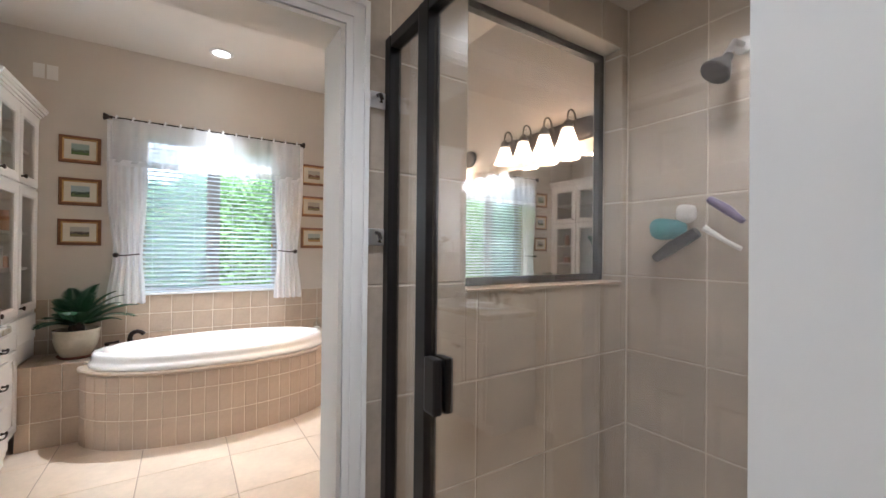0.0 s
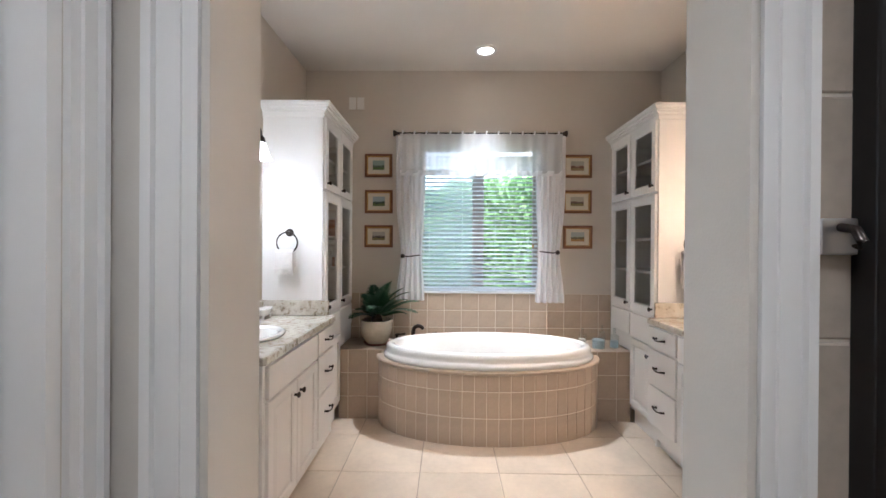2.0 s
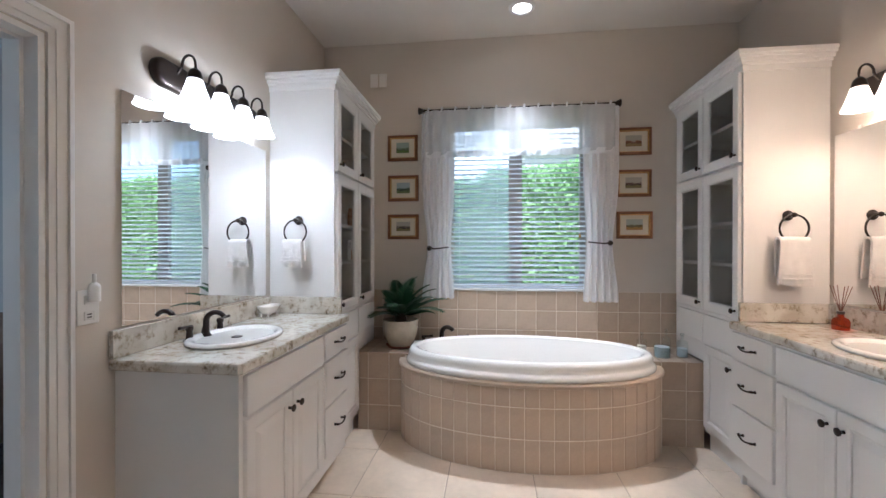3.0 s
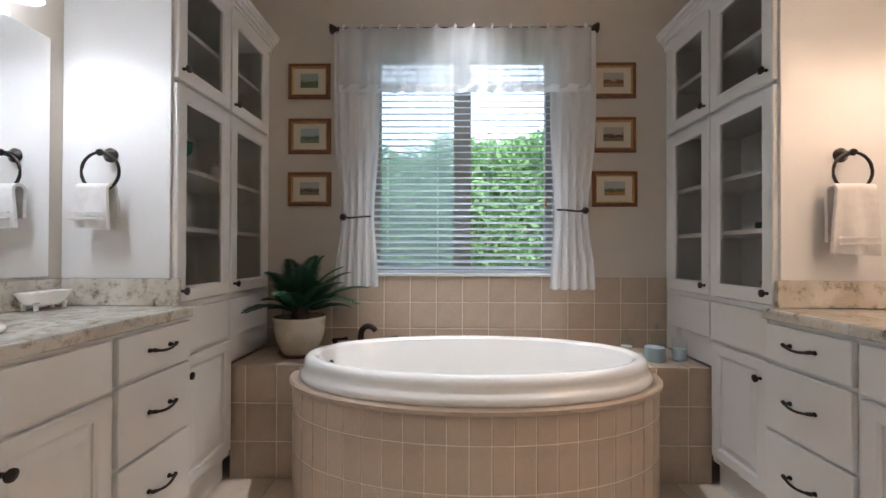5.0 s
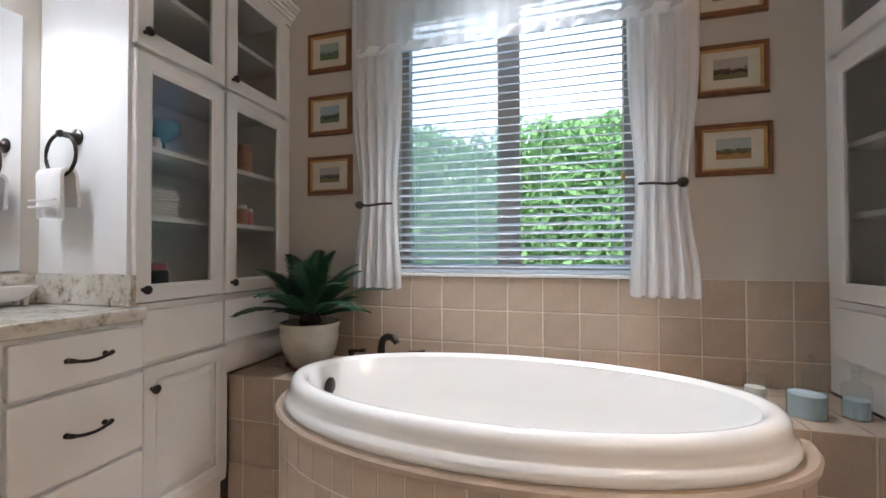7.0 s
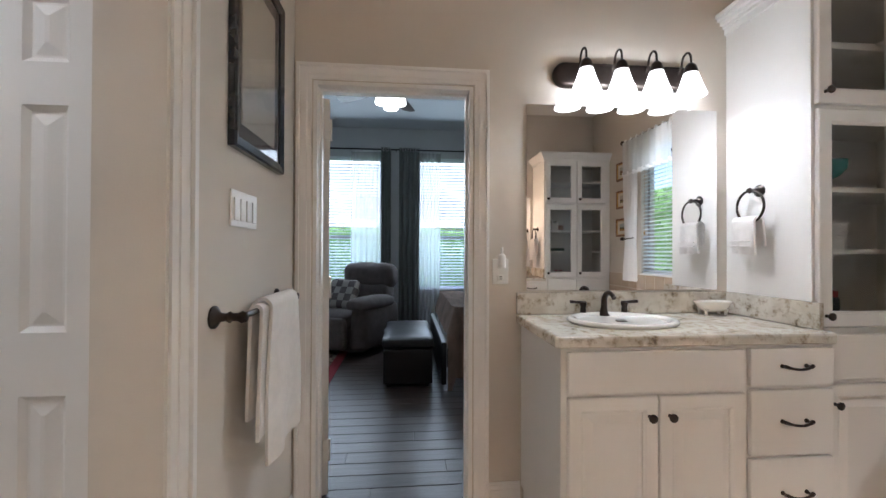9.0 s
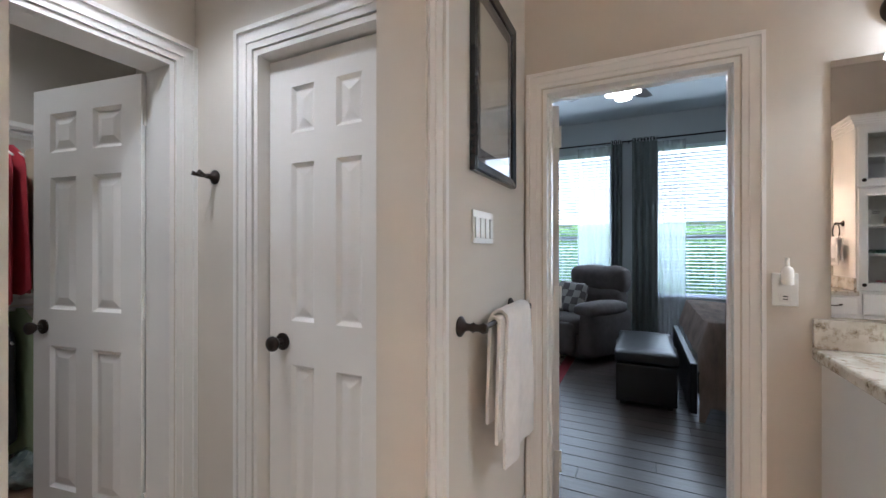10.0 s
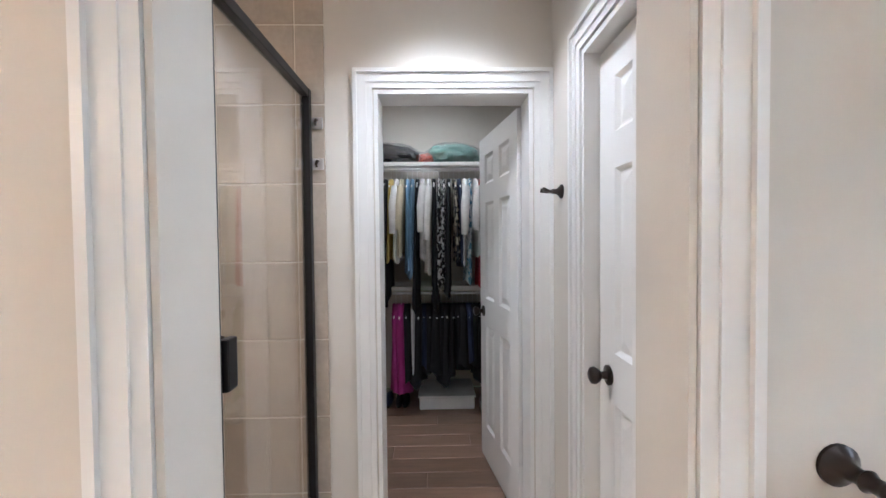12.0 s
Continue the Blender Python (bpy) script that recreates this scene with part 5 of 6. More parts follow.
ol = thing("outlet", (W, 4.360, 1.12), "white wall outlet with a plug-in night light", "outlet")
part("plate", B(W + 0.001, 4.320, 1.055, W + 0.007, 4.397, 1.175, bevel=0.003), M["plastic"], ol)
for z in (1.085, 1.14):
    part("socket", B(W + 0.007, 4.342, z - 0.015, W + 0.010, 4.375, z + 0.015, bevel=0.003), M["plastic"], ol)
for z in (1.08, 1.09):
    part("slot", B(W + 0.0101, 4.351, z - 0.002, W + 0.0106, 4.366, z + 0.002), M["blackmetal"], ol)
part("night_light", lathe(bmesh.new(), [(0, 0), (0.018, 0), (0.018, 0.05), (0.014, 0.06), (0.006, 0.065), (0.006, 0.095), (0, 0.096)], (W + 0.028, 4.360, 1.135), "z", 16), M["plastic"], ol, "", 50)

for x in (-0.245, -0.170):
    pl = thing("wall_plate", (x, N, 2.70), "small white blank wall plate near the ceiling", "wall plate", "wall plates")
    part("plate", B(x - 0.032, N - 0.007, 2.645, x + 0.032, N - 0.001, 2.755, bevel=0.003), M["plastic"], pl)
    part("screw", lathe(bmesh.new(), [(0, -0.007), (0.004, -0.007), (0.004, -0.0085), (0, -0.009)], (x, N, 2.70), "y", 8), M["chrome"], pl)

pic = thing("framed_print", (-0.22, S, 1.84), "tall dark-framed print under glass", "picture")
x0, x1, z0, z1 = -0.445, 0.008, 1.512, 2.17
loftr = [[(x0 + i, S + d, z0 + i), (x1 - i, S + d, z0 + i), (x1 - i, S + d, z1 - i), (x0 + i, S + d, z1 - i)] for i, d in ((0, 0.001), (0, 0.020), (0.006, 0.026), (0.034, 0.020), (0.040, 0.012))]
part("frame", loft(bmesh.new(), loftr, cap=False), material("black_blue_frame", (0.018, 0.020, 0.024), 0.22, 0, 0.1, 9, 0.02, 60, coat=0.4), pic)
part("mat", B(x0 + 0.036, S + 0.004, z0 + 0.036, x1 - 0.036, S + 0.008, z1 - 0.036), material("taupe_mat", (0.13, 0.11, 0.10), 0.8, 0, 0.08, 12, 0.02, 90), pic)
part("print", B(x0 + 0.075, S + 0.0085, z0 + 0.085, x1 - 0.075, S + 0.0105, z1 - 0.085), scenery("pale_sepia_print", (0.50, 0.46, 0.38), (0.46, 0.42, 0.34), (0.50, 0.46, 0.38), (0.40, 0.36, 0.30), 8), pic)
part("pane", B(x0 + 0.036, S + 0.013, z0 + 0.036, x1 - 0.036, S + 0.015, z1 - 0.036), M["glass"], pic).visible_shadow = False


# ---------------------------------------------------------------- ceiling fittings
def downlight(x, y, z):
    d = thing("recessed_light", (x, y, z), "round white recessed ceiling light, lit", "light", "recessed lights")
    part("trim_ring", lathe(bmesh.new(), [(0.062, -0.001), (0.092, -0.001), (0.088, -0.007), (0.066, -0.010), (0.062, -0.001)], (x, y, z), "z", 32, cap=False), M["trim"], d, "", 50)
    part("lens", lathe(bmesh.new(), [(0, -0.002), (0.062, -0.002)], (x, y, z), "z", 32, cap=False), M["lens"], d, "lit lens")


downlight(0.93, 5.98, CEIL)
downlight(0.62, 2.62, 2.47)
# assumed fitting for the added shower fill lamp
downlight(1.85, 2.72, 2.47)
downlight(0.75, 1.20, CEIL)
vent = thing("ceiling_vent", (1.30, 5.04, CEIL), "white slatted ceiling vent", "vent")
for nm, args in (("frame", (1.17, 4.90, CEIL - 0.010, 1.20, 5.18, CEIL - 0.001)), ("frame", (1.40, 4.90, CEIL - 0.010, 1.43, 5.18, CEIL - 0.001)), ("frame", (1.20, 4.90, CEIL - 0.010, 1.40, 4.93, CEIL - 0.001)), ("frame", (1.20, 5.15, CEIL - 0.010, 1.40, 5.18, CEIL - 0.001))):
    part(nm, B(*args, bevel=0.002), M["plastic"], vent)
part("backing", B(1.20, 4.93, CEIL - 0.003, 1.40, 5.15, CEIL - 0.001), M["vinyl"], vent)
for k in range(7):
    y = 4.945 + k * 0.031
    part("slat", loft(bmesh.new(), [[(xx, y, CEIL - 0.004), (xx, y + 0.016, CEIL - 0.010), (xx, y + 0.018, CEIL - 0.009), (xx, y + 0.003, CEIL - 0.003)] for xx in (1.201, 1.399)]), M["plastic"], vent)


# ---------------------------------------------------------------- small things on counters and shelves
sd = thing("soap_dish", (-0.60, 5.38, 0.911), "white claw-foot tub shaped soap dish", "soap dish")
prof = []
for zz, aa, bb in ((0.018, 0.050, 0.022), (0.03, 0.066, 0.030), (0.055, 0.082, 0.038), (0.062, 0.088, 0.043), (0.066, 0.088, 0.043), (0.064, 0.078, 0.034), (0.035, 0.060, 0.024)):
    prof.append([(-0.60 + bb * math.copysign(abs(math.cos(t)) ** 0.6, math.cos(t)), 5.38 + aa * math.copysign(abs(math.sin(t)) ** 0.6, math.sin(t)), 0.911 + zz) for t in [2 * math.pi * i / 32 for i in range(32)]])
part("bowl", loft(bmesh.new(), prof), M["china"], sd, "", 50)
for dx in (-0.022, 0.022):
    for dy in (-0.05, 0.05):
        part("foot", lathe(bmesh.new(), [(0, 0), (0.008, 0.002), (0.006, 0.012), (0.011, 0.028), (0, 0.03)], (-0.60 + dx, 5.38 + dy, 0.911), "z", 10), M["china"], sd, "", 50)

AMBER = glass("amber_bottle_glass", (0.75, 0.22, 0.08), 0.0, 0.08)
rdif = thing("reed_diffuser", (E - 0.10, 5.35, 0.911), "amber glass reed diffuser on the granite counter", "diffuser")
part("bottle", lathe(bmesh.new(), [(0, 0.001), (0.034, 0.001), (0.036, 0.04), (0.030, 0.055), (0.013, 0.065), (0.013, 0.085), (0, 0.085)], (E - 0.10, 5.35, 0.911), "z", 22), AMBER, rdif, "", 50)
part("cap", lathe(bmesh.new(), [(0.014, 0.078), (0.016, 0.080), (0.016, 0.092), (0.006, 0.093)], (E - 0.10, 5.35, 0.911), "z", 16), M["wood"], rdif)
for k in range(6):
    q = k * 1.05
    part("reed", tube(bmesh.new(), [(E - 0.10, 5.35, 0.99), (E - 0.10 + 0.035 * math.cos(q), 5.35 + 0.05 * math.sin(q), 1.13)], 0.0018, 5), M["terracotta"], rdif)

TINT = {}


def tint(name, c, rough=0.5):
    if name not in TINT:
        TINT[name] = material(name, c, rough, 0, 0.08, 12, 0.02, 80)
    return TINT[name]


def jar(x, y, z, r, h, col, lidcol, label):
    j = thing("jar", (x, y, z), label, "jar", "shelf jars")
    part("body", lathe(bmesh.new(), [(0, 0), (r, 0.001), (r, h * 0.74), (r * 0.8, h * 0.80)], (x, y, z), "z", 16), col, j, "", 50)
    part("lid", lathe(bmesh.new(), [(r * 0.78, h * 0.79), (r * 0.84, h * 0.80), (r * 0.84, h * 0.98), (0, h)], (x, y, z), "z", 16), lidcol, j, "", 50)


def carton(x, y, z, w, d, h, col, label, bars=None):
    c = thing("box", (x, y, z), label, "box", "shelf boxes")
    part("carton", B(x - w / 2, y - d / 2, z + 0.0005, x + w / 2, y + d / 2, z + h, bevel=0.002), col, c)
    if bars:
        s = 1 if x < 1 else -1
        for k in range(bars):
            part("print_bar", B(x + s * w / 2, y - d * 0.38, z + h * (0.82 - 0.10 * k), x + s * (w / 2 + 0.0012), y + d * (0.30 - 0.12 * k), z + h * (0.87 - 0.10 * k)), tint("dark_print", (0.05, 0.05, 0.06)), c)


SH1, SH2, SH3, SHB, SHT = 1.226, 1.479, 2.071, 0.911, 1.804
WH, RED, PINK, TAN, TEAL, NAVY = tint("white_card", (0.72, 0.71, 0.69)), tint("red_plastic", (0.35, 0.03, 0.03)), tint("pink_plastic", (0.55, 0.20, 0.26)), tint("tan_plastic", (0.45, 0.22, 0.14)), tint("teal_glass", (0.02, 0.16, 0.13), 0.1), tint("dark_plastic", (0.02, 0.02, 0.025))
# west cabinet
sb = thing("basket", (-0.40, 5.71, SH1), "white ribbed woven box basket on a shelf", "basket")
bm = bmesh.new()
for k in range(9):
    e = 0.002 * (k % 2)
    box(bm, -0.46 - e, 5.66 - e, SH1 + 0.0005 + k * 0.013, -0.34 + e, 5.78 + e, SH1 + 0.0125 + k * 0.013)
part("weave", bm, WH, sb)
gob = thing("goblet", (-0.38, 5.75, SH2), "teal glass goblet on a cabinet shelf", "goblet")
part("glass", lathe(bmesh.new(), [(0, 0), (0.03, 0.001), (0.006, 0.008), (0.006, 0.05), (0.03, 0.06), (0.055, 0.09), (0.058, 0.13), (0.054, 0.13), (0.05, 0.09), (0, 0.065)], (-0.38, 5.75, SH2), "z", 20), TEAL, gob, "", 50)
jar(-0.35, 5.69, SH2, 0.02, 0.05, WH, WH, "small white jar on a cabinet shelf")
jar(-0.41, 6.07, SH2, 0.03, 0.10, WH, M["chrome"], "white jar with a silver lid")
jar(-0.37, 6.17, SH2, 0.035, 0.15, TAN, TAN, "tan plastic lotion bottle on a shelf")
carton(-0.37, 6.05, SH1, 0.05, 0.07, 0.15, WH, "white carton with dark print", 3)
jar(-0.36, 6.14, SH1, 0.03, 0.10, TAN, WH, "tan jar with a pale lid")
jar(-0.38, 6.21, SH1, 0.025, 0.09, PINK, WH, "pink jar with a pale lid")
jar(-0.35, 5.71, SHB, 0.032, 0.14, NAVY, RED, "dark bottle with a red cap")
jar(-0.40, 5.64, SHB, 0.03, 0.10, NAVY, NAVY, "dark short plastic bottle on the shelf")
carton(-0.36, 5.79, SHB, 0.06, 0.05, 0.035, WH, "low white paper carton on the cabinet floor")
carton(-0.39, 5.845, SHB, 0.10, 0.035, 0.02, NAVY, "flat dark plastic case on the cabinet floor")
carton(-0.36, 6.11, SHB, 0.06, 0.16, 0.025, tint("brown_case", (0.10, 0.03, 0.02)), "flat brown case on the cabinet floor")
for y, zb in ((5.70, SHT), (6.13, SHT)):
    bw = thing("bowl", (-0.39, y, zb), "small dark bowl on a cabinet shelf", "bowl", "shelf bowls")
    part("dish", lathe(bmesh.new(), [(0, 0), (0.03, 0.001), (0.06, 0.03), (0.065, 0.05), (0.060, 0.05), (0.05, 0.028), (0, 0.012)], (-0.39, y, zb), "z", 20), NAVY if y < 5.95 else TAN, bw, "", 50)
jar(-0.40, 5.68, SH3, 0.035, 0.09, TAN, M["giltlip"], "round tan jar on the top shelf")
jar(-0.40, 6.10, SH3, 0.025, 0.06, WH, WH, "small white jar on the top shelf")
# east cabinet
carton(2.30, 5.74, SH2, 0.06, 0.08, 0.13, WH, "white carton with dark print", 2)
carton(2.36, 5.84, SH2, 0.06, 0.06, 0.07, tint("pink_card", (0.50, 0.34, 0.30)), "small pink paper carton on a shelf")
carton(2.30, 5.78, SH1, 0.12, 0.13, 0.035, tint("green_cloth", (0.012, 0.06, 0.035)), "folded dark green cloth on a shelf")
jar(2.27, 5.64, SH1, 0.022, 0.11, tint("clear_blue", (0.30, 0.42, 0.46)), WH, "pale blue plastic spray bottle on a shelf")
jar(2.33, 5.62, SH1, 0.03, 0.10, WH, WH, "white plastic bottle on a cabinet shelf")
jar(2.25, 5.80, SHB, 0.024, 0.085, WH, PINK, "small white jar with a pink lid")
jar(2.25, 5.745, SHB, 0.024, 0.085, WH, PINK, "small white jar with a pink lid")
carton(2.29, 5.66, SHB, 0.10, 0.08, 0.075, WH, "white carton with a dark lid")


# ---------------------------------------------------------------- closet
RODZ1, RODZ2, RODY = 1.93, 0.93, 0.72
for z in (RODZ1 + 0.045, RODZ2 + 0.045):
    sh = thing("wire_shelf", (0.65, 0.5, z), "white wire closet shelf with a hanging rod", "shelf", "closet shelves")
    for k in range(13):
        part("wire", tube(bmesh.new(), [(CL_W + 0.002, 0.31 + k * 0.0345, z), (CL_E - 0.002, 0.31 + k * 0.0345, z)], 0.003, 5), M["plastic"], sh)
    part("lip", B(CL_W + 0.002, 0.735, z - 0.025, CL_E - 0.002, 0.742, z + 0.004), M["plastic"], sh)
    part("rod", tube(bmesh.new(), [(CL_W + 0.002, RODY, z - 0.05), (CL_E - 0.002, RODY, z - 0.05)], 0.012, 10), M["chrome"], sh, "metal hanging rod", 50)
    for x in (-0.1, 0.62, 1.34):
        part("bracket", tube(bmesh.new(), [(x, 0.735, z - 0.006), (x, 0.303, z - 0.30)], 0.005, 6), M["plastic"], sh)


def garment(x, zrod, length, width, col, label, yaw, sleeves=False, seed=0, hanger=None, full=1.0):
    """A garment on a hanger, edge on to the rod."""
    rnd = random.Random(seed)
    g = thing("hanging_garment", (x, RODY, zrod), label, "clothes", "hanging clothes")
    hg = bmesh.new()
    tube(hg, [(x, RODY, zrod - 0.09)] + [(x, RODY + 0.018 * math.sin(radians(q)), zrod - 0.010 + 0.022 * -math.cos(radians(q))) for q in range(0, 271, 45)], 0.003, 5)
    w = width / 2
    tube(hg, [(x, RODY - w, zrod - 0.17), (x, RODY - 0.03, zrod - 0.10), (x, RODY + 0.03, zrod - 0.10), (x, RODY + w, zrod - 0.17)], 0.006, 6)
    part("hanger", hg, hanger or M["plastic"], g)
    bm = bmesh.new()
    grid = []
    nz, nn = 12, 22
    ph = rnd.uniform(0, 6)
    for j in range(nz + 1):
        t = j / nz
        z = zrod - 0.09 - t * length
        ww = w * (0.25 + 0.75 * min(1, t / 0.10)) * (1 + 0.12 * t)
        th = (0.016 + 0.012 * t) * full
        ring = []
        for i in range(nn):
            a = 2 * math.pi * i / nn
            fold = 1 + 0.42 * t * math.sin(5 * a + ph + 2 * t)
            ring.append((x + th * math.sin(a) * fold + 0.02 * t * math.sin(ph), RODY + ww * math.cos(a), z - 0.02 * t * math.sin(3 * a + ph)))
        grid.append(ring)
    loft(bm, grid)
    part("cloth", bm, col, g, "", 60)
    if sleeves:
        for s in (-1, 1):
            sl = tube(bmesh.new(), [(x, RODY + s * (w - 0.02), zrod - 0.17), (x + 0.012, RODY + s * (w + 0.035), zrod - 0.32), (x + 0.016, RODY + s * (w + 0.03), zrod - 0.17 - length * 0.55)], 0.03, 8, [0.028, 0.034, 0.026])
            part("sleeve", sl, col, g, "", 60)


def patterned(name, base, spot, scale):
    m = material(name, base, 0.9, 0, 0.1, 12, 0.2, 160)
    t = m.node_tree
    co = t.nodes.new("ShaderNodeTexCoord")
    v = t.nodes.new("ShaderNodeTexNoise")
    v.inputs["Scale"].default_value, v.inputs["Detail"].default_value = scale, 1
    rp = t.nodes.new("ShaderNodeValToRGB")
    rp.color_ramp.interpolation = "CONSTANT"
    e = rp.color_ramp.elements
    e[0].color, e[1].position, e[1].color = (*base, 1), 0.53, (*spot, 1)
    t.links.new(co.outputs["Object"], v.inputs["Vector"])
    t.links.new(v.outputs["Fac"], rp.inputs[0])
    t.links.new(rp.outputs[0], t.nodes["Principled BSDF"].inputs["Base Color"])
    return m


CLOTH = {n: material(n + "_cloth", c, 0.92, 0, 0.15, 14, 0.25, 200) for n, c in (("grey", (0.34, 0.34, 0.35)), ("black", (0.010, 0.010, 0.012)), ("cream", (0.62, 0.55, 0.40)), ("blue", (0.22, 0.36, 0.52)), ("white", (0.72, 0.71, 0.69)), ("red", (0.45, 0.04, 0.06)), ("magenta", (0.36, 0.03, 0.20)), ("navy", (0.02, 0.03, 0.07)), ("green", (0.34, 0.42, 0.25)), ("yellow", (0.60, 0.45, 0.14)))}
CLOTH["monochrome print"] = patterned("black_white_print", (0.012, 0.012, 0.014), (0.62, 0.61, 0.58), 34)
CLOTH["dark floral"] = patterned("dark_floral_print", (0.012, 0.012, 0.016), (0.50, 0.42, 0.30), 26)
CLOTH["blue floral"] = patterned("blue_floral_print", (0.55, 0.60, 0.62), (0.08, 0.22, 0.34), 26)
rnd = random.Random(5)
UPPER = ("red", "red", "white", "blue floral", "white", "navy", "dark floral", "black", "monochrome print", "monochrome print", "black", "white", "white", "black", "blue", "blue", "cream", "white", "yellow", "black", "black", "navy", "grey", "grey", "white", "black", "navy", "grey", "black")
x = 0.24
for k, n in enumerate(UPPER):
    garment(x, RODZ1, (0.78 if n in ("red", "blue floral", "monochrome print", "blue") else 0.95 if n in ("black", "grey") else 0.66) + rnd.uniform(-0.06, 0.08), 0.36 + rnd.uniform(0, 0.06), CLOTH[n], n + " garment on a pale plastic hanger", 0, n in ("white", "grey", "cream"), k)
    x += 0.042 + rnd.uniform(-0.004, 0.006)
x = -0.02
for k, n in enumerate(("cream", "white", "white", "cream")):
    garment(x, RODZ1, 0.80, 0.40, CLOTH[n], n + " blouse on a pale plastic hanger", 0, True, 60 + k)
    x += 0.055
x = 0.28
for k, n in enumerate(("black", "black", "black", "navy", "black", "black", "black", "black", "black", "black", "black", "navy", "black", "white", "black", "magenta", "magenta")):
    garment(x, RODZ2, (0.66 if n == "magenta" else 0.58 if n == "white" else 0.54) + rnd.uniform(-0.13, 0.06), 0.42 + rnd.uniform(-0.08, 0.02), CLOTH[n], n + " trousers folded on a plastic hanger", 0, False, 90 + k, None, rnd.uniform(1.2, 2.6))
    x += 0.044 + rnd.uniform(-0.008, 0.010)
garment(0.20, 1.02, 0.80, 0.46, CLOTH["green"], "long pale green gown on a hanger", 0, False, 130)


def plastic_bag(x, y, z, sx, sy, sz, col, label, seed):
    b = thing("bagged_bedding", (x, y, z), label, "bag", "bagged bedding")
    bm = bmesh.new()
    bmesh.ops.create_icosphere(bm, subdivisions=4, radius=1)
    for v in bm.verts:
        n = noise.noise(v.co * 2.2 + Vector((seed, 0, 0))) * 0.22 + noise.noise(v.co * 6 + Vector((0, seed, 0))) * 0.07
        c = v.co * (1 + n)
        v.co = (x + sx * math.copysign(min(abs(c.x), 1) ** 0.8, c.x), y + sy * c.y, z + sz * max(c.z, -0.75) + sz * 0.75)
    part("filling", bm, col, b, "", 40)
    bm = bmesh.new()
    bmesh.ops.create_icosphere(bm, subdivisions=4, radius=1)
    for v in bm.verts:
        n = noise.noise(v.co * 3 + Vector((seed, 4, 0))) * 0.20 + noise.noise(v.co * 9 + Vector((2, seed, 0))) * 0.09
        c = v.co * (1.1 + n)
        v.co = (x + sx * 1.04 * c.x, y + sy * c.y, z + sz * max(c.z, -0.78) + sz * 0.79)
    part("wrap", bm, glass("clear_plastic_wrap", (0.90, 0.92, 0.94), 0.10, 0.45), b, "crinkled clear plastic", 30)


ST = RODZ1 + 0.0485
plastic_bag(1.05, 0.55, ST, 0.26, 0.15, 0.10, CLOTH["black"], "black bedding in a clear plastic bag", 1)
plastic_bag(0.50, 0.55, ST, 0.22, 0.15, 0.10, tint("mint_cloth", (0.26, 0.42, 0.37), 0.9), "mint green bedding in a clear plastic bag", 3)
plastic_bag(0.72, 0.58, ST, 0.07, 0.08, 0.055, tint("coral_cloth", (0.65, 0.16, 0.12), 0.9), "coral cloth in a clear plastic bag", 5)
bin_ = thing("storage_bin", (0.55, 0.60, 0), "low white plastic storage bin under the clothes", "bin")
part("tub", B(0.36, 0.42, 0.001, 0.80, 0.80, 0.10, bevel=0.012), WH, bin_)
part("lid", B(0.35, 0.41, 0.101, 0.81, 0.81, 0.115, bevel=0.008), WH, bin_)
plastic_bag(0.22, 0.92, 0.0, 0.10, 0.10, 0.10, tint("grey_mint", (0.30, 0.38, 0.36), 0.9), "crumpled clear bag on the closet floor", 8)
for k, (sx, col) in enumerate(((0.92, "black"), (1.06, "navy"), (1.20, "black"), (1.32, "magenta"))):
    for d in (0, 0.085):
        shoe = thing("shoe", (sx + d * 0.6, 0.62, 0), col + " low shoe on the closet floor", "shoe", "closet shoes")
        part("sole", lathe(bmesh.new(), [(0, 0.001), (0.13, 0.001), (0.13, 0.016), (0, 0.017)], (sx + d * 0.6, 0.62, 0), "z", 20, 0.26, 1.0), M["black"], shoe)
        part("upper", lathe(bmesh.new(), [(0.124, 0.017), (0.125, 0.03), (0.10, 0.055), (0.05, 0.068), (0, 0.07)], (sx + d * 0.6, 0.62, 0), "z", 20, 0.25, 1.0), CLOTH[col], shoe, "", 60)


# ---------------------------------------------------------------- bedroom
for i, (p, q) in enumerate(BWIN):
    w = thing("window_%d" % (i + 2), (BW - 0.08, (p + q) / 2, 0.66), "white-framed bedroom window behind a blind", "window")
    w["kind"] = "structure"
    for nm, args in (("window_frame", (BW - 0.11, p, 0.66, BW - 0.06, p + 0.045, 2.58)), ("window_frame", (BW - 0.11, q - 0.045, 0.66, BW - 0.06, q, 2.58)), ("window_frame", (BW - 0.11, p + 0.045, 0.66, BW - 0.06, q - 0.045, 0.70)), ("window_frame", (BW - 0.11, p + 0.045, 2.54, BW - 0.06, q - 0.045, 2.58)), ("meeting_rail", (BW - 0.105, p + 0.045, 1.40, BW - 0.065, q - 0.045, 1.45))):
        part(nm, B(*args, bevel=0.002), M["vinyl"], w)
    part("pane", B(BW - 0.087, p + 0.045, 0.70, BW - 0.083, q - 0.045, 2.54), M["glass"], w).visible_shadow = False
    part("window_sill", B(BW - 0.059, p + 0.001, 0.652, BW + 0.02, q - 0.001, 0.668, bevel=0.003), M["trim"], w)
    venetian_blind("y", BW - 0.025, p + 0.006, q - 0.006, 0.67, 2.58, "white slatted bedroom blind, slats open", -12, 0.043)
brod = thing("curtain_rod", (BW + 0.09, 3.7, 2.67), "black bedroom curtain rod", "curtain rod")
part("rod", tube(bmesh.new(), [(BW + 0.09, 2.2, 2.67), (BW + 0.09, 5.3, 2.67)], 0.010, 10), M["blackmetal"], brod, "", 50)
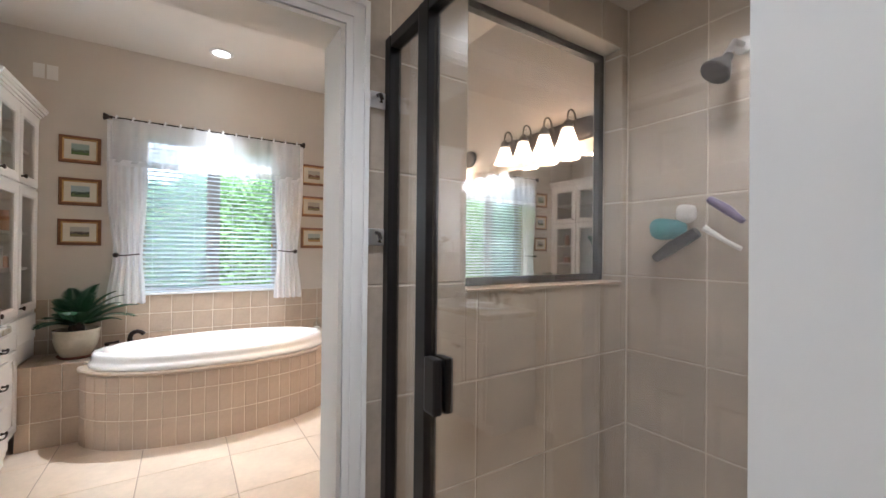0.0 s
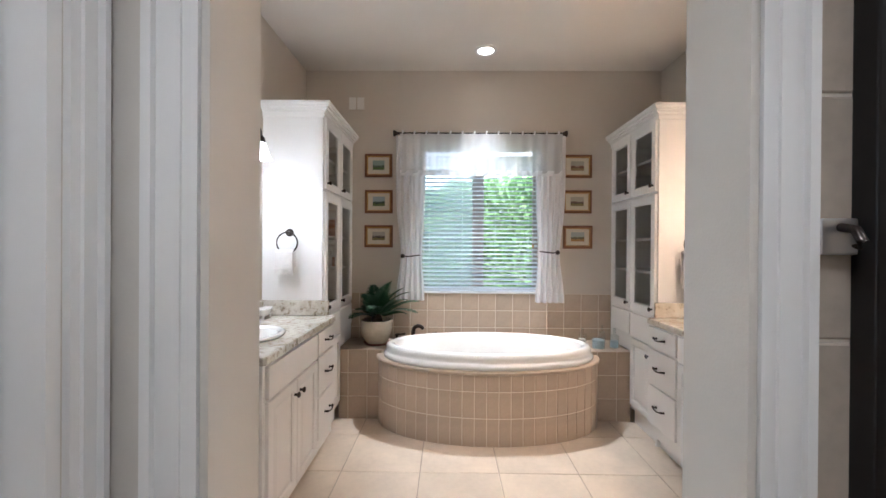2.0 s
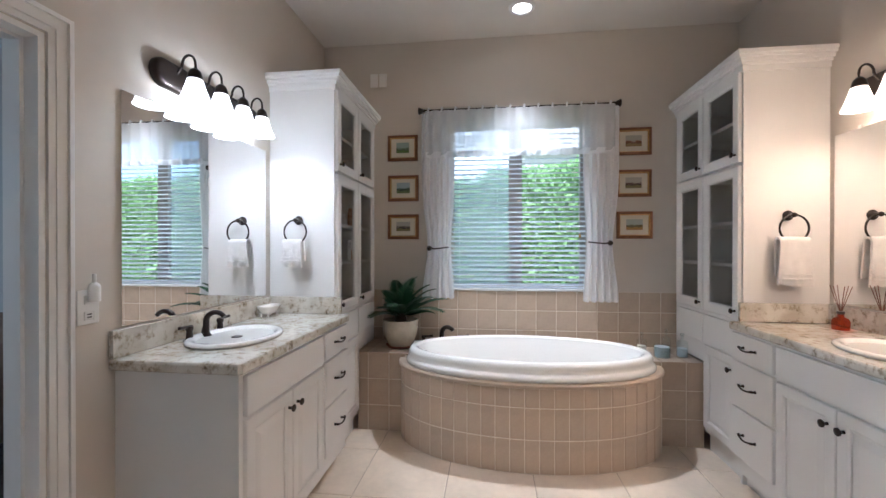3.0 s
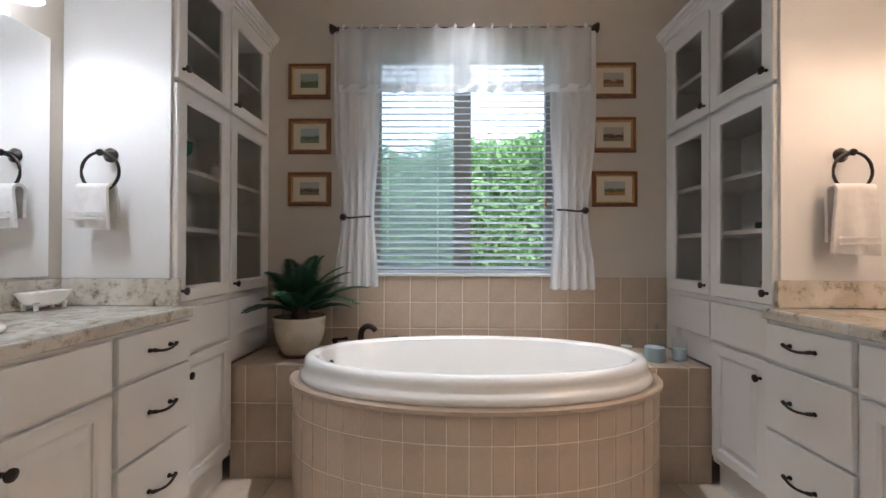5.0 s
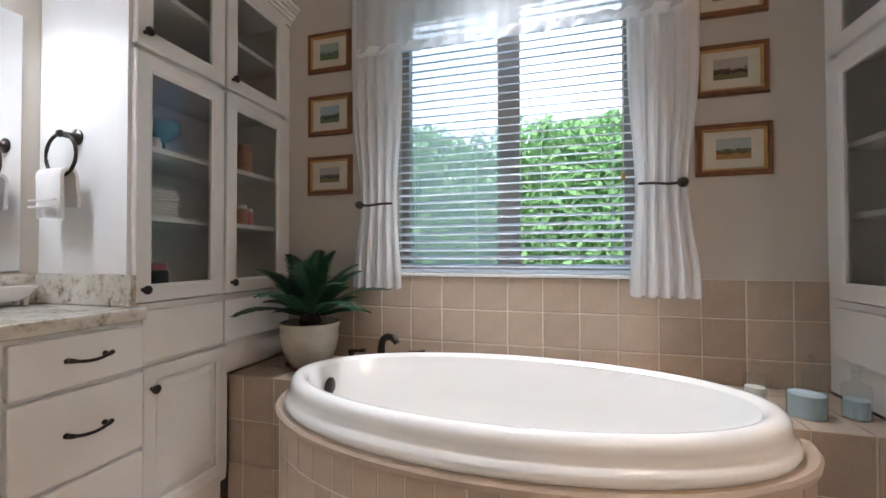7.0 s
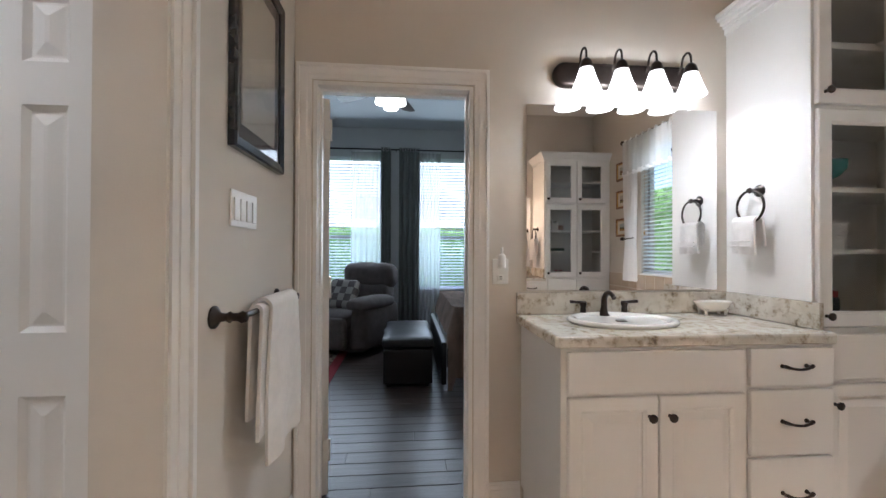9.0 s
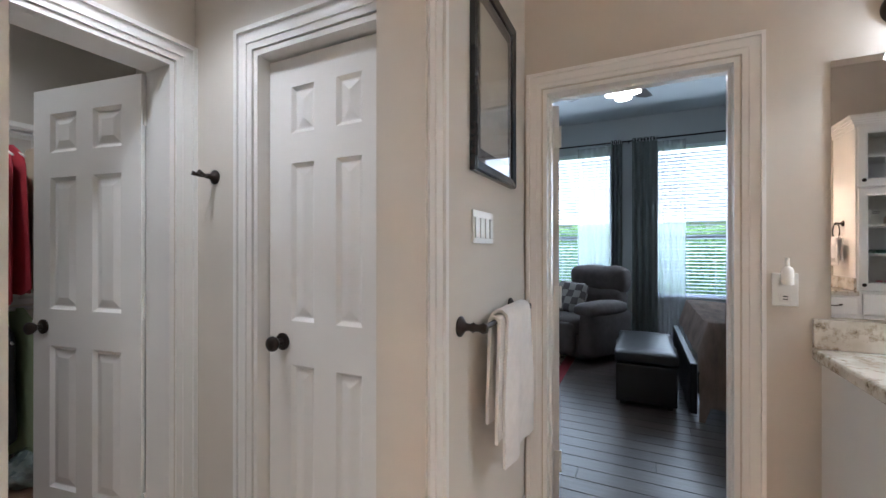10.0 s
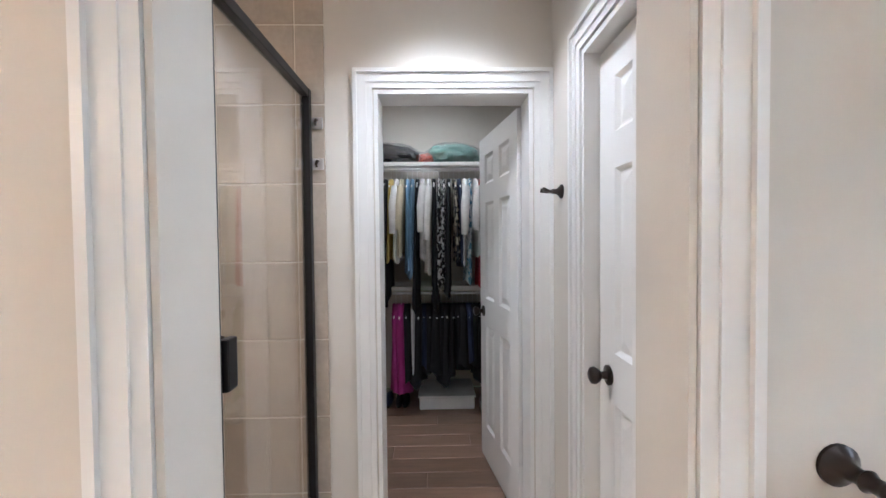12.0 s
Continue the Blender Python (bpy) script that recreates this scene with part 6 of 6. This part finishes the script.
for y in (2.3, 3.76, 5.2):
    part("bracket", tube(bmesh.new(), [(BW + 0.001, y, 2.66), (BW + 0.09, y, 2.66)], 0.007, 8), M["blackmetal"], brod)


def drape(y0, y1, folds, mat, label, depth=0.035, x=None, z0=0.015, z1=2.70, seed=2):
    d = thing("drape", (BW + 0.09, (y0 + y1) / 2, 0), label, "curtain", "bedroom drapes")
    bm = cloth("panel", y0, y1, z0, z1, 0, folds, depth, None, seed)
    xx = x or BW + 0.09
    for v in bm.verts:
        v.co = (xx + v.co.y, v.co.x, v.co.z)
    part("panel", bm, mat, d, "", 60)
    hem = cloth("hem", y0 - 0.002, y1 + 0.002, z0, z0 + 0.09, 0, folds, depth * 1.04, None, seed)
    for v in hem.verts:
        v.co = (xx + v.co.y + 0.003, v.co.x, v.co.z)
    part("hem", hem, mat, d, "", 60)
    if depth > 0.02:
        for k in range(folds * 2):
            y = y0 + (y1 - y0) * (k + 0.5) / (folds * 2)
            part("grommet", lathe(bmesh.new(), [(0.020, -0.003), (0.027, -0.003), (0.027, 0.003), (0.020, 0.003), (0.020, -0.003)], (xx, y, 2.67), "y", 16, cap=False), M["chrome"], d)


drape(3.545, 3.685, 3, M["curtaindark"], "grey-green grommet drape to the floor", seed=3)
drape(3.80, 4.09, 4, M["curtaindark"], "grey-green grommet drape gathered to the floor", seed=5)
BSHEER = sheer("bedroom_sheer_cloth", (0.80, 0.82, 0.84), 0.68)
drape(3.12, 3.56, 6, BSHEER, "thin white sheer beside the drape", 0.012, BW + 0.05, 0.02, 2.64, 8)
drape(4.07, 4.40, 6, BSHEER, "thin white sheer beside the drape", 0.012, BW + 0.05, 0.02, 2.64, 9)


# recliner: built facing +x at the origin, then turned
rc = thing("recliner", (0, 0, 0), "grey-brown plush recliner armchair with a plaid pillow", "armchair")
part("base", soft(bmesh.new(), -0.40, -0.38, 0.04, 0.36, 0.38, 0.34, 0.06), M["suede"], rc, "", 60)
part("seat", soft(bmesh.new(), -0.30, -0.28, 0.30, 0.44, 0.28, 0.50, 0.08, 0.02), M["suede"], rc, "", 60)
for s in (-1, 1):
    part("arm", soft(bmesh.new(), -0.38, s * 0.27, 0.08, 0.40, s * 0.49, 0.60, 0.09), M["suede"], rc, "", 60)
    part("arm_pad", soft(bmesh.new(), -0.26, s * 0.25, 0.54, 0.44, s * 0.51, 0.67, 0.06, 0.02), M["suede"], rc, "", 60)
bk = soft(bmesh.new(), -0.52, -0.36, 0.40, -0.24, 0.36, 0.80, 0.10)
part("back", bk, M["suede"], rc, "", 60)
part("headrest", soft(bmesh.new(), -0.58, -0.38, 0.72, -0.28, 0.38, 1.06, 0.12), M["suede"], rc, "", 60)
part("footrest", soft(bmesh.new(), 0.38, -0.27, 0.10, 0.50, 0.27, 0.46, 0.05), M["suede"], rc, "", 60)
rc.matrix_world = pose(-3.88, 3.22, 0.0, 0, 0, -30)
pil = thing("pillow", (0, 0, 0), "brown and grey plaid square pillow on the recliner", "pillow")
plaid = material("plaid_cloth", (0.20, 0.18, 0.17), 0.95, 0, 0.2, 10, 0.3, 150)
_t = plaid.node_tree
_c = _t.nodes.new("ShaderNodeTexCoord")
_k = _t.nodes.new("ShaderNodeTexChecker")
_k.inputs["Scale"].default_value = 11
_k.inputs["Color1"].default_value, _k.inputs["Color2"].default_value = (0.30, 0.28, 0.26, 1), (0.10, 0.085, 0.085, 1)
_t.links.new(_c.outputs["Object"], _k.inputs[0])
_t.links.new(_k.outputs[0], _t.nodes["Principled BSDF"].inputs["Base Color"])
part("cushion", soft(bmesh.new(), -0.07, -0.21, 0.0, 0.07, 0.21, 0.40, 0.065), plaid, pil, "", 60)
pil.matrix_world = pose(-3.84, 3.07, 0.50, 0, -28, -30)

ot = thing("storage_bench", (-2.88, 3.93, 0), "black leather storage bench at the foot of the bed", "bench")
part("body", B(-3.38, 3.71, 0.03, -2.385, 4.15, 0.335, bevel=0.012), M["black"], ot)
part("lid", soft(bmesh.new(), -3.395, 3.695, 0.34, -2.37, 4.165, 0.435, 0.03, 0.008), M["black"], ot, "", 60)
for fx in (-3.33, -2.43):
    for fy in (3.76, 4.10):
        part("foot", B(fx - 0.02, fy - 0.02, 0, fx + 0.02, fy + 0.02, 0.03), M["black"], ot)

bed = thing("bed", (-3.1, 5.3, 0), "made bed with a brown striped plush comforter and dark frame", "bed")
FUR = material("brown_plush_comforter", (0.26, 0.185, 0.145), 0.95, 0, 0.45, 5, 0.5, 90, stretch=(1, 3.5, 1))
part("footboard", B(-3.95, 4.22, 0.05, -2.28, 4.265, 0.42, bevel=0.008), M["black"], bed, "dark wood footboard")
part("side_rail", B(-2.32, 4.27, 0.20, -2.285, 6.35, 0.36, bevel=0.006), M["black"], bed)
part("mattress", soft(bmesh.new(), -3.90, 4.46, 0.28, -2.42, 6.40, 0.62, 0.07), WH, bed, "", 60)
bm = bmesh.new()
grid = []
for i in range(31):
    u = i / 30
    row = []
    for j in range(41):
        w = j / 40
        x = -3.95 + 1.72 * w
        zz = 0.70 + 0.025 * noise.noise(Vector((u * 6, w * 6, 0)))
        if w > 0.93:
            zz -= (w - 0.93) / 0.07 * 0.58
            x = -2.27 + 0.03 * math.sin(u * 16)
        if i == 0:
            zz -= 0.24
        row.append(bm.verts.new((x, 4.275 + 2.1 * u, zz)))
    grid.append(row)
for r0, r1 in zip(grid, grid[1:]):
    for i in range(40):
        bm.faces.new((r0[i], r0[i + 1], r1[i + 1], r1[i]))
bmesh.ops.solidify(bm, geom=bm.faces[:], thickness=0.03)
part("comforter", bm, FUR, bed, "brown striped plush comforter", 60)

rug = thing("area_rug", (-2.9, 2.4, 0), "patterned cream area rug with a red border", "rug")
part("border", B(-3.9, 1.80, 0.0005, -1.75, 3.215, 0.010, bevel=0.003), tint("red_wool", (0.22, 0.02, 0.03), 0.95), rug, "red wool border")
part("field", B(-3.80, 1.90, 0.0102, -1.85, 3.115, 0.013), patterned("rug_pattern", (0.30, 0.24, 0.17), (0.12, 0.05, 0.04), 14), rug, "cream patterned field")

fan = thing("ceiling_fan", (-2.55, 3.76, 3.0), "dark ceiling fan with lit frosted glass lights", "fan")
FX, FY = -2.55, 3.76
part("rod", lathe(bmesh.new(), [(0, -0.001), (0.06, -0.001), (0.05, -0.04), (0.014, -0.05), (0.014, -0.20), (0, -0.20)], (FX, FY, 3.0), "z", 18), M["bronze"], fan, "", 50)
part("motor", lathe(bmesh.new(), [(0, -0.19), (0.08, -0.20), (0.11, -0.23), (0.11, -0.29), (0.07, -0.32), (0, -0.325)], (FX, FY, 3.0), "z", 24), M["bronze"], fan, "", 50)
for k in range(5):
    q = radians(72 * k + 20)
    c, w = math.cos(q), math.sin(q)
    bl = bmesh.new()
    ring0 = [(0.13, -0.05), (0.30, -0.065), (0.62, -0.07), (0.66, 0.0), (0.62, 0.07), (0.30, 0.065), (0.13, 0.05)]
    loft(bl, [[(FX + u * c - v * w, FY + u * w + v * c, 3.0 - 0.262 + v * 0.15 + dz) for u, v in ring0] for dz in (0, 0.008)])
    part("blade", bl, M["wood"], fan)
for k in range(3):
    q = radians(120 * k + 60)
    lx, ly = FX + 0.085 * math.cos(q), FY + 0.085 * math.sin(q)
    part("light_shade", lathe(bmesh.new(), [(0.02, -0.325), (0.045, -0.345), (0.062, -0.39), (0.068, -0.43), (0.06, -0.43), (0.04, -0.36)], (lx, ly, 3.0), "z", 18, cap=False), M["lens"], fan, "lit frosted glass shade", 60)


# ---------------------------------------------------------------- outside
structure("ground", B(-60, -60, -0.45, 60, 60, -0.35), M["grass"], "green lawn outside the windows", "ground")


def hedge(name, x0, y0, x1, y1, h, count, seed):
    """A clipped-loose hedge of many small leaves round a dark core."""
    rnd = random.Random(seed)
    verts, faces = [], []
    for k in range(count):
        u = rnd.random()
        x, y = x0 + (x1 - x0) * rnd.random(), y0 + (y1 - y0) * rnd.random()
        top = h * (0.92 + 0.10 * noise.noise(Vector((x * 1.3, y * 1.3, seed))))
        z = -0.35 + (top + 0.35) * rnd.random() ** 0.8
        s = rnd.uniform(0.035, 0.085)
        d = Vector((rnd.uniform(-1, 1), rnd.uniform(-1, 1), rnd.uniform(-0.3, 1.2))).normalized()
        e = d.cross(Vector((rnd.uniform(-1, 1), rnd.uniform(-1, 1), rnd.uniform(-1, 1)))).normalized()
        c = Vector((x, y, z))
        i = len(verts)
        verts += [c - d * s, c + e * s * 0.35, c + d * s, c - e * s * 0.35]
        faces.append((i, i + 1, i + 2, i + 3))
    me = bpy.data.meshes.new(name)
    me.from_pydata([tuple(v) for v in verts], [], faces)
    me.materials.append(M["hedge"])
    return tagged(new(name, me), "sunlit green leafy hedge outside the window", "hedge", kind="stuff")


hedge("hedge", -3.0, 8.3, 5.0, 9.2, 2.55, 90000, 1)
hedge("hedge", -9.2, -1.0, -8.2, 8.0, 1.9, 40000, 2)
for hx, hy, yawd, hw, rise, lab in ((7.4, 27.0, 0, 6.6, 3.4, "pale two-storey stucco house with a grey hipped roof"), (-24.0, 4.0, 90, 3.0, 2.1, "pale stucco house behind the bedroom hedge")):
    h = thing("neighbour_house", (hx, hy, -0.35), lab, "house", "houses")
    m = pose(hx, hy, -0.35, 0, 0, yawd)
    def tr(bm):
        bmesh.ops.transform(bm, matrix=m, verts=bm.verts)
        return bm
    part("wall", tr(B(-5, -3, 0, 5, 3, hw)), M["stucco"], h)
    part("roof", tr(loft(bmesh.new(), [[(-5.4, -3.5, hw - 0.1), (5.4, -3.5, hw - 0.1), (5.4, 3.5, hw - 0.1), (-5.4, 3.5, hw - 0.1)], [(-3, -0.05, hw + rise), (3, -0.05, hw + rise), (3, 0.05, hw + rise), (-3, 0.05, hw + rise)]])), M["roof"], h)
    for wx in (-2.5, 2.0):
        wn = part("window", tr(B(wx, -3.04, hw - 2.0, wx + 1.2, -2.99, hw - 0.8)), M["vinyl"], h)

# hazy bright distance
SKY = material("bright_haze", (0.05, 0.05, 0.055), 1.0, 0, 0.05, 0.02, 0, 1, emit=(0.88, 0.94, 1.0), strength=1.02)
bm = bmesh.new()
loft(bm, [[(55 * math.cos(radians(a)), 55 * math.sin(radians(a)), z) for a in range(60, 241, 12)] for z in (-3, 40)], closed=False)
structure("backdrop", bm, SKY, "bright hazy sky in the distance", "sky", kind="structure")


# ---------------------------------------------------------------- tiles and planks
_tile_meshes = {}


def tile_mesh(key, w, h, th, mat, place):
    """A slab with eased edges, w by h, standing th proud; place maps (u, v, out) to x, y, z."""
    k = (key, round(w, 4), round(h, 4))
    if k not in _tile_meshes:
        e = min(0.003, w / 4, h / 4)
        bm = bmesh.new()
        loft(bm, [[place(u, v, o) for u, v in ((i, i), (w - i, i), (w - i, h - i), (i, h - i))] for i, o in ((0, -0.004), (0, th - e * 0.6), (e, th))])
        _tile_meshes[k] = mesh_of(key, bm, mat)
    return _tile_meshes[k]


def lay(name, parent, key, mat, place, u0, u1, v0, v1, pu, pv, ou, ov, gap=0.004, th=0.004, stagger=0.0, holes=()):
    """Lay pieces over a rectangle on a grid of pitch pu by pv through (ou, ov), cut at its edges and round holes."""
    row = 0
    jv = math.floor((v0 - ov) / pv)
    base = Vector(parent.matrix_basis.translation)
    while ov + jv * pv < v1:
        b0, b1 = max(v0, ov + jv * pv + gap / 2), min(v1, ov + (jv + 1) * pv - gap / 2)
        shift = (jv * stagger) % 1.0 * pu
        ju = math.floor((u0 - ou - shift) / pu)
        while ou + shift + ju * pu < u1:
            a0, a1 = max(u0, ou + shift + ju * pu + gap / 2), min(u1, ou + shift + (ju + 1) * pu - gap / 2)
            rects = [(a0, a1, b0, b1)]
            for h0, h1, k0, k1 in holes:
                out = []
                for p0, p1, q0, q1 in rects:
                    if p1 <= h0 or p0 >= h1 or q1 <= k0 or q0 >= k1:
                        out.append((p0, p1, q0, q1))
                        continue
                    out += [(p0, h0, q0, q1), (h1, p1, q0, q1), (max(p0, h0), min(p1, h1), q0, k0), (max(p0, h0), min(p1, h1), k1, q1)]
                rects = out
            for p0, p1, q0, q1 in rects:
                if p1 - p0 > 0.012 and q1 - q0 > 0.012:
                    o = new(name, tile_mesh(key, p1 - p0, q1 - q0, th, mat, lambda u, v, w: place(u, v, w)))
                    o.parent = parent
                    o.location = Vector(place(p0, q0, 0)) - base
            ju += 1
        jv += 1


def lay_plane(name, parent, key, mat, axis, at, out, *args, **kw):
    """lay() on the plane axis = at, facing out (+1 or -1); u, v run along the other two axes."""
    if axis == "z":
        off, pl = Vector((0, 0, at)), (lambda u, v, w: (u, v, out * w))
    elif axis == "zs":
        off, pl = Vector((0, 0, at)), (lambda u, v, w: (v, u, out * w))
    elif axis == "y":
        off, pl = Vector((0, at, 0)), (lambda u, v, w: (u, out * w, v))
    else:
        off, pl = Vector((at, 0, 0)), (lambda u, v, w: (out * w, u, v))
    before = set(parent.children)
    lay(name, parent, key + axis + str(out), mat, pl, *args, **kw)
    for o in parent.children:
        if o not in before:
            o.location += off


lay_plane("floor_tile", FLOOR_TILES, "floor_tile", M["floortile"], "z", -0.004, 1, W, E, 3.26, N, 0.49, 0.49, 0.47, 5.185, 0.005, 0.004)
lay_plane("floor_tile", FLOOR_TILES, "floor_tile", M["floortile"], "z", -0.004, 1, HALL_W, SH_X - 0.06, 2.16, 3.26, 0.49, 0.49, 0.47, 5.185, 0.005, 0.004)
lay_plane("floor_tile", FLOOR_TILES, "floor_tile", M["floortile"], "z", -0.004, 1, SH_X + 0.06, SH_E, 2.25, 3.25, 0.10, 0.10, 0, 0, 0.004, 0.004)
WN = structure("wall_tiles_north", B(LC, N - 0.003, PLAT_Z, RC, N - 0.0005, 0.978), M["grout"], "beige square wall tiles round the tub", "wall")
lay_plane("wall_tile", WN, "wall_tile", M["tile"], "y", N - 0.003, -1, LC, RC, PLAT_Z, 0.978, 0.155, 0.155, 0.915, 0.978, 0.005, 0.0025)
lay_plane("ledge_tile", platform, "ledge_tile", M["tile"], "y", PLAT_Y + 0.006, -1, LC + 0.002, RC - 0.002, 0, PLAT_Z, 0.155, 0.19, 0.915, PLAT_Z, 0.005, 0.0025, holes=((0.10, 1.80, -1, 2),))
lay_plane("ledge_tile", platform, "ledge_tile", M["tile"], "z", PLAT_Z - 0.006, 1, LC + 0.002, RC - 0.002, PLAT_Y, N - 0.004, 0.155, 0.155, 0.915, PLAT_Y, 0.004, 0.006, holes=((0.14, 1.75, 5.90, N),))
for i in range(-6, 6):
    for j in range(4):
        x0, x1 = max(0.14, 0.915 + i * 0.155 + 0.002), min(1.75, 0.915 + (i + 1) * 0.155 - 0.002)
        y0, y1 = PLAT_Y + j * 0.155 + 0.002, min(N - 0.004, PLAT_Y + (j + 1) * 0.155 - 0.002)
        cols = [x0 + (x1 - x0) * k / 8 for k in range(9)]
        cols = [c for c in cols if max(y0, bowl_back(c)) < y1 - 0.004]
        if len(cols) < 2 or y1 - y0 < 0.01:
            continue
        bm = bmesh.new()
        loft(bm, [[(c, max(y0, bowl_back(c)), PLAT_Z - 0.01), (c, max(y0, bowl_back(c)), PLAT_Z), (c, y1, PLAT_Z), (c, y1, PLAT_Z - 0.01)] for c in cols])
        o = new("ledge_tile", mesh_of("ledge_tile", bm, M["tile"]))
        o.parent = platform
# upright tiles round the curve of the tub
me, me_top, me_low = (tile_mesh("tub_tile", 0.082, h_, 0.0025, M["tile"], lambda u, v, w: (u - 0.0415, -w, v)) for h_ in (0.181, 0.114, 0.194))
angle, stepn = [], 4000
acc = 0.0
last = None
for i in range(stepn + 1):
    t = math.pi + math.pi * i / stepn
    p = (TX + TA * math.cos(t), TY + TB * math.sin(t))
    if last:
        acc += math.dist(p, last)
    angle.append((acc, t))
    last = p
total = acc
count = round(total / 0.0862)
j = 0
for k in range(count):
    want = (k + 0.5) * total / count
    while angle[j][0] < want:
        j += 1
    t = angle[j][1]
    nx, ny = math.cos(t) / TA, math.sin(t) / TB
    ln = math.hypot(nx, ny)
    nx, ny = nx / ln, ny / ln
    x, y = TX + (TA - 0.006) * math.cos(t), TY + (TB - 0.006) * math.sin(t)
    if y > PLAT_Y - 0.02:
        continue
    for z, tile in ((0.389, me_top), (0.203, me), (0.004, me_low)):
        o = new("tub_tile", tile)
        o.parent = surround
        o.matrix_basis = pose(x, y, z, 0, 0, math.degrees(math.atan2(nx, -ny)))
# shower tiles
TW = structure("wall_tiles_shower", B(1.075, SH_N + 0.004, 0, 1.13, 3.2595, 0.02), M["grout"], "large taupe shower wall tiles with pale joints", "wall")
bm = bmesh.new()
wall_with_openings(bm, "x", 1.118, SH_E + 0.008, SH_N, 3.2595, 0, 2.47, [SHWIN])
box(bm, 1.12, HALL_S + 0.0005, 0, SH_E + 0.008, HALL_S + 0.006, 2.47)
bm.to_mesh(TW.data)
bm.free()
lay_plane("shower_tile", TW, "shower_tile", M["showertile"], "y", SH_N, -1, 1.118, SH_E, 0, 2.47, 0.33, 0.33, 1.19, 0.94, 0.005, 0.0025, holes=((SHWIN[0], SHWIN[1], SHWIN[2], SHWIN[3]),))
lay_plane("shower_tile", TW, "shower_tile", M["showertile"], "y", HALL_S + 0.006, 1, 1.12, SH_E, 0, 2.47, 0.33, 0.33, 1.24, 0.94, 0.005, 0.0025)
lay_plane("shower_tile", TW, "shower_tile", M["showertile"], "x", SH_E + 0.008, -1, HALL_S + 0.012, SH_N - 0.003, 0, 2.47, 0.33, 0.33, 3.25, 0.94, 0.005, 0.0025)
lay_plane("reveal_tile", TW, "reveal_tile", M["showertile"], "x", SHWIN[1] + 0.003, -1, SH_N, S - 0.06, SHWIN[2] + 0.012, SHWIN[3], 0.33, 0.33, 3.25, 0.94, 0.004, 0.004)
# plank floors
lay_plane("plank", FLOOR_BED, "plank", M["wood"], "zs", -0.004, 1, BS, BN, BW, W - 0.005, 1.55, 0.125, 0, 0, 0.002, 0.004, stagger=0.37)
lay_plane("plank", FLOOR_CLOSET, "closet_plank", M["closetwood"], "z", -0.004, 1, CL_W, CL_E, CL_S, 2.155, 1.22, 0.15, 0.1, 0, 0.002, 0.004, stagger=0.41)
structure("trim_threshold", B(W - 0.03, BED[0] + 0.018, 0.0005, W + 0.012, BED[1] - 0.018, 0.008, bevel=0.003), M["wood"], "dark wood threshold strip", "trim")
